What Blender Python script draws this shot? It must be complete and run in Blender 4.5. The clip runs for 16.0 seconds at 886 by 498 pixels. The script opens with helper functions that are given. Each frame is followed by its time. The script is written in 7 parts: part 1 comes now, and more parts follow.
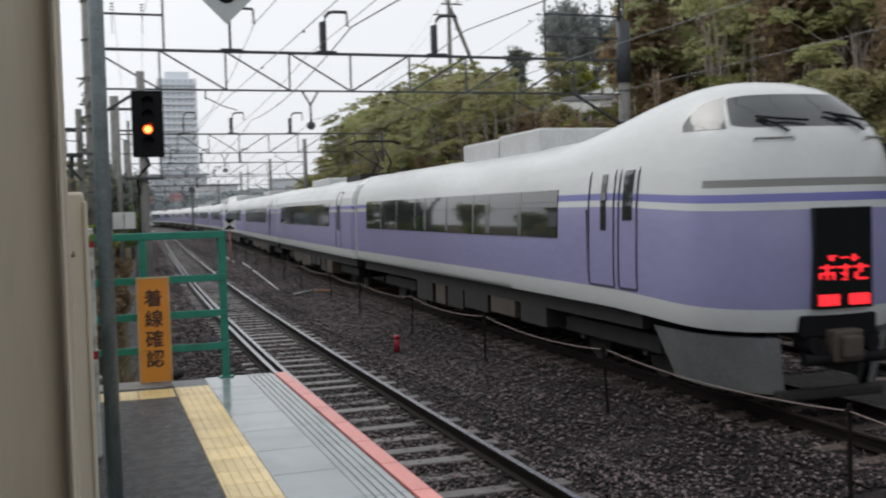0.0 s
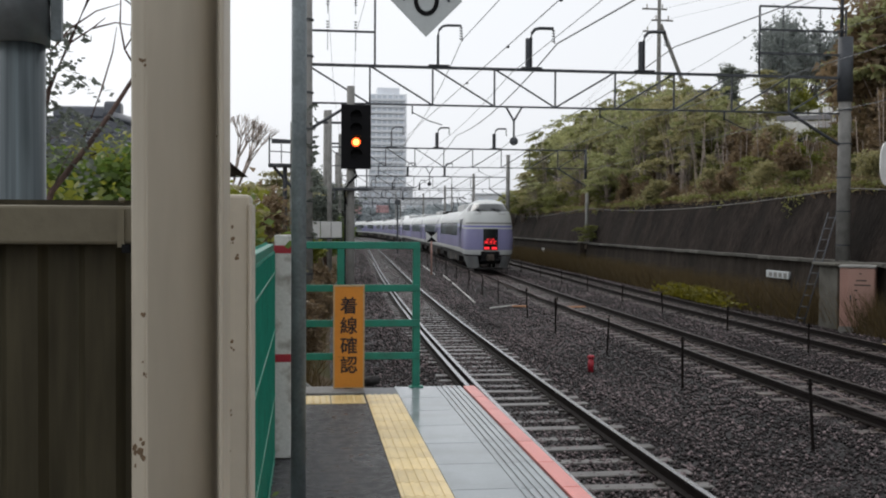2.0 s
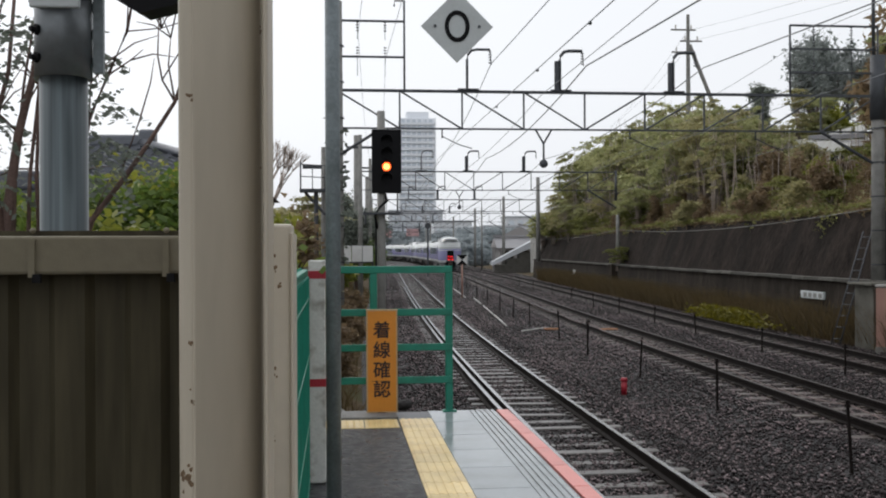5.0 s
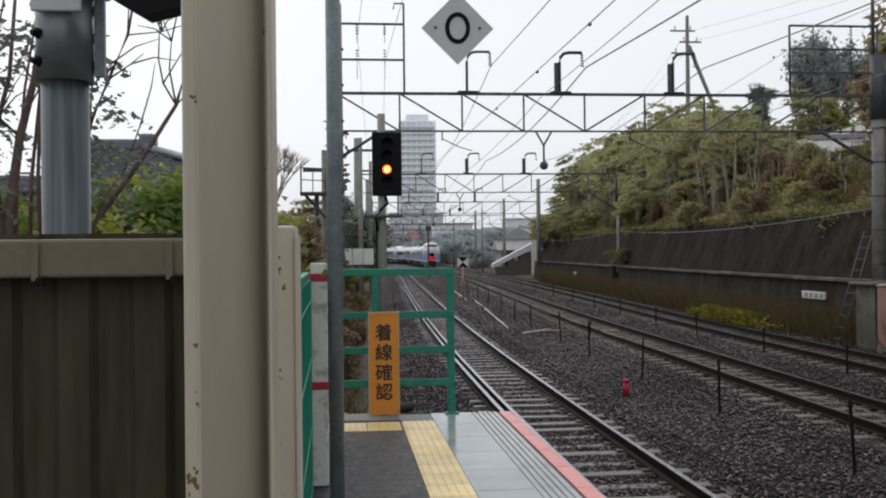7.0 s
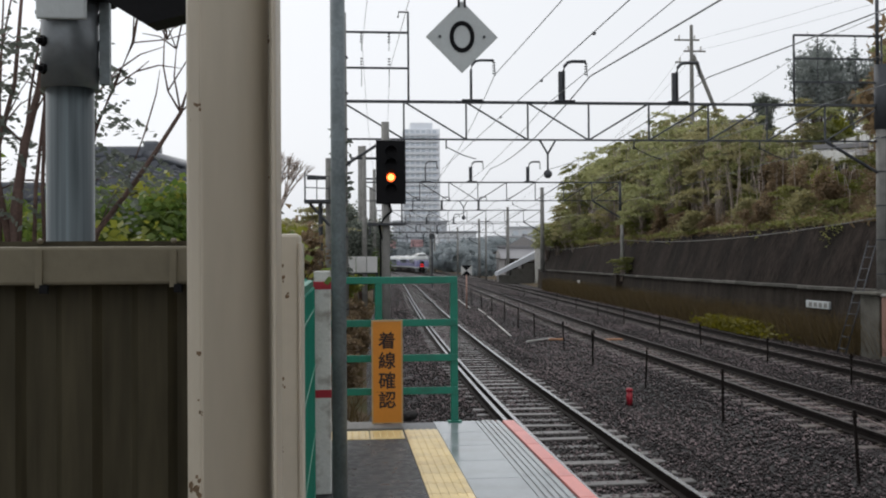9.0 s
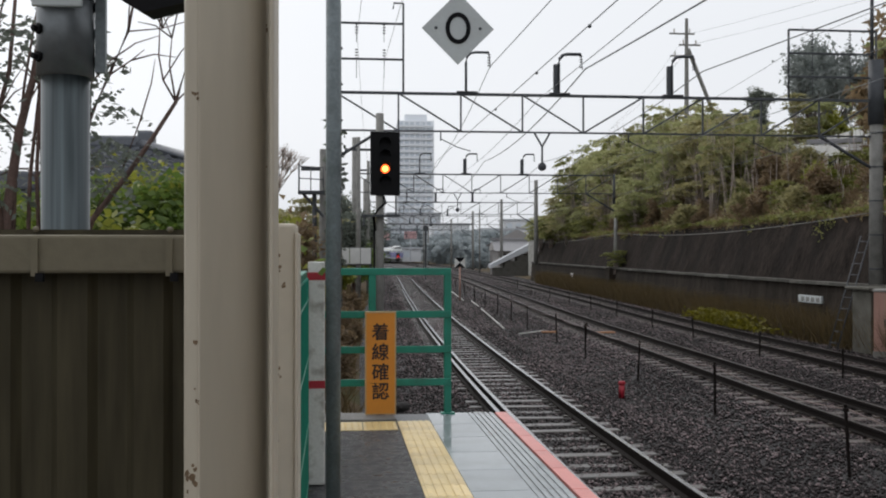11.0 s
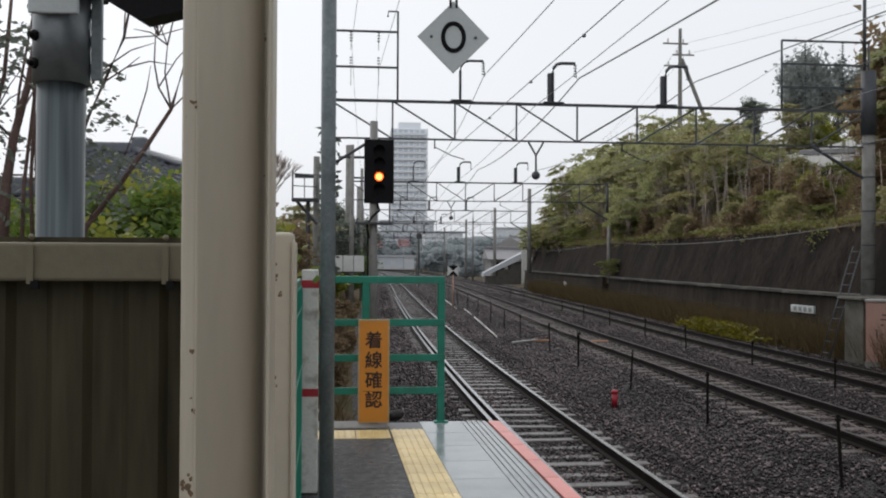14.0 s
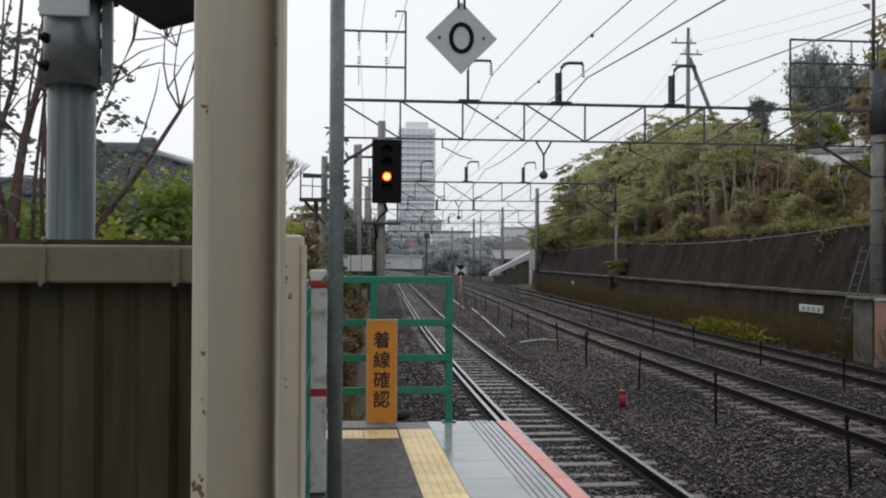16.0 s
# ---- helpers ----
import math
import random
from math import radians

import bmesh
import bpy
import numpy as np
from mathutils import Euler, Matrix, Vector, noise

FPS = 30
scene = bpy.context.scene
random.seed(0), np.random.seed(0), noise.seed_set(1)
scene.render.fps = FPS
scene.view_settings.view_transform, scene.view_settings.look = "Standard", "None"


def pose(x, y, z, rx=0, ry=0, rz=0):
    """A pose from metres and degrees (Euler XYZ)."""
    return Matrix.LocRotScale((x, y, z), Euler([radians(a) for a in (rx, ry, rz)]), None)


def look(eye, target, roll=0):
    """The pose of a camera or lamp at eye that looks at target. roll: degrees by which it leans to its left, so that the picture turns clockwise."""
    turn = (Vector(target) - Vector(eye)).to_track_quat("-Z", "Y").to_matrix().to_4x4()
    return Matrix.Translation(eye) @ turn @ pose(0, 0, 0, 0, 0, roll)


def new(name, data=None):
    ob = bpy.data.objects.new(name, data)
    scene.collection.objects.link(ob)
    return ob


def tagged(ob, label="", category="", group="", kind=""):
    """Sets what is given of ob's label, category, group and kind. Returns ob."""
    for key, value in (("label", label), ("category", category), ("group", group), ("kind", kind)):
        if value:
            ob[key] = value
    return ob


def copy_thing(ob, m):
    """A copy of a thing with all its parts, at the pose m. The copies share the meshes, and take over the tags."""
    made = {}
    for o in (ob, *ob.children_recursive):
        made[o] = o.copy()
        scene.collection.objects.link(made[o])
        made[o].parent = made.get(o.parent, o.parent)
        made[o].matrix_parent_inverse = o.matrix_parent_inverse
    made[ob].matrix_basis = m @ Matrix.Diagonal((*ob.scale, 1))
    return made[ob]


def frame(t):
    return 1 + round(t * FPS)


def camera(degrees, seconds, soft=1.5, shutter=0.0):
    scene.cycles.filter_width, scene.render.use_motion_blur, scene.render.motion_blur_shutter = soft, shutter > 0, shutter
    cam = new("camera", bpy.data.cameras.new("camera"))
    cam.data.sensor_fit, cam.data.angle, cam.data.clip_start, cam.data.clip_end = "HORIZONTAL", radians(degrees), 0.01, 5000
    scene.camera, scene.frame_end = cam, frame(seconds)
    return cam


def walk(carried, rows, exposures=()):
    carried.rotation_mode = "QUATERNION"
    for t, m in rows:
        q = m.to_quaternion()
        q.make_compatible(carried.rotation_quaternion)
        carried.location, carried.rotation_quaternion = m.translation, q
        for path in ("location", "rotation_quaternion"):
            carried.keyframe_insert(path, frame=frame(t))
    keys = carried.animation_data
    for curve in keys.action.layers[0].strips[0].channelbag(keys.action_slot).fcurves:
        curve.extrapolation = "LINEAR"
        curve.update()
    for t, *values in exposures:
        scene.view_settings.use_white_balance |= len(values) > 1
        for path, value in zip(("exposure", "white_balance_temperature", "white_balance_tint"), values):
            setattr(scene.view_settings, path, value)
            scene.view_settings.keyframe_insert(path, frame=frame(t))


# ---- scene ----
cam = camera(46.9, 16.0, soft=2.0, shutter=0.16)

PATH = [
    (0, (-0.033, -0.167, 1.44), (0.612, 1.725, 1.359), -1.6),
    (0.1, (-0.006, -0.178, 1.44), (0.551, 1.741, 1.36), -1.4),
    (0.2, (-0.005, -0.179, 1.44), (0.478, 1.76, 1.358), -1.3),
    (0.3, (0.019, -0.168, 1.433), (0.468, 1.78, 1.352), -1.0),
    (0.4, (0.029, -0.138, 1.431), (0.455, 1.814, 1.351), -0.9),
    (0.5, (0.024, -0.108, 1.438), (0.438, 1.847, 1.361), -0.8),
    (1, (0.041, -0.107, 1.435), (0.396, 1.86, 1.368), -0.3),
    (1.5, (0.044, -0.087, 1.432), (0.347, 1.889, 1.376), 0.3),
    (2, (0.048, -0.074, 1.431), (0.314, 1.908, 1.387), 0.3),
    (2.5, (0.047, -0.074, 1.429), (0.293, 1.91, 1.389), 0.2),
    (3, (0.04, -0.078, 1.431), (0.271, 1.908, 1.398), 0.2),
    (3.5, (0.035, -0.084, 1.432), (0.251, 1.904, 1.407), 0.0),
    (4, (0.036, -0.096, 1.438), (0.244, 1.893, 1.428), -0.2),
    (6.5, (0.02, -0.092, 1.438), (0.227, 1.898, 1.443), -0.3),
    (7, (0.024, -0.09, 1.435), (0.23, 1.899, 1.441), -0.6),
    (7.5, (0.025, -0.091, 1.438), (0.227, 1.899, 1.446), -0.6),
    (8, (0.026, -0.095, 1.44), (0.222, 1.895, 1.456), -0.4),
    (8.5, (0.025, -0.085, 1.438), (0.222, 1.905, 1.459), -0.4),
    (9, (0.024, -0.088, 1.436), (0.223, 1.901, 1.458), -0.4),
    (11.5, (0.018, -0.09, 1.434), (0.239, 1.898, 1.439), 0.3),
    (12, (0.018, -0.096, 1.438), (0.242, 1.891, 1.446), 0.7),
    (12.5, (0.015, -0.088, 1.438), (0.241, 1.899, 1.449), 0.5),
    (13, (0.017, -0.091, 1.439), (0.248, 1.895, 1.45), 0.4),
    (13.5, (0.014, -0.095, 1.44), (0.242, 1.892, 1.456), 0.2),
    (14, (0.012, -0.088, 1.437), (0.237, 1.9, 1.459), 0.3),
    (14.5, (0.014, -0.103, 1.441), (0.234, 1.885, 1.467), 0.3),
    (15, (0.013, -0.1, 1.442), (0.23, 1.888, 1.466), 0.2),
    (15.5, (0.008, -0.091, 1.44), (0.219, 1.897, 1.461), 0.4),
    (16, (0.009, -0.098, 1.442), (0.219, 1.891, 1.463), 0.3),
]
walk(cam, [(t, look(eye, target, roll)) for t, eye, target, roll in PATH], [(0, 0.03), (2.0, 0.08), (4.0, 0.10), (8.0, 0.02), (12.0, 0.0), (16.0, 0.0)])

# ---------------------------------------------------------------- world, sun, exposure
world = bpy.data.worlds.new("overcast_sky")
scene.world = world
world.use_nodes = True
wn, wl = world.node_tree.nodes, world.node_tree.links
sky = wn.new("ShaderNodeTexSky")
sky.sky_type, sky.sun_disc = "NISHITA", False
sky.sun_elevation, sky.sun_rotation = radians(48), radians(-35)
sky.air_density, sky.dust_density, sky.ozone_density = 1.6, 5.0, 1.0
hue = wn.new("ShaderNodeHueSaturation")
hue.inputs["Saturation"].default_value = 0.12
cover = wn.new("ShaderNodeMix")
cover.data_type = "RGBA"
cover.inputs[0].default_value = 0.72
cover.inputs[7].default_value = (7.3, 7.55, 8.0, 1)
wl.new(sky.outputs[0], hue.inputs["Color"])
wl.new(hue.outputs[0], cover.inputs[6])
wl.new(cover.outputs[2], wn["Background"].inputs[0])
wn["Background"].inputs[1].default_value = 0.1305
sun = new("sun", bpy.data.lights.new("sun", "SUN"))
sun.data.energy, sun.data.angle, sun.data.color = 0.6, radians(30), (1.0, 0.97, 0.93)
sun.matrix_world = look((-20, 35, 45), (0, 0, 0))
scene.view_settings.exposure = 0.0


# ---------------------------------------------------------------- materials
def mat(name, base, rough=0.6, metal=0.0, var=0.25, scale=6.0, fine=60.0, bump=0.15, bump_dist=0.01,
        stain=None, stain_amount=0.5, stain_scale=1.5, per_object=0.0, gloss_var=0.0, stretch=(1, 1, 1), per_island=0.0, spec=0.5, cells=0.0):
    m = bpy.data.materials.new(name)
    m.use_nodes = True
    n, l = m.node_tree.nodes, m.node_tree.links
    bsdf = n["Principled BSDF"]
    tc = n.new("ShaderNodeTexCoord")
    mp = n.new("ShaderNodeMapping")
    mp.inputs["Scale"].default_value = stretch
    info = n.new("ShaderNodeObjectInfo")
    l.new(tc.outputs["Object"], mp.inputs["Vector"])
    off = n.new("ShaderNodeVectorMath")
    off.operation = "MULTIPLY_ADD"
    l.new(info.outputs["Random"], off.inputs[0])
    off.inputs[1].default_value = (13, 7, 5)
    l.new(mp.outputs[0], off.inputs[2])
    big = n.new("ShaderNodeTexNoise")
    big.inputs["Scale"].default_value, big.inputs["Detail"].default_value = scale, 4
    small = n.new("ShaderNodeTexNoise")
    small.inputs["Scale"].default_value, small.inputs["Detail"].default_value = fine, 3
    for t in (big, small):
        l.new(off.outputs[0], t.inputs["Vector"])
    add = n.new("ShaderNodeMath")
    add.operation = "ADD"
    l.new(big.outputs["Fac"], add.inputs[0])
    l.new(small.outputs["Fac"], add.inputs[1])
    ramp = n.new("ShaderNodeMapRange")
    ramp.inputs["From Min"].default_value, ramp.inputs["From Max"].default_value = 0.6, 1.4
    ramp.inputs["To Min"].default_value, ramp.inputs["To Max"].default_value = 1 - var, 1 + var
    l.new(add.outputs[0], ramp.inputs["Value"])
    value = ramp.outputs[0]
    for amount, source in ((per_object, info.outputs["Random"]), (per_island, None)):
        if amount:
            if source is None:
                source = n.new("ShaderNodeNewGeometry").outputs["Random Per Island"]
            r2 = n.new("ShaderNodeMapRange")
            r2.inputs["To Min"].default_value, r2.inputs["To Max"].default_value = 1 - amount, 1 + amount
            l.new(source, r2.inputs["Value"])
            mu = n.new("ShaderNodeMath")
            mu.operation = "MULTIPLY"
            l.new(value, mu.inputs[0])
            l.new(r2.outputs[0], mu.inputs[1])
            value = mu.outputs[0]
    col = n.new("ShaderNodeVectorMath")
    col.operation = "SCALE"
    col.inputs[0].default_value = base[:3]
    l.new(value, col.inputs["Scale"])
    out = col.outputs[0]
    if stain:
        st = n.new("ShaderNodeTexNoise")
        st.inputs["Scale"].default_value, st.inputs["Detail"].default_value = stain_scale, 6
        l.new(off.outputs[0], st.inputs["Vector"])
        sr = n.new("ShaderNodeMapRange")
        sr.inputs["From Min"].default_value, sr.inputs["From Max"].default_value = 0.48, 0.68
        sr.inputs["To Max"].default_value = stain_amount
        l.new(st.outputs["Fac"], sr.inputs["Value"])
        mx = n.new("ShaderNodeMix")
        mx.data_type = "RGBA"
        l.new(sr.outputs[0], mx.inputs[0])
        l.new(out, mx.inputs[6])
        mx.inputs[7].default_value = (*stain[:3], 1)
        out = mx.outputs[2]
    l.new(out, bsdf.inputs["Base Color"])
    bsdf.inputs["Specular IOR Level"].default_value = spec
    if cells:
        # separate stones: every cell its own tone, gap shade painted along its edges
        vor, edge = n.new("ShaderNodeTexVoronoi"), n.new("ShaderNodeTexVoronoi")
        edge.feature = "DISTANCE_TO_EDGE"
        for t in (vor, edge):
            t.inputs["Scale"].default_value = cells
            l.new(off.outputs[0], t.inputs["Vector"])
        tone = n.new("ShaderNodeSeparateColor")
        l.new(vor.outputs["Color"], tone.inputs[0])
        tr = n.new("ShaderNodeMapRange")
        tr.inputs["To Min"].default_value, tr.inputs["To Max"].default_value = 0.35, 1.9
        l.new(tone.outputs[0], tr.inputs["Value"])
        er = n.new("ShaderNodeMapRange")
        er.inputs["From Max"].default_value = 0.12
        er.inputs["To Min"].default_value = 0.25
        l.new(edge.outputs["Distance"], er.inputs["Value"])
        both = n.new("ShaderNodeMath")
        both.operation = "MULTIPLY"
        l.new(tr.outputs[0], both.inputs[0])
        l.new(er.outputs[0], both.inputs[1])
        sc2 = n.new("ShaderNodeVectorMath")
        sc2.operation = "SCALE"
        l.new(out, sc2.inputs[0])
        l.new(both.outputs[0], sc2.inputs["Scale"])
        l.new(sc2.outputs[0], bsdf.inputs["Base Color"])
        cb = n.new("ShaderNodeMath")
        cb.operation = "ADD"
        l.new(er.outputs[0], cb.inputs[0])
        l.new(tone.outputs[1], cb.inputs[1])
        l.new(cb.outputs[0], add.inputs[1])
    bsdf.inputs["Metallic"].default_value = metal
    bsdf.inputs["Roughness"].default_value = rough
    if gloss_var:
        gr = n.new("ShaderNodeMapRange")
        gr.inputs["From Min"].default_value, gr.inputs["From Max"].default_value = 0.35, 0.65
        gr.inputs["To Min"].default_value, gr.inputs["To Max"].default_value = max(0.03, rough - gloss_var), rough + gloss_var
        l.new(big.outputs["Fac"], gr.inputs["Value"])
        l.new(gr.outputs[0], bsdf.inputs["Roughness"])
    if bump:
        b = n.new("ShaderNodeBump")
        b.inputs["Strength"].default_value, b.inputs["Distance"].default_value = bump, bump_dist
        l.new(add.outputs[0], b.inputs["Height"])
        l.new(b.outputs[0], bsdf.inputs["Normal"])
    return m


def glow(name, colour, strength):
    m = bpy.data.materials.new(name)
    m.use_nodes = True
    b = m.node_tree.nodes["Principled BSDF"]
    b.inputs["Base Color"].default_value = (*colour, 1)
    b.inputs["Emission Color"].default_value = (*colour, 1)
    b.inputs["Emission Strength"].default_value = strength
    return m


def leaf_mat(name, a, b, rough=0.55):
    m = bpy.data.materials.new(name)
    m.use_nodes = True
    n, l = m.node_tree.nodes, m.node_tree.links
    bsdf = n["Principled BSDF"]
    geo, info = n.new("ShaderNodeNewGeometry"), n.new("ShaderNodeObjectInfo")
    mx = n.new("ShaderNodeMix")
    mx.data_type = "RGBA"
    mx.inputs[6].default_value, mx.inputs[7].default_value = (*a, 1), (*b, 1)
    avg = n.new("ShaderNodeMath")
    avg.operation = "MULTIPLY_ADD"
    avg.inputs[1].default_value = 0.55
    half = n.new("ShaderNodeMath")
    half.operation = "MULTIPLY"
    half.inputs[1].default_value = 0.45
    l.new(info.outputs["Random"], half.inputs[0])
    l.new(geo.outputs["Random Per Island"], avg.inputs[0])
    l.new(half.outputs[0], avg.inputs[2])
    l.new(avg.outputs[0], mx.inputs[0])
    l.new(mx.outputs[2], bsdf.inputs["Base Color"])
    bsdf.inputs["Roughness"].default_value = rough
    tr = n.new("ShaderNodeBsdfTranslucent")
    l.new(mx.outputs[2], tr.inputs["Color"])
    mix = n.new("ShaderNodeMixShader")
    mix.inputs[0].default_value = 0.48
    l.new(bsdf.outputs[0], mix.inputs[1])
    l.new(tr.outputs[0], mix.inputs[2])
    l.new(mix.outputs[0], n["Material Output"].inputs["Surface"])
    return m


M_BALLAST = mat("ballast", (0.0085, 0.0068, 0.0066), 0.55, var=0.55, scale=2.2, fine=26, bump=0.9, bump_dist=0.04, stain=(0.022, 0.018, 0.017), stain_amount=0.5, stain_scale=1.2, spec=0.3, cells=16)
M_STONE_PALE = mat("pale_ballast_stone", (0.150, 0.112, 0.113), 0.45, var=0.35, scale=9, fine=60, per_island=0.55, spec=0.35)
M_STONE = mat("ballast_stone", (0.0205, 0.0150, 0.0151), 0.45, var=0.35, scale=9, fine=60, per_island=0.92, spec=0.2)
M_EARTH = mat("earth", (0.085, 0.06, 0.035), 0.9, var=0.45, scale=1.5, fine=14, bump=0.8, bump_dist=0.05, stain=(0.05, 0.055, 0.02), stain_amount=0.7, stain_scale=0.8, spec=0.15)
M_CONC = mat("weathered_concrete", (0.30, 0.29, 0.27), 0.8, var=0.25, scale=3, fine=40, stain=(0.12, 0.11, 0.09), stain_amount=0.6, stain_scale=2)
M_FOOTING = mat("mossy_footing_concrete", (0.11, 0.105, 0.09), 0.85, var=0.3, scale=2.5, fine=30, stain=(0.05, 0.048, 0.036), stain_amount=0.7, stain_scale=1.5, spec=0.2)
M_COPING = mat("dark_mossy_coping", (0.10, 0.095, 0.085), 0.85, var=0.35, scale=2.0, fine=30, stain=(0.04, 0.04, 0.032), stain_amount=0.7, stain_scale=2, per_object=0.35, spec=0.2)
M_POLE = mat("concrete_pole", (0.24, 0.235, 0.22), 0.8, var=0.2, scale=4, fine=40, stain=(0.10, 0.10, 0.09), stain_amount=0.5, stain_scale=3)
M_WALL = mat("dark_stained_retaining_wall", (0.040, 0.033, 0.027), 0.75, var=0.65, scale=2.0, fine=14, bump=0.4, bump_dist=0.03, stain=(0.017, 0.015, 0.013), stain_amount=0.8, stain_scale=0.6, stretch=(1, 1, 0.25), spec=0.04)
M_WALL_UP = mat("mortar_sprayed_slope", (0.027, 0.0215, 0.0185), 0.8, var=0.75, scale=1.6, fine=11, bump=0.5, bump_dist=0.06, stain=(0.012, 0.011, 0.010), stain_amount=0.8, stain_scale=0.5, stretch=(1, 1, 0.12), spec=0.03)
M_ASPHALT = mat("wet_asphalt", (0.025, 0.0255, 0.028), 0.42, var=0.8, scale=14, fine=150, bump=1.0, bump_dist=0.008, gloss_var=0.18, stain=(0.05, 0.052, 0.056), stain_amount=0.5, stain_scale=2.5, spec=0.35)
M_PAVE = mat("wet_grey_paving", (0.265, 0.295, 0.305), 0.13, var=0.10, scale=2, fine=80, bump=0.06, bump_dist=0.002, gloss_var=0.09, stain=(0.19, 0.205, 0.21), stain_amount=0.5, stain_scale=3, per_object=0.05)
M_GROOVE = mat("dark_groove", (0.07, 0.075, 0.08), 0.4)
M_RED = mat("salmon_red_edge_strip", (0.68, 0.235, 0.205), 0.32, var=0.12, scale=5, fine=60, stain=(0.52, 0.17, 0.15), stain_amount=0.5, per_object=0.08)
M_YELLOW = mat("yellow_tactile_tile", (0.74, 0.57, 0.27), 0.3, var=0.14, scale=6, fine=50, stain=(0.52, 0.37, 0.15), stain_amount=0.6, stain_scale=4, per_object=0.12)
M_EDGE = mat("platform_edge_concrete", (0.18, 0.175, 0.165), 0.7, var=0.3, scale=3, fine=30)
M_SLEEPER = mat("wet_concrete_sleeper", (0.085, 0.077, 0.069), 0.33, var=0.5, scale=6, fine=40, stain=(0.04, 0.032, 0.026), stain_amount=0.85, stain_scale=4, per_object=0.25)
M_SLEEPER_B = mat("brown_stained_sleeper", (0.075, 0.06, 0.05), 0.45, var=0.35, scale=5, fine=40, per_object=0.3)
M_RAIL = mat("rusty_rail_side", (0.012, 0.009, 0.008), 0.7, var=0.3, scale=8, fine=60, spec=0.1)
M_RAILTOP_DULL = mat("dull_wet_rail_head", (0.045, 0.036, 0.032), 0.45, 0.3, var=0.2, scale=3, fine=30, spec=0.3)
M_RAILTOP = mat("polished_rail_head", (0.36, 0.355, 0.36), 0.22, 1.0, var=0.12, scale=3, fine=30)
M_GREEN = mat("green_painted_steel", (0.007, 0.195, 0.13), 0.4, var=0.15, scale=6, fine=60, stain=(0.012, 0.10, 0.07), stain_amount=0.5, stain_scale=5)
# vertical streaks are reflections on the tube, painted into the colour by noise
M_GALV = mat("sheen_streaked_galvanised_steel", (0.085, 0.102, 0.108), 0.36, 0.6, var=0.6, scale=14, fine=70, stain=(0.028, 0.036, 0.040), stain_amount=0.8, stain_scale=16, stretch=(1, 1, 0.02), bump=0.03)
M_GALV_DK = mat("blue_grey_painted_pole", (0.165, 0.195, 0.205), 0.45, 0.1, var=0.3, scale=9, fine=60, stain=(0.10, 0.12, 0.125), stain_amount=0.6, stain_scale=12)
M_COLLAR = mat("grey_painted_collar", (0.17, 0.185, 0.195), 0.4, 0.3, var=0.15, scale=5, fine=40)
M_STEEL = mat("dark_weathered_steel", (0.065, 0.07, 0.078), 0.6, 0.3, var=0.25, scale=4, fine=30)
M_BEIGE = mat("cream_painted_steel", (0.48, 0.425, 0.335), 0.5, var=0.10, scale=4, fine=45, bump=0.06, stretch=(1, 1, 0.15), stain=(0.36, 0.315, 0.245), stain_amount=0.45, stain_scale=5)
# column cream made darker: shade on the cap is painted into the colour
M_CAP = mat("shade_darkened_cream_paint", (0.165, 0.145, 0.10), 0.6, var=0.12, scale=3, fine=40, spec=0.2, stain=(0.13, 0.115, 0.085), stain_amount=0.5, stain_scale=3)
M_BEIGE2 = mat("cream_painted_steel_light", (0.52, 0.47, 0.385), 0.5, var=0.06, scale=3, fine=40, bump=0.05)
# stained olive sheet; the shade it stands in is put into its base colour
M_OLIVE = mat("shade_darkened_olive_sheet", (0.064, 0.055, 0.034), 0.5, var=0.4, scale=9, fine=45, stain=(0.014, 0.012, 0.008), stain_amount=0.85, stain_scale=7, stretch=(1, 1, 0.10), spec=0.1)
M_RUST = mat("rust", (0.16, 0.105, 0.06), 0.9, var=0.4, scale=40, fine=200)
M_BLACK = mat("black_paint", (0.007, 0.007, 0.008), 0.7, var=0.2, spec=0.15)
M_WHITE = mat("white_paint", (0.74, 0.74, 0.72), 0.45, var=0.08, scale=4, fine=40, stain=(0.45, 0.43, 0.38), stain_amount=0.4)
M_WHITE_OLD = mat("chipped_white_paint", (0.60, 0.60, 0.57), 0.55, var=0.15, scale=9, fine=60, stain=(0.16, 0.13, 0.10), stain_amount=0.8, stain_scale=9)
M_REDP = mat("red_paint", (0.34, 0.016, 0.03), 0.45, var=0.15)
M_ORANGE = mat("orange_sign_board", (0.68, 0.26, 0.025), 0.42, var=0.06, scale=4, fine=50, stain=(0.5, 0.17, 0.02), stain_amount=0.35, stain_scale=3)
M_INK = mat("sign_ink", (0.035, 0.015, 0.008), 0.5, var=0.2)
M_SIGNGREY = mat("pale_grey_sign_plate", (0.50, 0.53, 0.53), 0.45, var=0.06, scale=4)
M_PINK = mat("faded_pink_cabinet_paint", (0.42, 0.24, 0.19), 0.55, var=0.1, scale=3, fine=30, stain=(0.32, 0.2, 0.16), stain_amount=0.5)
M_WIRE = mat("overhead_wire", (0.22, 0.23, 0.24), 0.5, 0.5, var=0.1)
M_INSUL = mat("porcelain_insulator", (0.62, 0.60, 0.57), 0.25, var=0.1)
M_BARK = mat("wet_bark", (0.12, 0.075, 0.062), 0.8, var=0.4, scale=12, fine=60, bump=0.5)
M_STEMS = mat("pale_stem_bark", (0.36, 0.30, 0.26), 0.8, var=0.3, per_island=0.4)
M_TWIG = mat("grey_twig", (0.16, 0.12, 0.11), 0.8, var=0.3)
M_ROOFTILE = mat("grey_roof_tile", (0.10, 0.108, 0.125), 0.32, var=0.25, scale=4, fine=30, per_object=0.15, per_island=0.25)
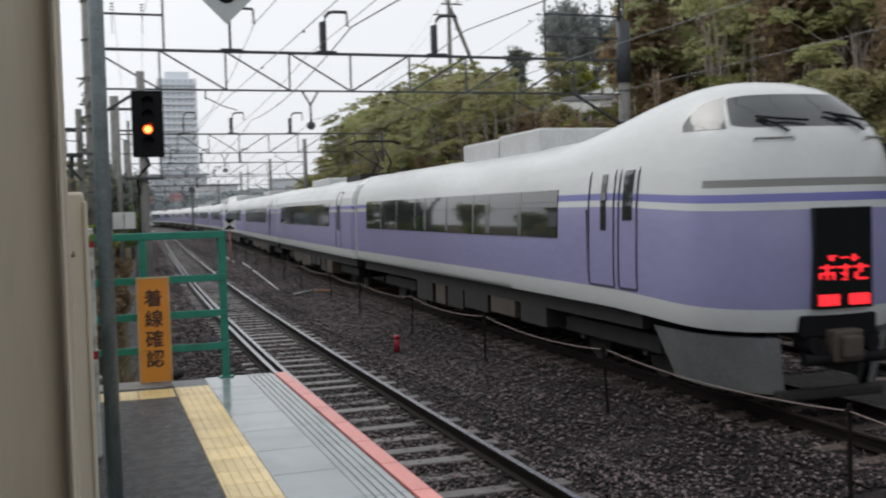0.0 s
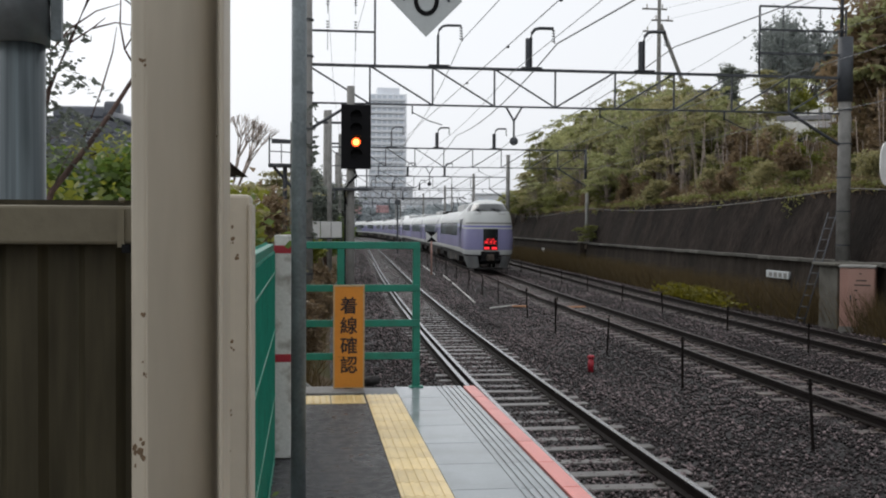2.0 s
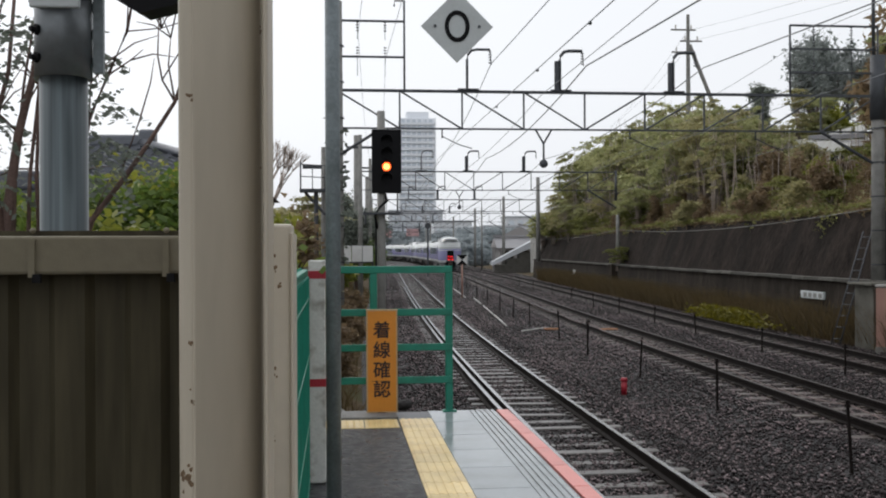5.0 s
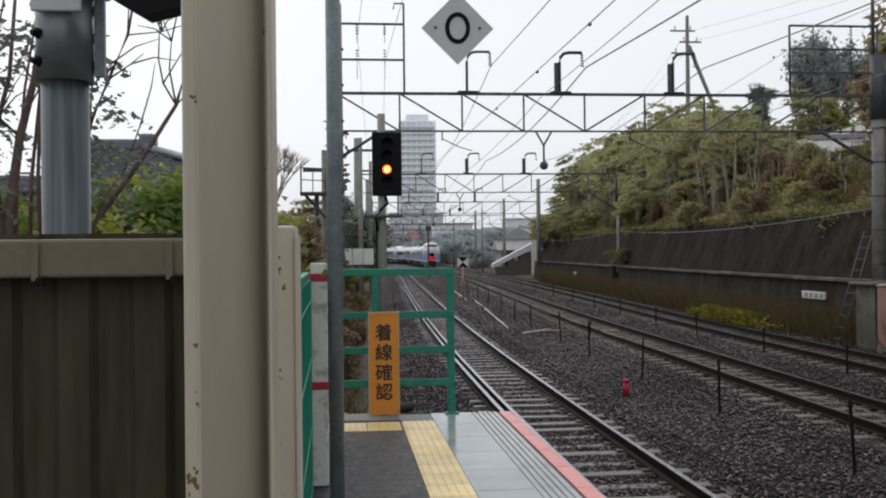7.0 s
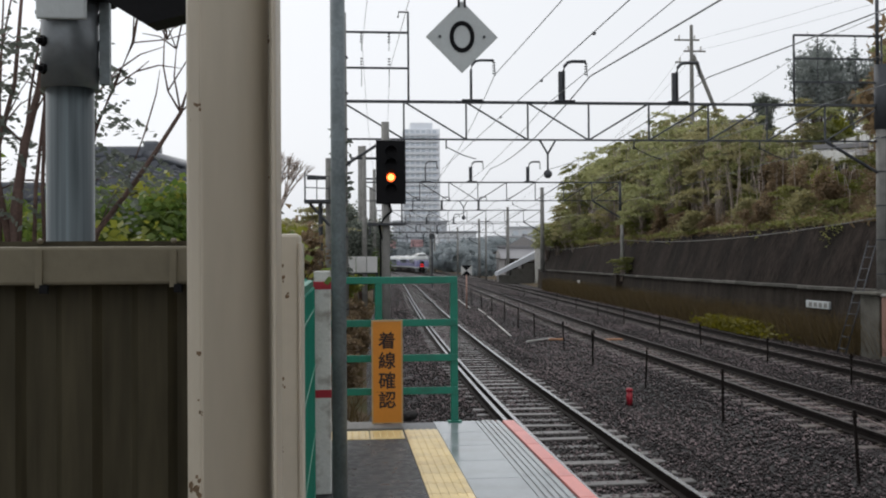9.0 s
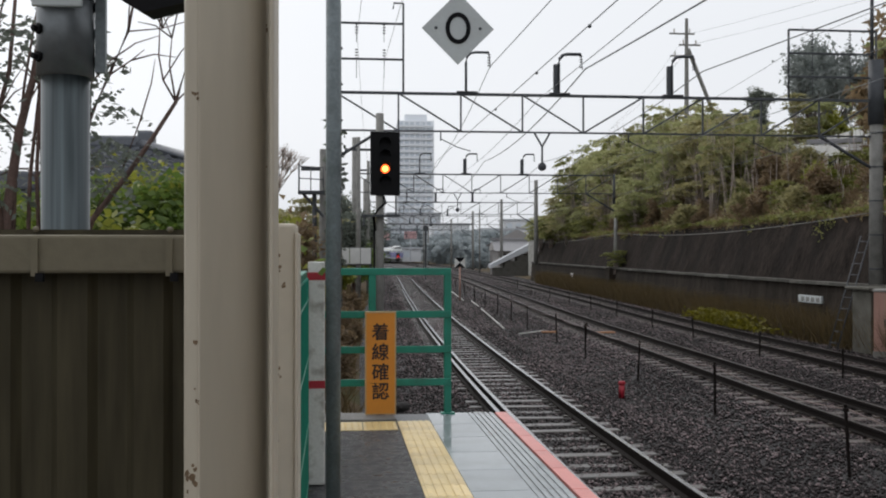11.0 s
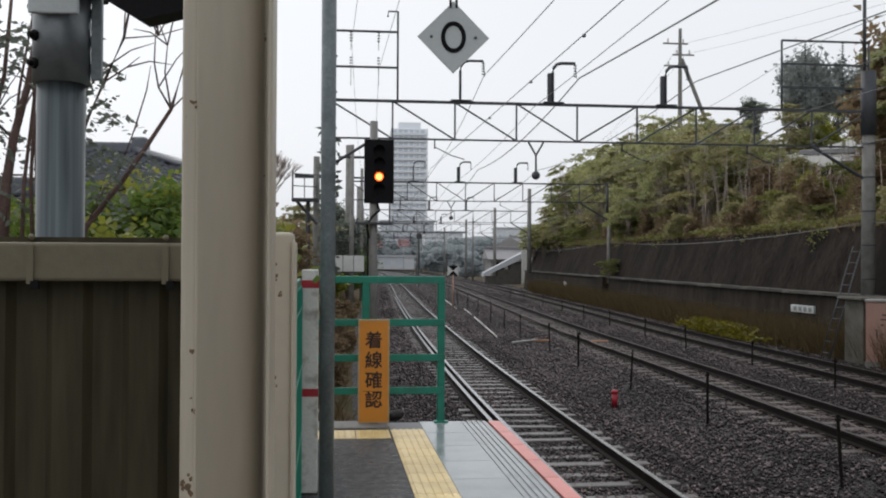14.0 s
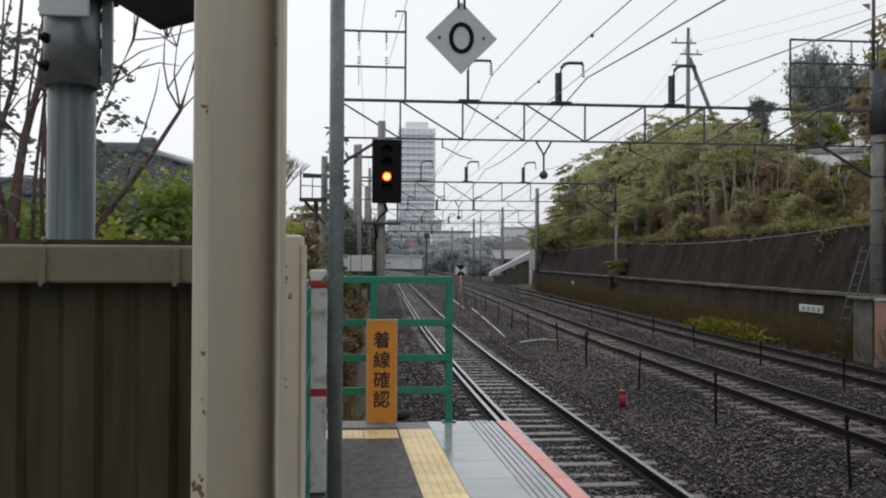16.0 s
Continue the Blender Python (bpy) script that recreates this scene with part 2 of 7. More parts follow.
M_PLASTER = mat("pale_plaster", (0.55, 0.53, 0.50), 0.8, var=0.1, scale=2, fine=30, stain=(0.38, 0.36, 0.33), stain_amount=0.5)
M_DARKWOOD = mat("dark_timber", (0.06, 0.045, 0.035), 0.7, var=0.3)
M_GLASS_DK = mat("dark_tinted_glass", (0.010, 0.013, 0.013), 0.06, var=0.1, bump=0)
# pale tower: cladding and glazing colours lightened further to paint in haze
M_TOWER = mat("haze_lightened_cladding", (0.80, 0.83, 0.87), 0.6, var=0.04, scale=0.2, fine=2, bump=0)
M_TOWER_WIN = mat("haze_lightened_glazing", (0.60, 0.65, 0.70), 0.35, var=0.08, scale=0.3, fine=2, bump=0)
L_YELLOWGREEN = leaf_mat("yellow_green_leaves", (0.150, 0.185, 0.026), (0.325, 0.320, 0.052))
L_GREEN = leaf_mat("mid_green_leaves", (0.085, 0.146, 0.030), (0.207, 0.268, 0.055))
L_OLIVE = leaf_mat("olive_leaves", (0.24, 0.24, 0.12), (0.46, 0.41, 0.20))
L_BROWN = leaf_mat("withered_brown_leaves", (0.17, 0.118, 0.066), (0.30, 0.22, 0.13))
# hilltop evergreens: haze is put into the colour as a lighter grey
L_HAZY = leaf_mat("haze_greyed_evergreen_leaves", (0.21, 0.235, 0.225), (0.31, 0.335, 0.315))
# yellow-green dulled for the slope: haze is put into the leaf colour
L_HILL = leaf_mat("haze_dulled_green_leaves", (0.135, 0.155, 0.045), (0.29, 0.285, 0.09))
L_DARK = leaf_mat("dark_evergreen_leaves", (0.13, 0.15, 0.125), (0.23, 0.255, 0.21))
# olive made paler: haze over the slope's growth is painted into it
L_TALL = leaf_mat("haze_paled_olive_leaves", (0.28, 0.305, 0.135), (0.51, 0.50, 0.245))
# far trees: haze is painted into this pale bluish leaf colour
L_PALE = leaf_mat("haze_painted_leaves", (0.31, 0.35, 0.365), (0.42, 0.46, 0.475))
L_GRASS = leaf_mat("dry_grass_blades", (0.075, 0.052, 0.025), (0.15, 0.11, 0.048))
L_FLOWER = leaf_mat("yellow_green_weeds", (0.15, 0.14, 0.014), (0.26, 0.22, 0.02))


# ---------------------------------------------------------------- mesh helpers
def mesh_data(name, verts, faces, mats, idx=None, smooth=False):
    me = bpy.data.meshes.new(name)
    me.from_pydata([tuple(v) for v in verts], [], [tuple(int(i) for i in f) for f in faces])
    for m in mats:
        me.materials.append(m)
    if idx is not None:
        me.polygons.foreach_set("material_index", np.array(idx, dtype=np.int32))
    if smooth:
        me.polygons.foreach_set("use_smooth", np.ones(len(me.polygons), dtype=bool))
    me.update()
    return me


def attach(ob, parent):
    if parent:
        ob.parent = parent
    return ob


def part(name, bm, material, parent, label="", smooth=False):
    """Link a bmesh as one mesh object under a thing or a part."""
    me = bpy.data.meshes.new(name)
    bm.to_mesh(me)
    bm.free()
    me.materials.append(material)
    if smooth:
        me.polygons.foreach_set("use_smooth", np.ones(len(me.polygons), dtype=bool))
    return tagged(attach(new(name, me), parent), label)


def empty(name, m=None, **tags):
    ob = new(name)
    ob.empty_display_size = 0.2
    if m is not None:
        ob.matrix_basis = m
    return tagged(ob, **tags)


def box(bm, x0, x1, y0, y1, z0, z1, bevel=0.0, m=None):
    r = bmesh.ops.create_cube(bm, size=1)
    s = Matrix.Translation(((x0 + x1) / 2, (y0 + y1) / 2, (z0 + z1) / 2)) @ Matrix.Diagonal((abs(x1 - x0), abs(y1 - y0), abs(z1 - z0), 1))
    bmesh.ops.transform(bm, matrix=(m @ s) if m is not None else s, verts=r["verts"])
    if bevel:
        edges = list({e for v in r["verts"] for e in v.link_edges})
        bmesh.ops.bevel(bm, geom=edges, offset=bevel, segments=2, profile=0.5, affect="EDGES")
    return bm


def boxes(*args, bevel=0.0):
    bm = bmesh.new()
    for a in args:
        box(bm, *a, bevel=bevel)
    return bm


def cyl(bm, p0, p1, r0, r1=None, n=12):
    p0, p1 = Vector(p0), Vector(p1)
    d = p1 - p0
    r = bmesh.ops.create_cone(bm, cap_ends=True, segments=n, radius1=r0, radius2=r0 if r1 is None else r1, depth=d.length)
    bmesh.ops.transform(bm, matrix=Matrix.Translation((p0 + p1) / 2) @ d.to_track_quat("Z", "Y").to_matrix().to_4x4(), verts=r["verts"])
    return bm


def cyls(*args, n=12):
    bm = bmesh.new()
    for a in args:
        cyl(bm, *a, n=n)
    return bm


def ball(bm, p, r, sx=1, sy=1, sz=1, sub=2):
    b = bmesh.ops.create_icosphere(bm, subdivisions=sub, radius=r)
    bmesh.ops.transform(bm, matrix=Matrix.Translation(p) @ Matrix.Diagonal((sx, sy, sz, 1)), verts=b["verts"])
    return bm


def tube_arrays(points, radii, n=6):
    """Vertices and faces of a tube along points."""
    pts = [Vector(p) for p in points]
    if not hasattr(radii, "__len__"):
        radii = [radii] * len(pts)
    verts, faces = [], []
    up = Vector((0.013, 0.021, 1))
    for i, p in enumerate(pts):
        d = (pts[min(i + 1, len(pts) - 1)] - pts[max(i - 1, 0)]).normalized()
        a = d.cross(up if abs(d.dot(up.normalized())) < 0.95 else Vector((1, 0.02, 0))).normalized()
        b = d.cross(a)
        for k in range(n):
            w = 2 * math.pi * k / n
            verts.append(p + (a * math.cos(w) + b * math.sin(w)) * radii[i])
    for i in range(len(pts) - 1):
        for k in range(n):
            faces.append((i * n + k, i * n + (k + 1) % n, (i + 1) * n + (k + 1) % n, (i + 1) * n + k))
    faces.append(tuple(range(n))[::-1])
    faces.append(tuple((len(pts) - 1) * n + k for k in range(n)))
    return verts, faces


def tubes(name, paths, material, parent=None, n=6, smooth=True, label=""):
    """One mesh of several tubes: each path is (points, radius or radii)."""
    V, F = [], []
    for pts, r in paths:
        v, f = tube_arrays(pts, r, n)
        o = len(V)
        V += v
        F += [tuple(i + o for i in q) for q in f]
    return tagged(attach(new(name, mesh_data(name, V, F, [material], smooth=smooth)), parent), label)


def sag(p, q, drop, n=12):
    p, q = Vector(p), Vector(q)
    return [p.lerp(q, i / n) - Vector((0, 0, drop * 4 * (i / n) * (1 - i / n))) for i in range(n + 1)]


# ---------------------------------------------------------------- the lie of the line
def curve_of(start, slopes):
    ys = np.arange(-60, 900, 1.0)
    s = np.interp(ys, [a for a, b in slopes], [b for a, b in slopes])
    xs = np.cumsum(s)
    xs = xs - np.interp(0, ys, xs) + start
    return lambda y: float(np.interp(y, ys, xs))


TRACK_A = curve_of(3.24, ((10, 0.004), (18, 0.018), (30, 0.032), (45, 0.042), (80, 0.050), (110, 0.042), (190, 0.025), (215, 0.0), (240, -0.06), (280, -0.16), (340, -0.25), (600, -0.3)))
TRACK_B = curve_of(8.25, ((8, 0.0), (14, 0.02), (20, 0.034), (30, 0.033), (45, 0.06), (80, 0.058), (110, 0.042), (190, 0.025), (215, 0.0), (240, -0.06), (280, -0.16), (340, -0.25), (600, -0.3)))


def TRACK_C(y):
    return TRACK_B(y) + float(np.interp(y, [20, 32, 50], [3.5, 3.58, 3.8]))


def WALL(y):
    return TRACK_B(y) + 6.2


RAIL_Z, BED_Z = -1.10, -1.29


# ---------------------------------------------------------------- ground
def smooth01(a, b, v):
    t = min(max((v - a) / (b - a), 0), 1)
    return t * t * (3 - 2 * t)


def build_ground():
    ys = [-40, -20, -10] + [i * 0.5 for i in range(-10, 90)] + [45 + i * 1.5 for i in range(50)] + [122 + i * 8 for i in range(30)] + [370 + i * 40 for i in range(14)] + [1200, 2500]
    verts, faces, idx = [], [], []
    cols = None
    for y in ys:
        a, b, c, w = TRACK_A(y), TRACK_B(y), TRACK_C(y), WALL(y)
        hill = 1 - smooth01(92, 103, y)
        town = smooth01(180, 400, y)
        row = [(-2500, 0.0), (-300, 0.0), (-60, 0.3), (a - 24, 0.4), (a - 14, 0.3), (a - 9, 0.0), (a - 7, -0.15), (a - 5.5, -0.35), (a - 4.4, -0.6), (a - 3.6, -0.95), (a - 2.9, -1.25), (a - 2.3, -1.42)]
        row += [(a - 1.65, BED_Z - 0.03), (a - 1.0, BED_Z), (a - 0.5, BED_Z), (a, BED_Z), (a + 0.5, BED_Z), (a + 1.0, BED_Z), (a + 1.65, BED_Z - 0.03)]
        span = b - a - 3.3
        row += [(a + 1.65 + span * f, BED_Z - 0.03 - d) for f, d in ((0.15, 0.07), (0.3, 0.11), (0.45, 0.12), (0.6, 0.11), (0.75, 0.08), (0.9, 0.03))]
        for k in (b, c):
            row += [(k - 1.55, BED_Z - 0.02), (k - 1.0, BED_Z), (k - 0.5, BED_Z), (k, BED_Z), (k + 0.5, BED_Z), (k + 1.0, BED_Z), (k + 1.5, BED_Z - 0.02)]
        row += [(c + 2.0, BED_Z - 0.05), (c + 2.5, BED_Z + 0.02), (w + 0.02, BED_Z + 0.08)]
        base = BED_Z + 0.08
        row += [(w + 0.25, base + 0.0), (w + 1.25, base + (2.35 - base) * hill), (w + 2.2, base + (2.75 - base) * hill), (w + 4, base + (3.5 - base) * hill), (w + 7, base + (4.7 - base) * hill), (w + 11, base + (6.2 - base) * hill),
                (w + 15, base + (7.2 - base) * hill), (w + 20, base + (7.9 - base) * hill), (w + 40, base + (8.3 - base) * hill), (300, base + 8 * hill), (2500, 0)]
        cols = len(row)
        for j, (x, z) in enumerate(row):
            rough = 0.02 if 11 < j < 42 else 0.10
            if j in (0, 1, cols - 1, cols - 2):
                rough = 0
            z += rough * noise.noise((x * 1.3, y * 1.3, 0)) + 0.4 * rough * noise.noise((x * 5, y * 5, 3))
            verts.append((x, y, z))
    for i in range(len(ys) - 1):
        for j in range(cols - 1):
            faces.append((i * cols + j, i * cols + j + 1, (i + 1) * cols + j + 1, (i + 1) * cols + j))
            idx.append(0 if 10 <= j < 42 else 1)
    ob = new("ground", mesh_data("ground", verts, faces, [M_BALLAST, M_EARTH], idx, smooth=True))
    tagged(ob, "dark wet railway ballast and earth banks", "ground", kind="structure")


build_ground()


def build_walls():
    ys = [-30 + i * 1.5 for i in range(85)]
    # lower retaining wall, a slab with real thickness
    def strip(name, prof, material, label, y_list=ys, j=0.0):
        n = len(prof)
        V, F = [], []
        for y in y_list:
            for k, (dx, z) in enumerate(prof):
                V.append((WALL(y) + dx + j * noise.noise((y * 0.7, k * 1.7, z)), y, z + j * 0.5 * noise.noise((y * 0.9, k, 5))))
        for i in range(len(y_list) - 1):
            for k in range(n):
                F.append((i * n + k, i * n + (k + 1) % n, (i + 1) * n + (k + 1) % n, (i + 1) * n + k))
        F.append(tuple(range(n))[::-1])
        F.append(tuple((len(y_list) - 1) * n + k for k in range(n)))
        return tagged(new(name, mesh_data(name, V, F, [material])), label, "retaining wall", kind="structure")
    strip("wall_lower", [(0, -1.6), (0.12, 0.42), (0.5, 0.42), (0.5, -1.6)], M_WALL, "dark stained concrete retaining wall beside the track", j=0.012)
    strip("wall_upper", [(0.42, 0.40), (0.72, 1.2), (1.02, 2.0), (1.25, 2.55), (1.6, 2.5), (1.2, 0.40)], M_WALL_UP, "dark mortar-sprayed slope above the retaining wall", j=0.06)
    # coping of separate concrete caps
    coping = tagged(new("trim", mesh_data("trim", [(0, 0, 0), (0.01, 0, 0), (0, 0.01, 0)], [(0, 1, 2)], [M_CONC])), "weathered concrete coping on the retaining wall", "coping", kind="structure")
    coping.location = (WALL(30) + 0.3, 30, 0.425)
    bm = boxes((-0.24, 0.16, -0.49, 0.49, 0.0, 0.10), bevel=0.012)
    me = bpy.data.meshes.new("coping_block")
    bm.to_mesh(me)
    bm.free()
    me.materials.append(M_COPING)
    for i in range(87):
        y = 9 + i
        o = new("coping_block", me)
        o.parent = coping
        o.matrix_basis = Matrix.Translation(-coping.location) @ pose(WALL(y) + 0.2 + random.uniform(-0.015, 0.015), y, 0.425 + random.uniform(-0.012, 0.012), 0, 0, -math.degrees(math.atan((WALL(y + 1) - WALL(y - 1)) / 2)) + random.uniform(-0.6, 0.6))


build_walls()


# ---------------------------------------------------------------- tracks
def rail_profile():
    return [(-0.033, 0), (-0.036, -0.03), (-0.010, -0.045), (-0.009, -0.12), (-0.06, -0.14), (-0.06, -0.152), (0.06, -0.152), (0.06, -0.14), (0.009, -0.12), (0.010, -0.045), (0.036, -0.03), (0.033, 0)]


def rail(name, centre, offset, y0, y1, parent, dz=0.0, head=M_RAILTOP):
    prof = rail_profile()
    n = len(prof)
    V, F, idx = [], [], []
    y, rows = y0, 0
    while y <= y1:
        s = (centre(y + 1) - centre(y - 1)) / 2
        for dx, dz2 in prof:
            V.append((centre(y) + (offset + dx), y - s * (offset + dx), RAIL_Z + dz2 + dz))
        rows += 1
        y += 1.0 if y < 120 else 6.0
    for i in range(rows - 1):
        for k in range(n):
            F.append((i * n + k, i * n + (k + 1) % n, (i + 1) * n + (k + 1) % n, (i + 1) * n + k))
            idx.append(1 if k == n - 1 else 0)
    F += [tuple(range(n))[::-1], tuple((rows - 1) * n + k for k in range(n))]
    idx += [0, 0]
    return attach(new(name, mesh_data(name, V, F, [M_RAIL, head], idx)), parent)


def sleeper_mesh(name, material):
    bm = boxes((-1.0, 1.0, -0.11, 0.11, -0.16, 0.0), bevel=0.015)
    for v in bm.verts:
        if v.co.z > -0.05 and abs(v.co.x) < 0.3:
            v.co.z -= 0.02
    for sx in (-0.5335, 0.5335):
        box(bm, sx - 0.14, sx - 0.05, -0.05, 0.05, 0.0, 0.03)
        box(bm, sx + 0.05, sx + 0.14, -0.05, 0.05, 0.0, 0.03)
    me = bpy.data.meshes.new(name)
    bm.to_mesh(me)
    bm.free()
    me.materials.append(material)
    return me


def build_track(centre, y0, y1, near, material, label, guard=False):
    t = tagged(rail("railway_track", centre, 0.0, 0, 1, None, -0.3), label, "railway track", kind="structure")
    for o in (-0.5665, 0.5665):
        rail("rail", centre, o, y0, y1, t, head=M_RAILTOP if guard else M_RAILTOP_DULL)
    if guard:
        rail("guard_rail", centre, -0.5665 - 0.16, 10, 70, t, -0.005)
    me = sleeper_mesh("sleeper", material)
    n0 = int((near - y0) / 0.62)
    for i in range(min(n0, 295)):
        y = y0 + i * 0.62
        o = new("sleeper", me)
        o.parent = t
        o.matrix_basis = pose(centre(y), y + random.uniform(-0.03, 0.03), RAIL_Z - 0.162 + random.uniform(-0.014, 0.004), random.uniform(-1, 1), random.uniform(-0.5, 0.5), -math.degrees(math.atan((centre(y + 1) - centre(y - 1)) / 2)) + random.uniform(-1.2, 1.2))
    V, F = [], []
    y = y0 + n0 * 0.62
    while y < y1:
        x = centre(y)
        o = len(V)
        V += [(x + a, y + b, RAIL_Z - 0.15 + c) for a, b, c in ((-1, -0.11, -0.1), (1, -0.11, -0.1), (1, 0.11, -0.1), (-1, 0.11, -0.1), (-1, -0.1, 0), (1, -0.1, 0), (1, 0.1, 0), (-1, 0.1, 0))]
        F += [tuple(o + k for k in f) for f in ((4, 5, 6, 7), (0, 1, 5, 4), (2, 3, 7, 6), (1, 2, 6, 5), (3, 0, 4, 7))]
        y += 0.62
    far = attach(new("sleeper_row", mesh_data("sleeper_row", V, F, [material])), t)
    tagged(far, kind="stuff")


# ---------------------------------------------------------------- platform
def build_platform():
    bm = boxes((-0.16, 1.40, -12, 8.98, -1.5, -0.012), (1.30, 1.56, -12, 8.98, -1.5, -0.09))
    p = part("platform", bm, M_EDGE, None)
    tagged(p, "low station platform end of wet concrete", "platform", kind="structure")
    top = part("asphalt_surface", boxes((-0.155, 0.546, -12, 8.62, -0.012, -0.004)), M_ASPHALT, p, "wet black asphalt")
    part("kerb", boxes((-0.155, 0.546, 8.625, 8.99, -0.012, 0.012), bevel=0.006), M_EDGE, p)
    # grey paving slabs with joints
    for i in range(18):
        y1 = 8.985 - i * 0.6
        slab = part("paving_slab", boxes((0.832, 1.205, y1 - 0.594, y1, -0.012, 0.0), bevel=0.003), M_PAVE, p)
        grooved = bmesh.new()
        for k in range(5):
            x = 1.209 + k * 0.0455
            box(grooved, x, x + 0.037, y1 - 0.594, y1, -0.012, 0.0, bevel=0.003)
        part("grooved_slab", grooved, M_PAVE, p)
        part("edge_strip", boxes((1.452, 1.558, y1 - 0.594, y1, -0.09, 0.0), bevel=0.005), M_RED, p, "salmon-red painted edge strip")
    part("groove_bed", boxes((0.55, 1.438, -12, 8.98, -0.010, -0.006)), M_GROOVE, p)
    # yellow tactile tiles: five raised bars on a base, and dots on the warning tiles
    bars = boxes((-0.139, 0.139, -0.147, 0.147, -0.012, 0.001), bevel=0.002)
    for k in range(5):
        box(bars, -0.120 + k * 0.053, -0.092 + k * 0.053, -0.147, 0.147, 0.001, 0.006, bevel=0.002)
    dots = boxes((-0.139, 0.139, -0.147, 0.147, -0.012, 0.001), bevel=0.002)
    for a in range(5):
        for b in range(5):
            cyl(dots, (-0.11 + a * 0.055, -0.116 + b * 0.058, 0.001), (-0.11 + a * 0.055, -0.116 + b * 0.058, 0.006), 0.013, 0.008, n=6)
    meshes = []
    for bm, nm in ((bars, "tactile_bars"), (dots, "tactile_dots")):
        me = bpy.data.meshes.new(nm)
        bm.to_mesh(me)
        bm.free()
        me.materials.append(M_YELLOW)
        meshes.append(me)
    for i in range(32):
        y = 8.42 - i * 0.30
        o = new("tactile_tile", meshes[0])
        o.parent = p
        o.matrix_basis = pose(0.69, y, 0, 0, 0, 0)
    for i in range(3):
        for j in range(1):
            o = new("tactile_tile", meshes[1])
            o.parent = p
            o.matrix_basis = pose(0.395 - i * 0.285, 8.37, 0.0, 0, 0, 0) @ Matrix.Diagonal((1, 1.36, 1, 1))


build_platform()


# ---------------------------------------------------------------- express train
M_T_WHITE = mat("train_white", (0.60, 0.62, 0.61), 0.26, var=0.05, scale=1.0, fine=10, bump=0, stain=(0.46, 0.47, 0.46), stain_amount=0.4, stain_scale=0.7, stretch=(1, 0.3, 1))
M_T_VIOLET = mat("train_violet", (0.285, 0.278, 0.465), 0.22, var=0.06, scale=1.0, fine=10, bump=0, stain=(0.225, 0.218, 0.37), stain_amount=0.4, stain_scale=0.7, stretch=(1, 0.3, 1))
M_T_LINE = mat("train_deep_violet_line", (0.16, 0.16, 0.42), 0.3, var=0.05, bump=0)
M_T_GREY = mat("train_grey_line", (0.20, 0.20, 0.19), 0.4, var=0.05, bump=0)
M_T_SKIRT = mat("train_grey_skirt", (0.16, 0.168, 0.172), 0.5, var=0.3, scale=2, fine=20, stain=(0.2, 0.19, 0.17), stain_amount=0.5)
M_T_UNDER = mat("train_underframe", (0.018, 0.016, 0.015), 0.8, var=0.4, scale=3, fine=30)
M_T_BOX = mat("brown_dusty_equipment_box", (0.065, 0.052, 0.041), 0.8, var=0.3, scale=2, fine=20)
M_T_SEAM = mat("door_seam_rubber", (0.035, 0.033, 0.06), 0.6, bump=0)
M_T_ROOF = mat("train_roof_grey", (0.56, 0.57, 0.57), 0.6, var=0.15, scale=2, fine=20)
M_T_GLASS = mat("train_window_glass", (0.022, 0.028, 0.028), 0.04, var=0.1, bump=0, spec=1.0)
M_T_BLIND = mat("drawn_pale_blind", (0.10, 0.10, 0.10), 0.12, var=0.1, scale=3, fine=30, bump=0)
M_T_LED = glow("red_led", (1.0, 0.025, 0.035), 1.0)

LEVELS = [(1.06, 1.37), (1.15, 1.395), (1.33, 1.41), (1.55, 1.42), (1.95, 1.415), (2.49, 1.40), (2.495, 1.40), (2.575, 1.395), (2.58, 1.395), (2.68, 1.385), (2.92, 1.35), (3.12, 1.275), (3.31, 1.14), (3.46, 0.92), (3.56, 0.6), (3.605, 0.3), (3.62, 0.0)]
ROOF_TOP = 3.62
TRAIN_MATS = [M_T_WHITE, M_T_VIOLET, M_T_LINE, M_T_GREY]


def colour_at(z):
    if z < 1.33:
        return 0
    if z < 2.49:
        return 1
    if z < 2.578:
        return 0
    if z < 2.68:
        return 2
    return 0


def middle_body(length):
    """Body shell of a car centred on y = 0, both ends closed."""
    prof = [(x, z) for z, x in LEVELS] + [(-x, z) for z, x in LEVELS[::-1][1:]]
    n = len(prof)
    V, F, idx = [], [], []
    stations = [(-length / 2, 0.93), (-length / 2 + 0.12, 1.0), (length / 2 - 0.12, 1.0), (length / 2, 0.93)]
    for y, s in stations:
        V += [(x * s, y, z if s == 1 else 1.06 + (z - 1.06) * 0.985) for x, z in prof]
    for i in range(len(stations) - 1):
        for k in range(n):
            F.append((i * n + k, i * n + (k + 1) % n, (i + 1) * n + (k + 1) % n, (i + 1) * n + k))
            z = (prof[k][1] + prof[(k + 1) % n][1]) / 2
            idx.append(colour_at(z) if k < n - 1 else 0)
    F += [tuple(range(n))[::-1], tuple(len(V) - n + k for k in range(n))]
    idx += [0, 0]
    return mesh_data("body", V, F, TRAIN_MATS, idx)


NOSE_Z = [1.06, 1.15, 1.33, 1.55, 1.95, 2.25, 2.49, 2.495, 2.575, 2.58, 2.68, 2.76, 2.85, 2.95, 3.06, 3.18, 3.28, 3.36, 3.46, 3.56, 3.66, 3.75, 3.83, 3.90, 3.96, 4.01, 4.05, 4.07, 4.08, 4.09]
CAB_TOP = 4.09


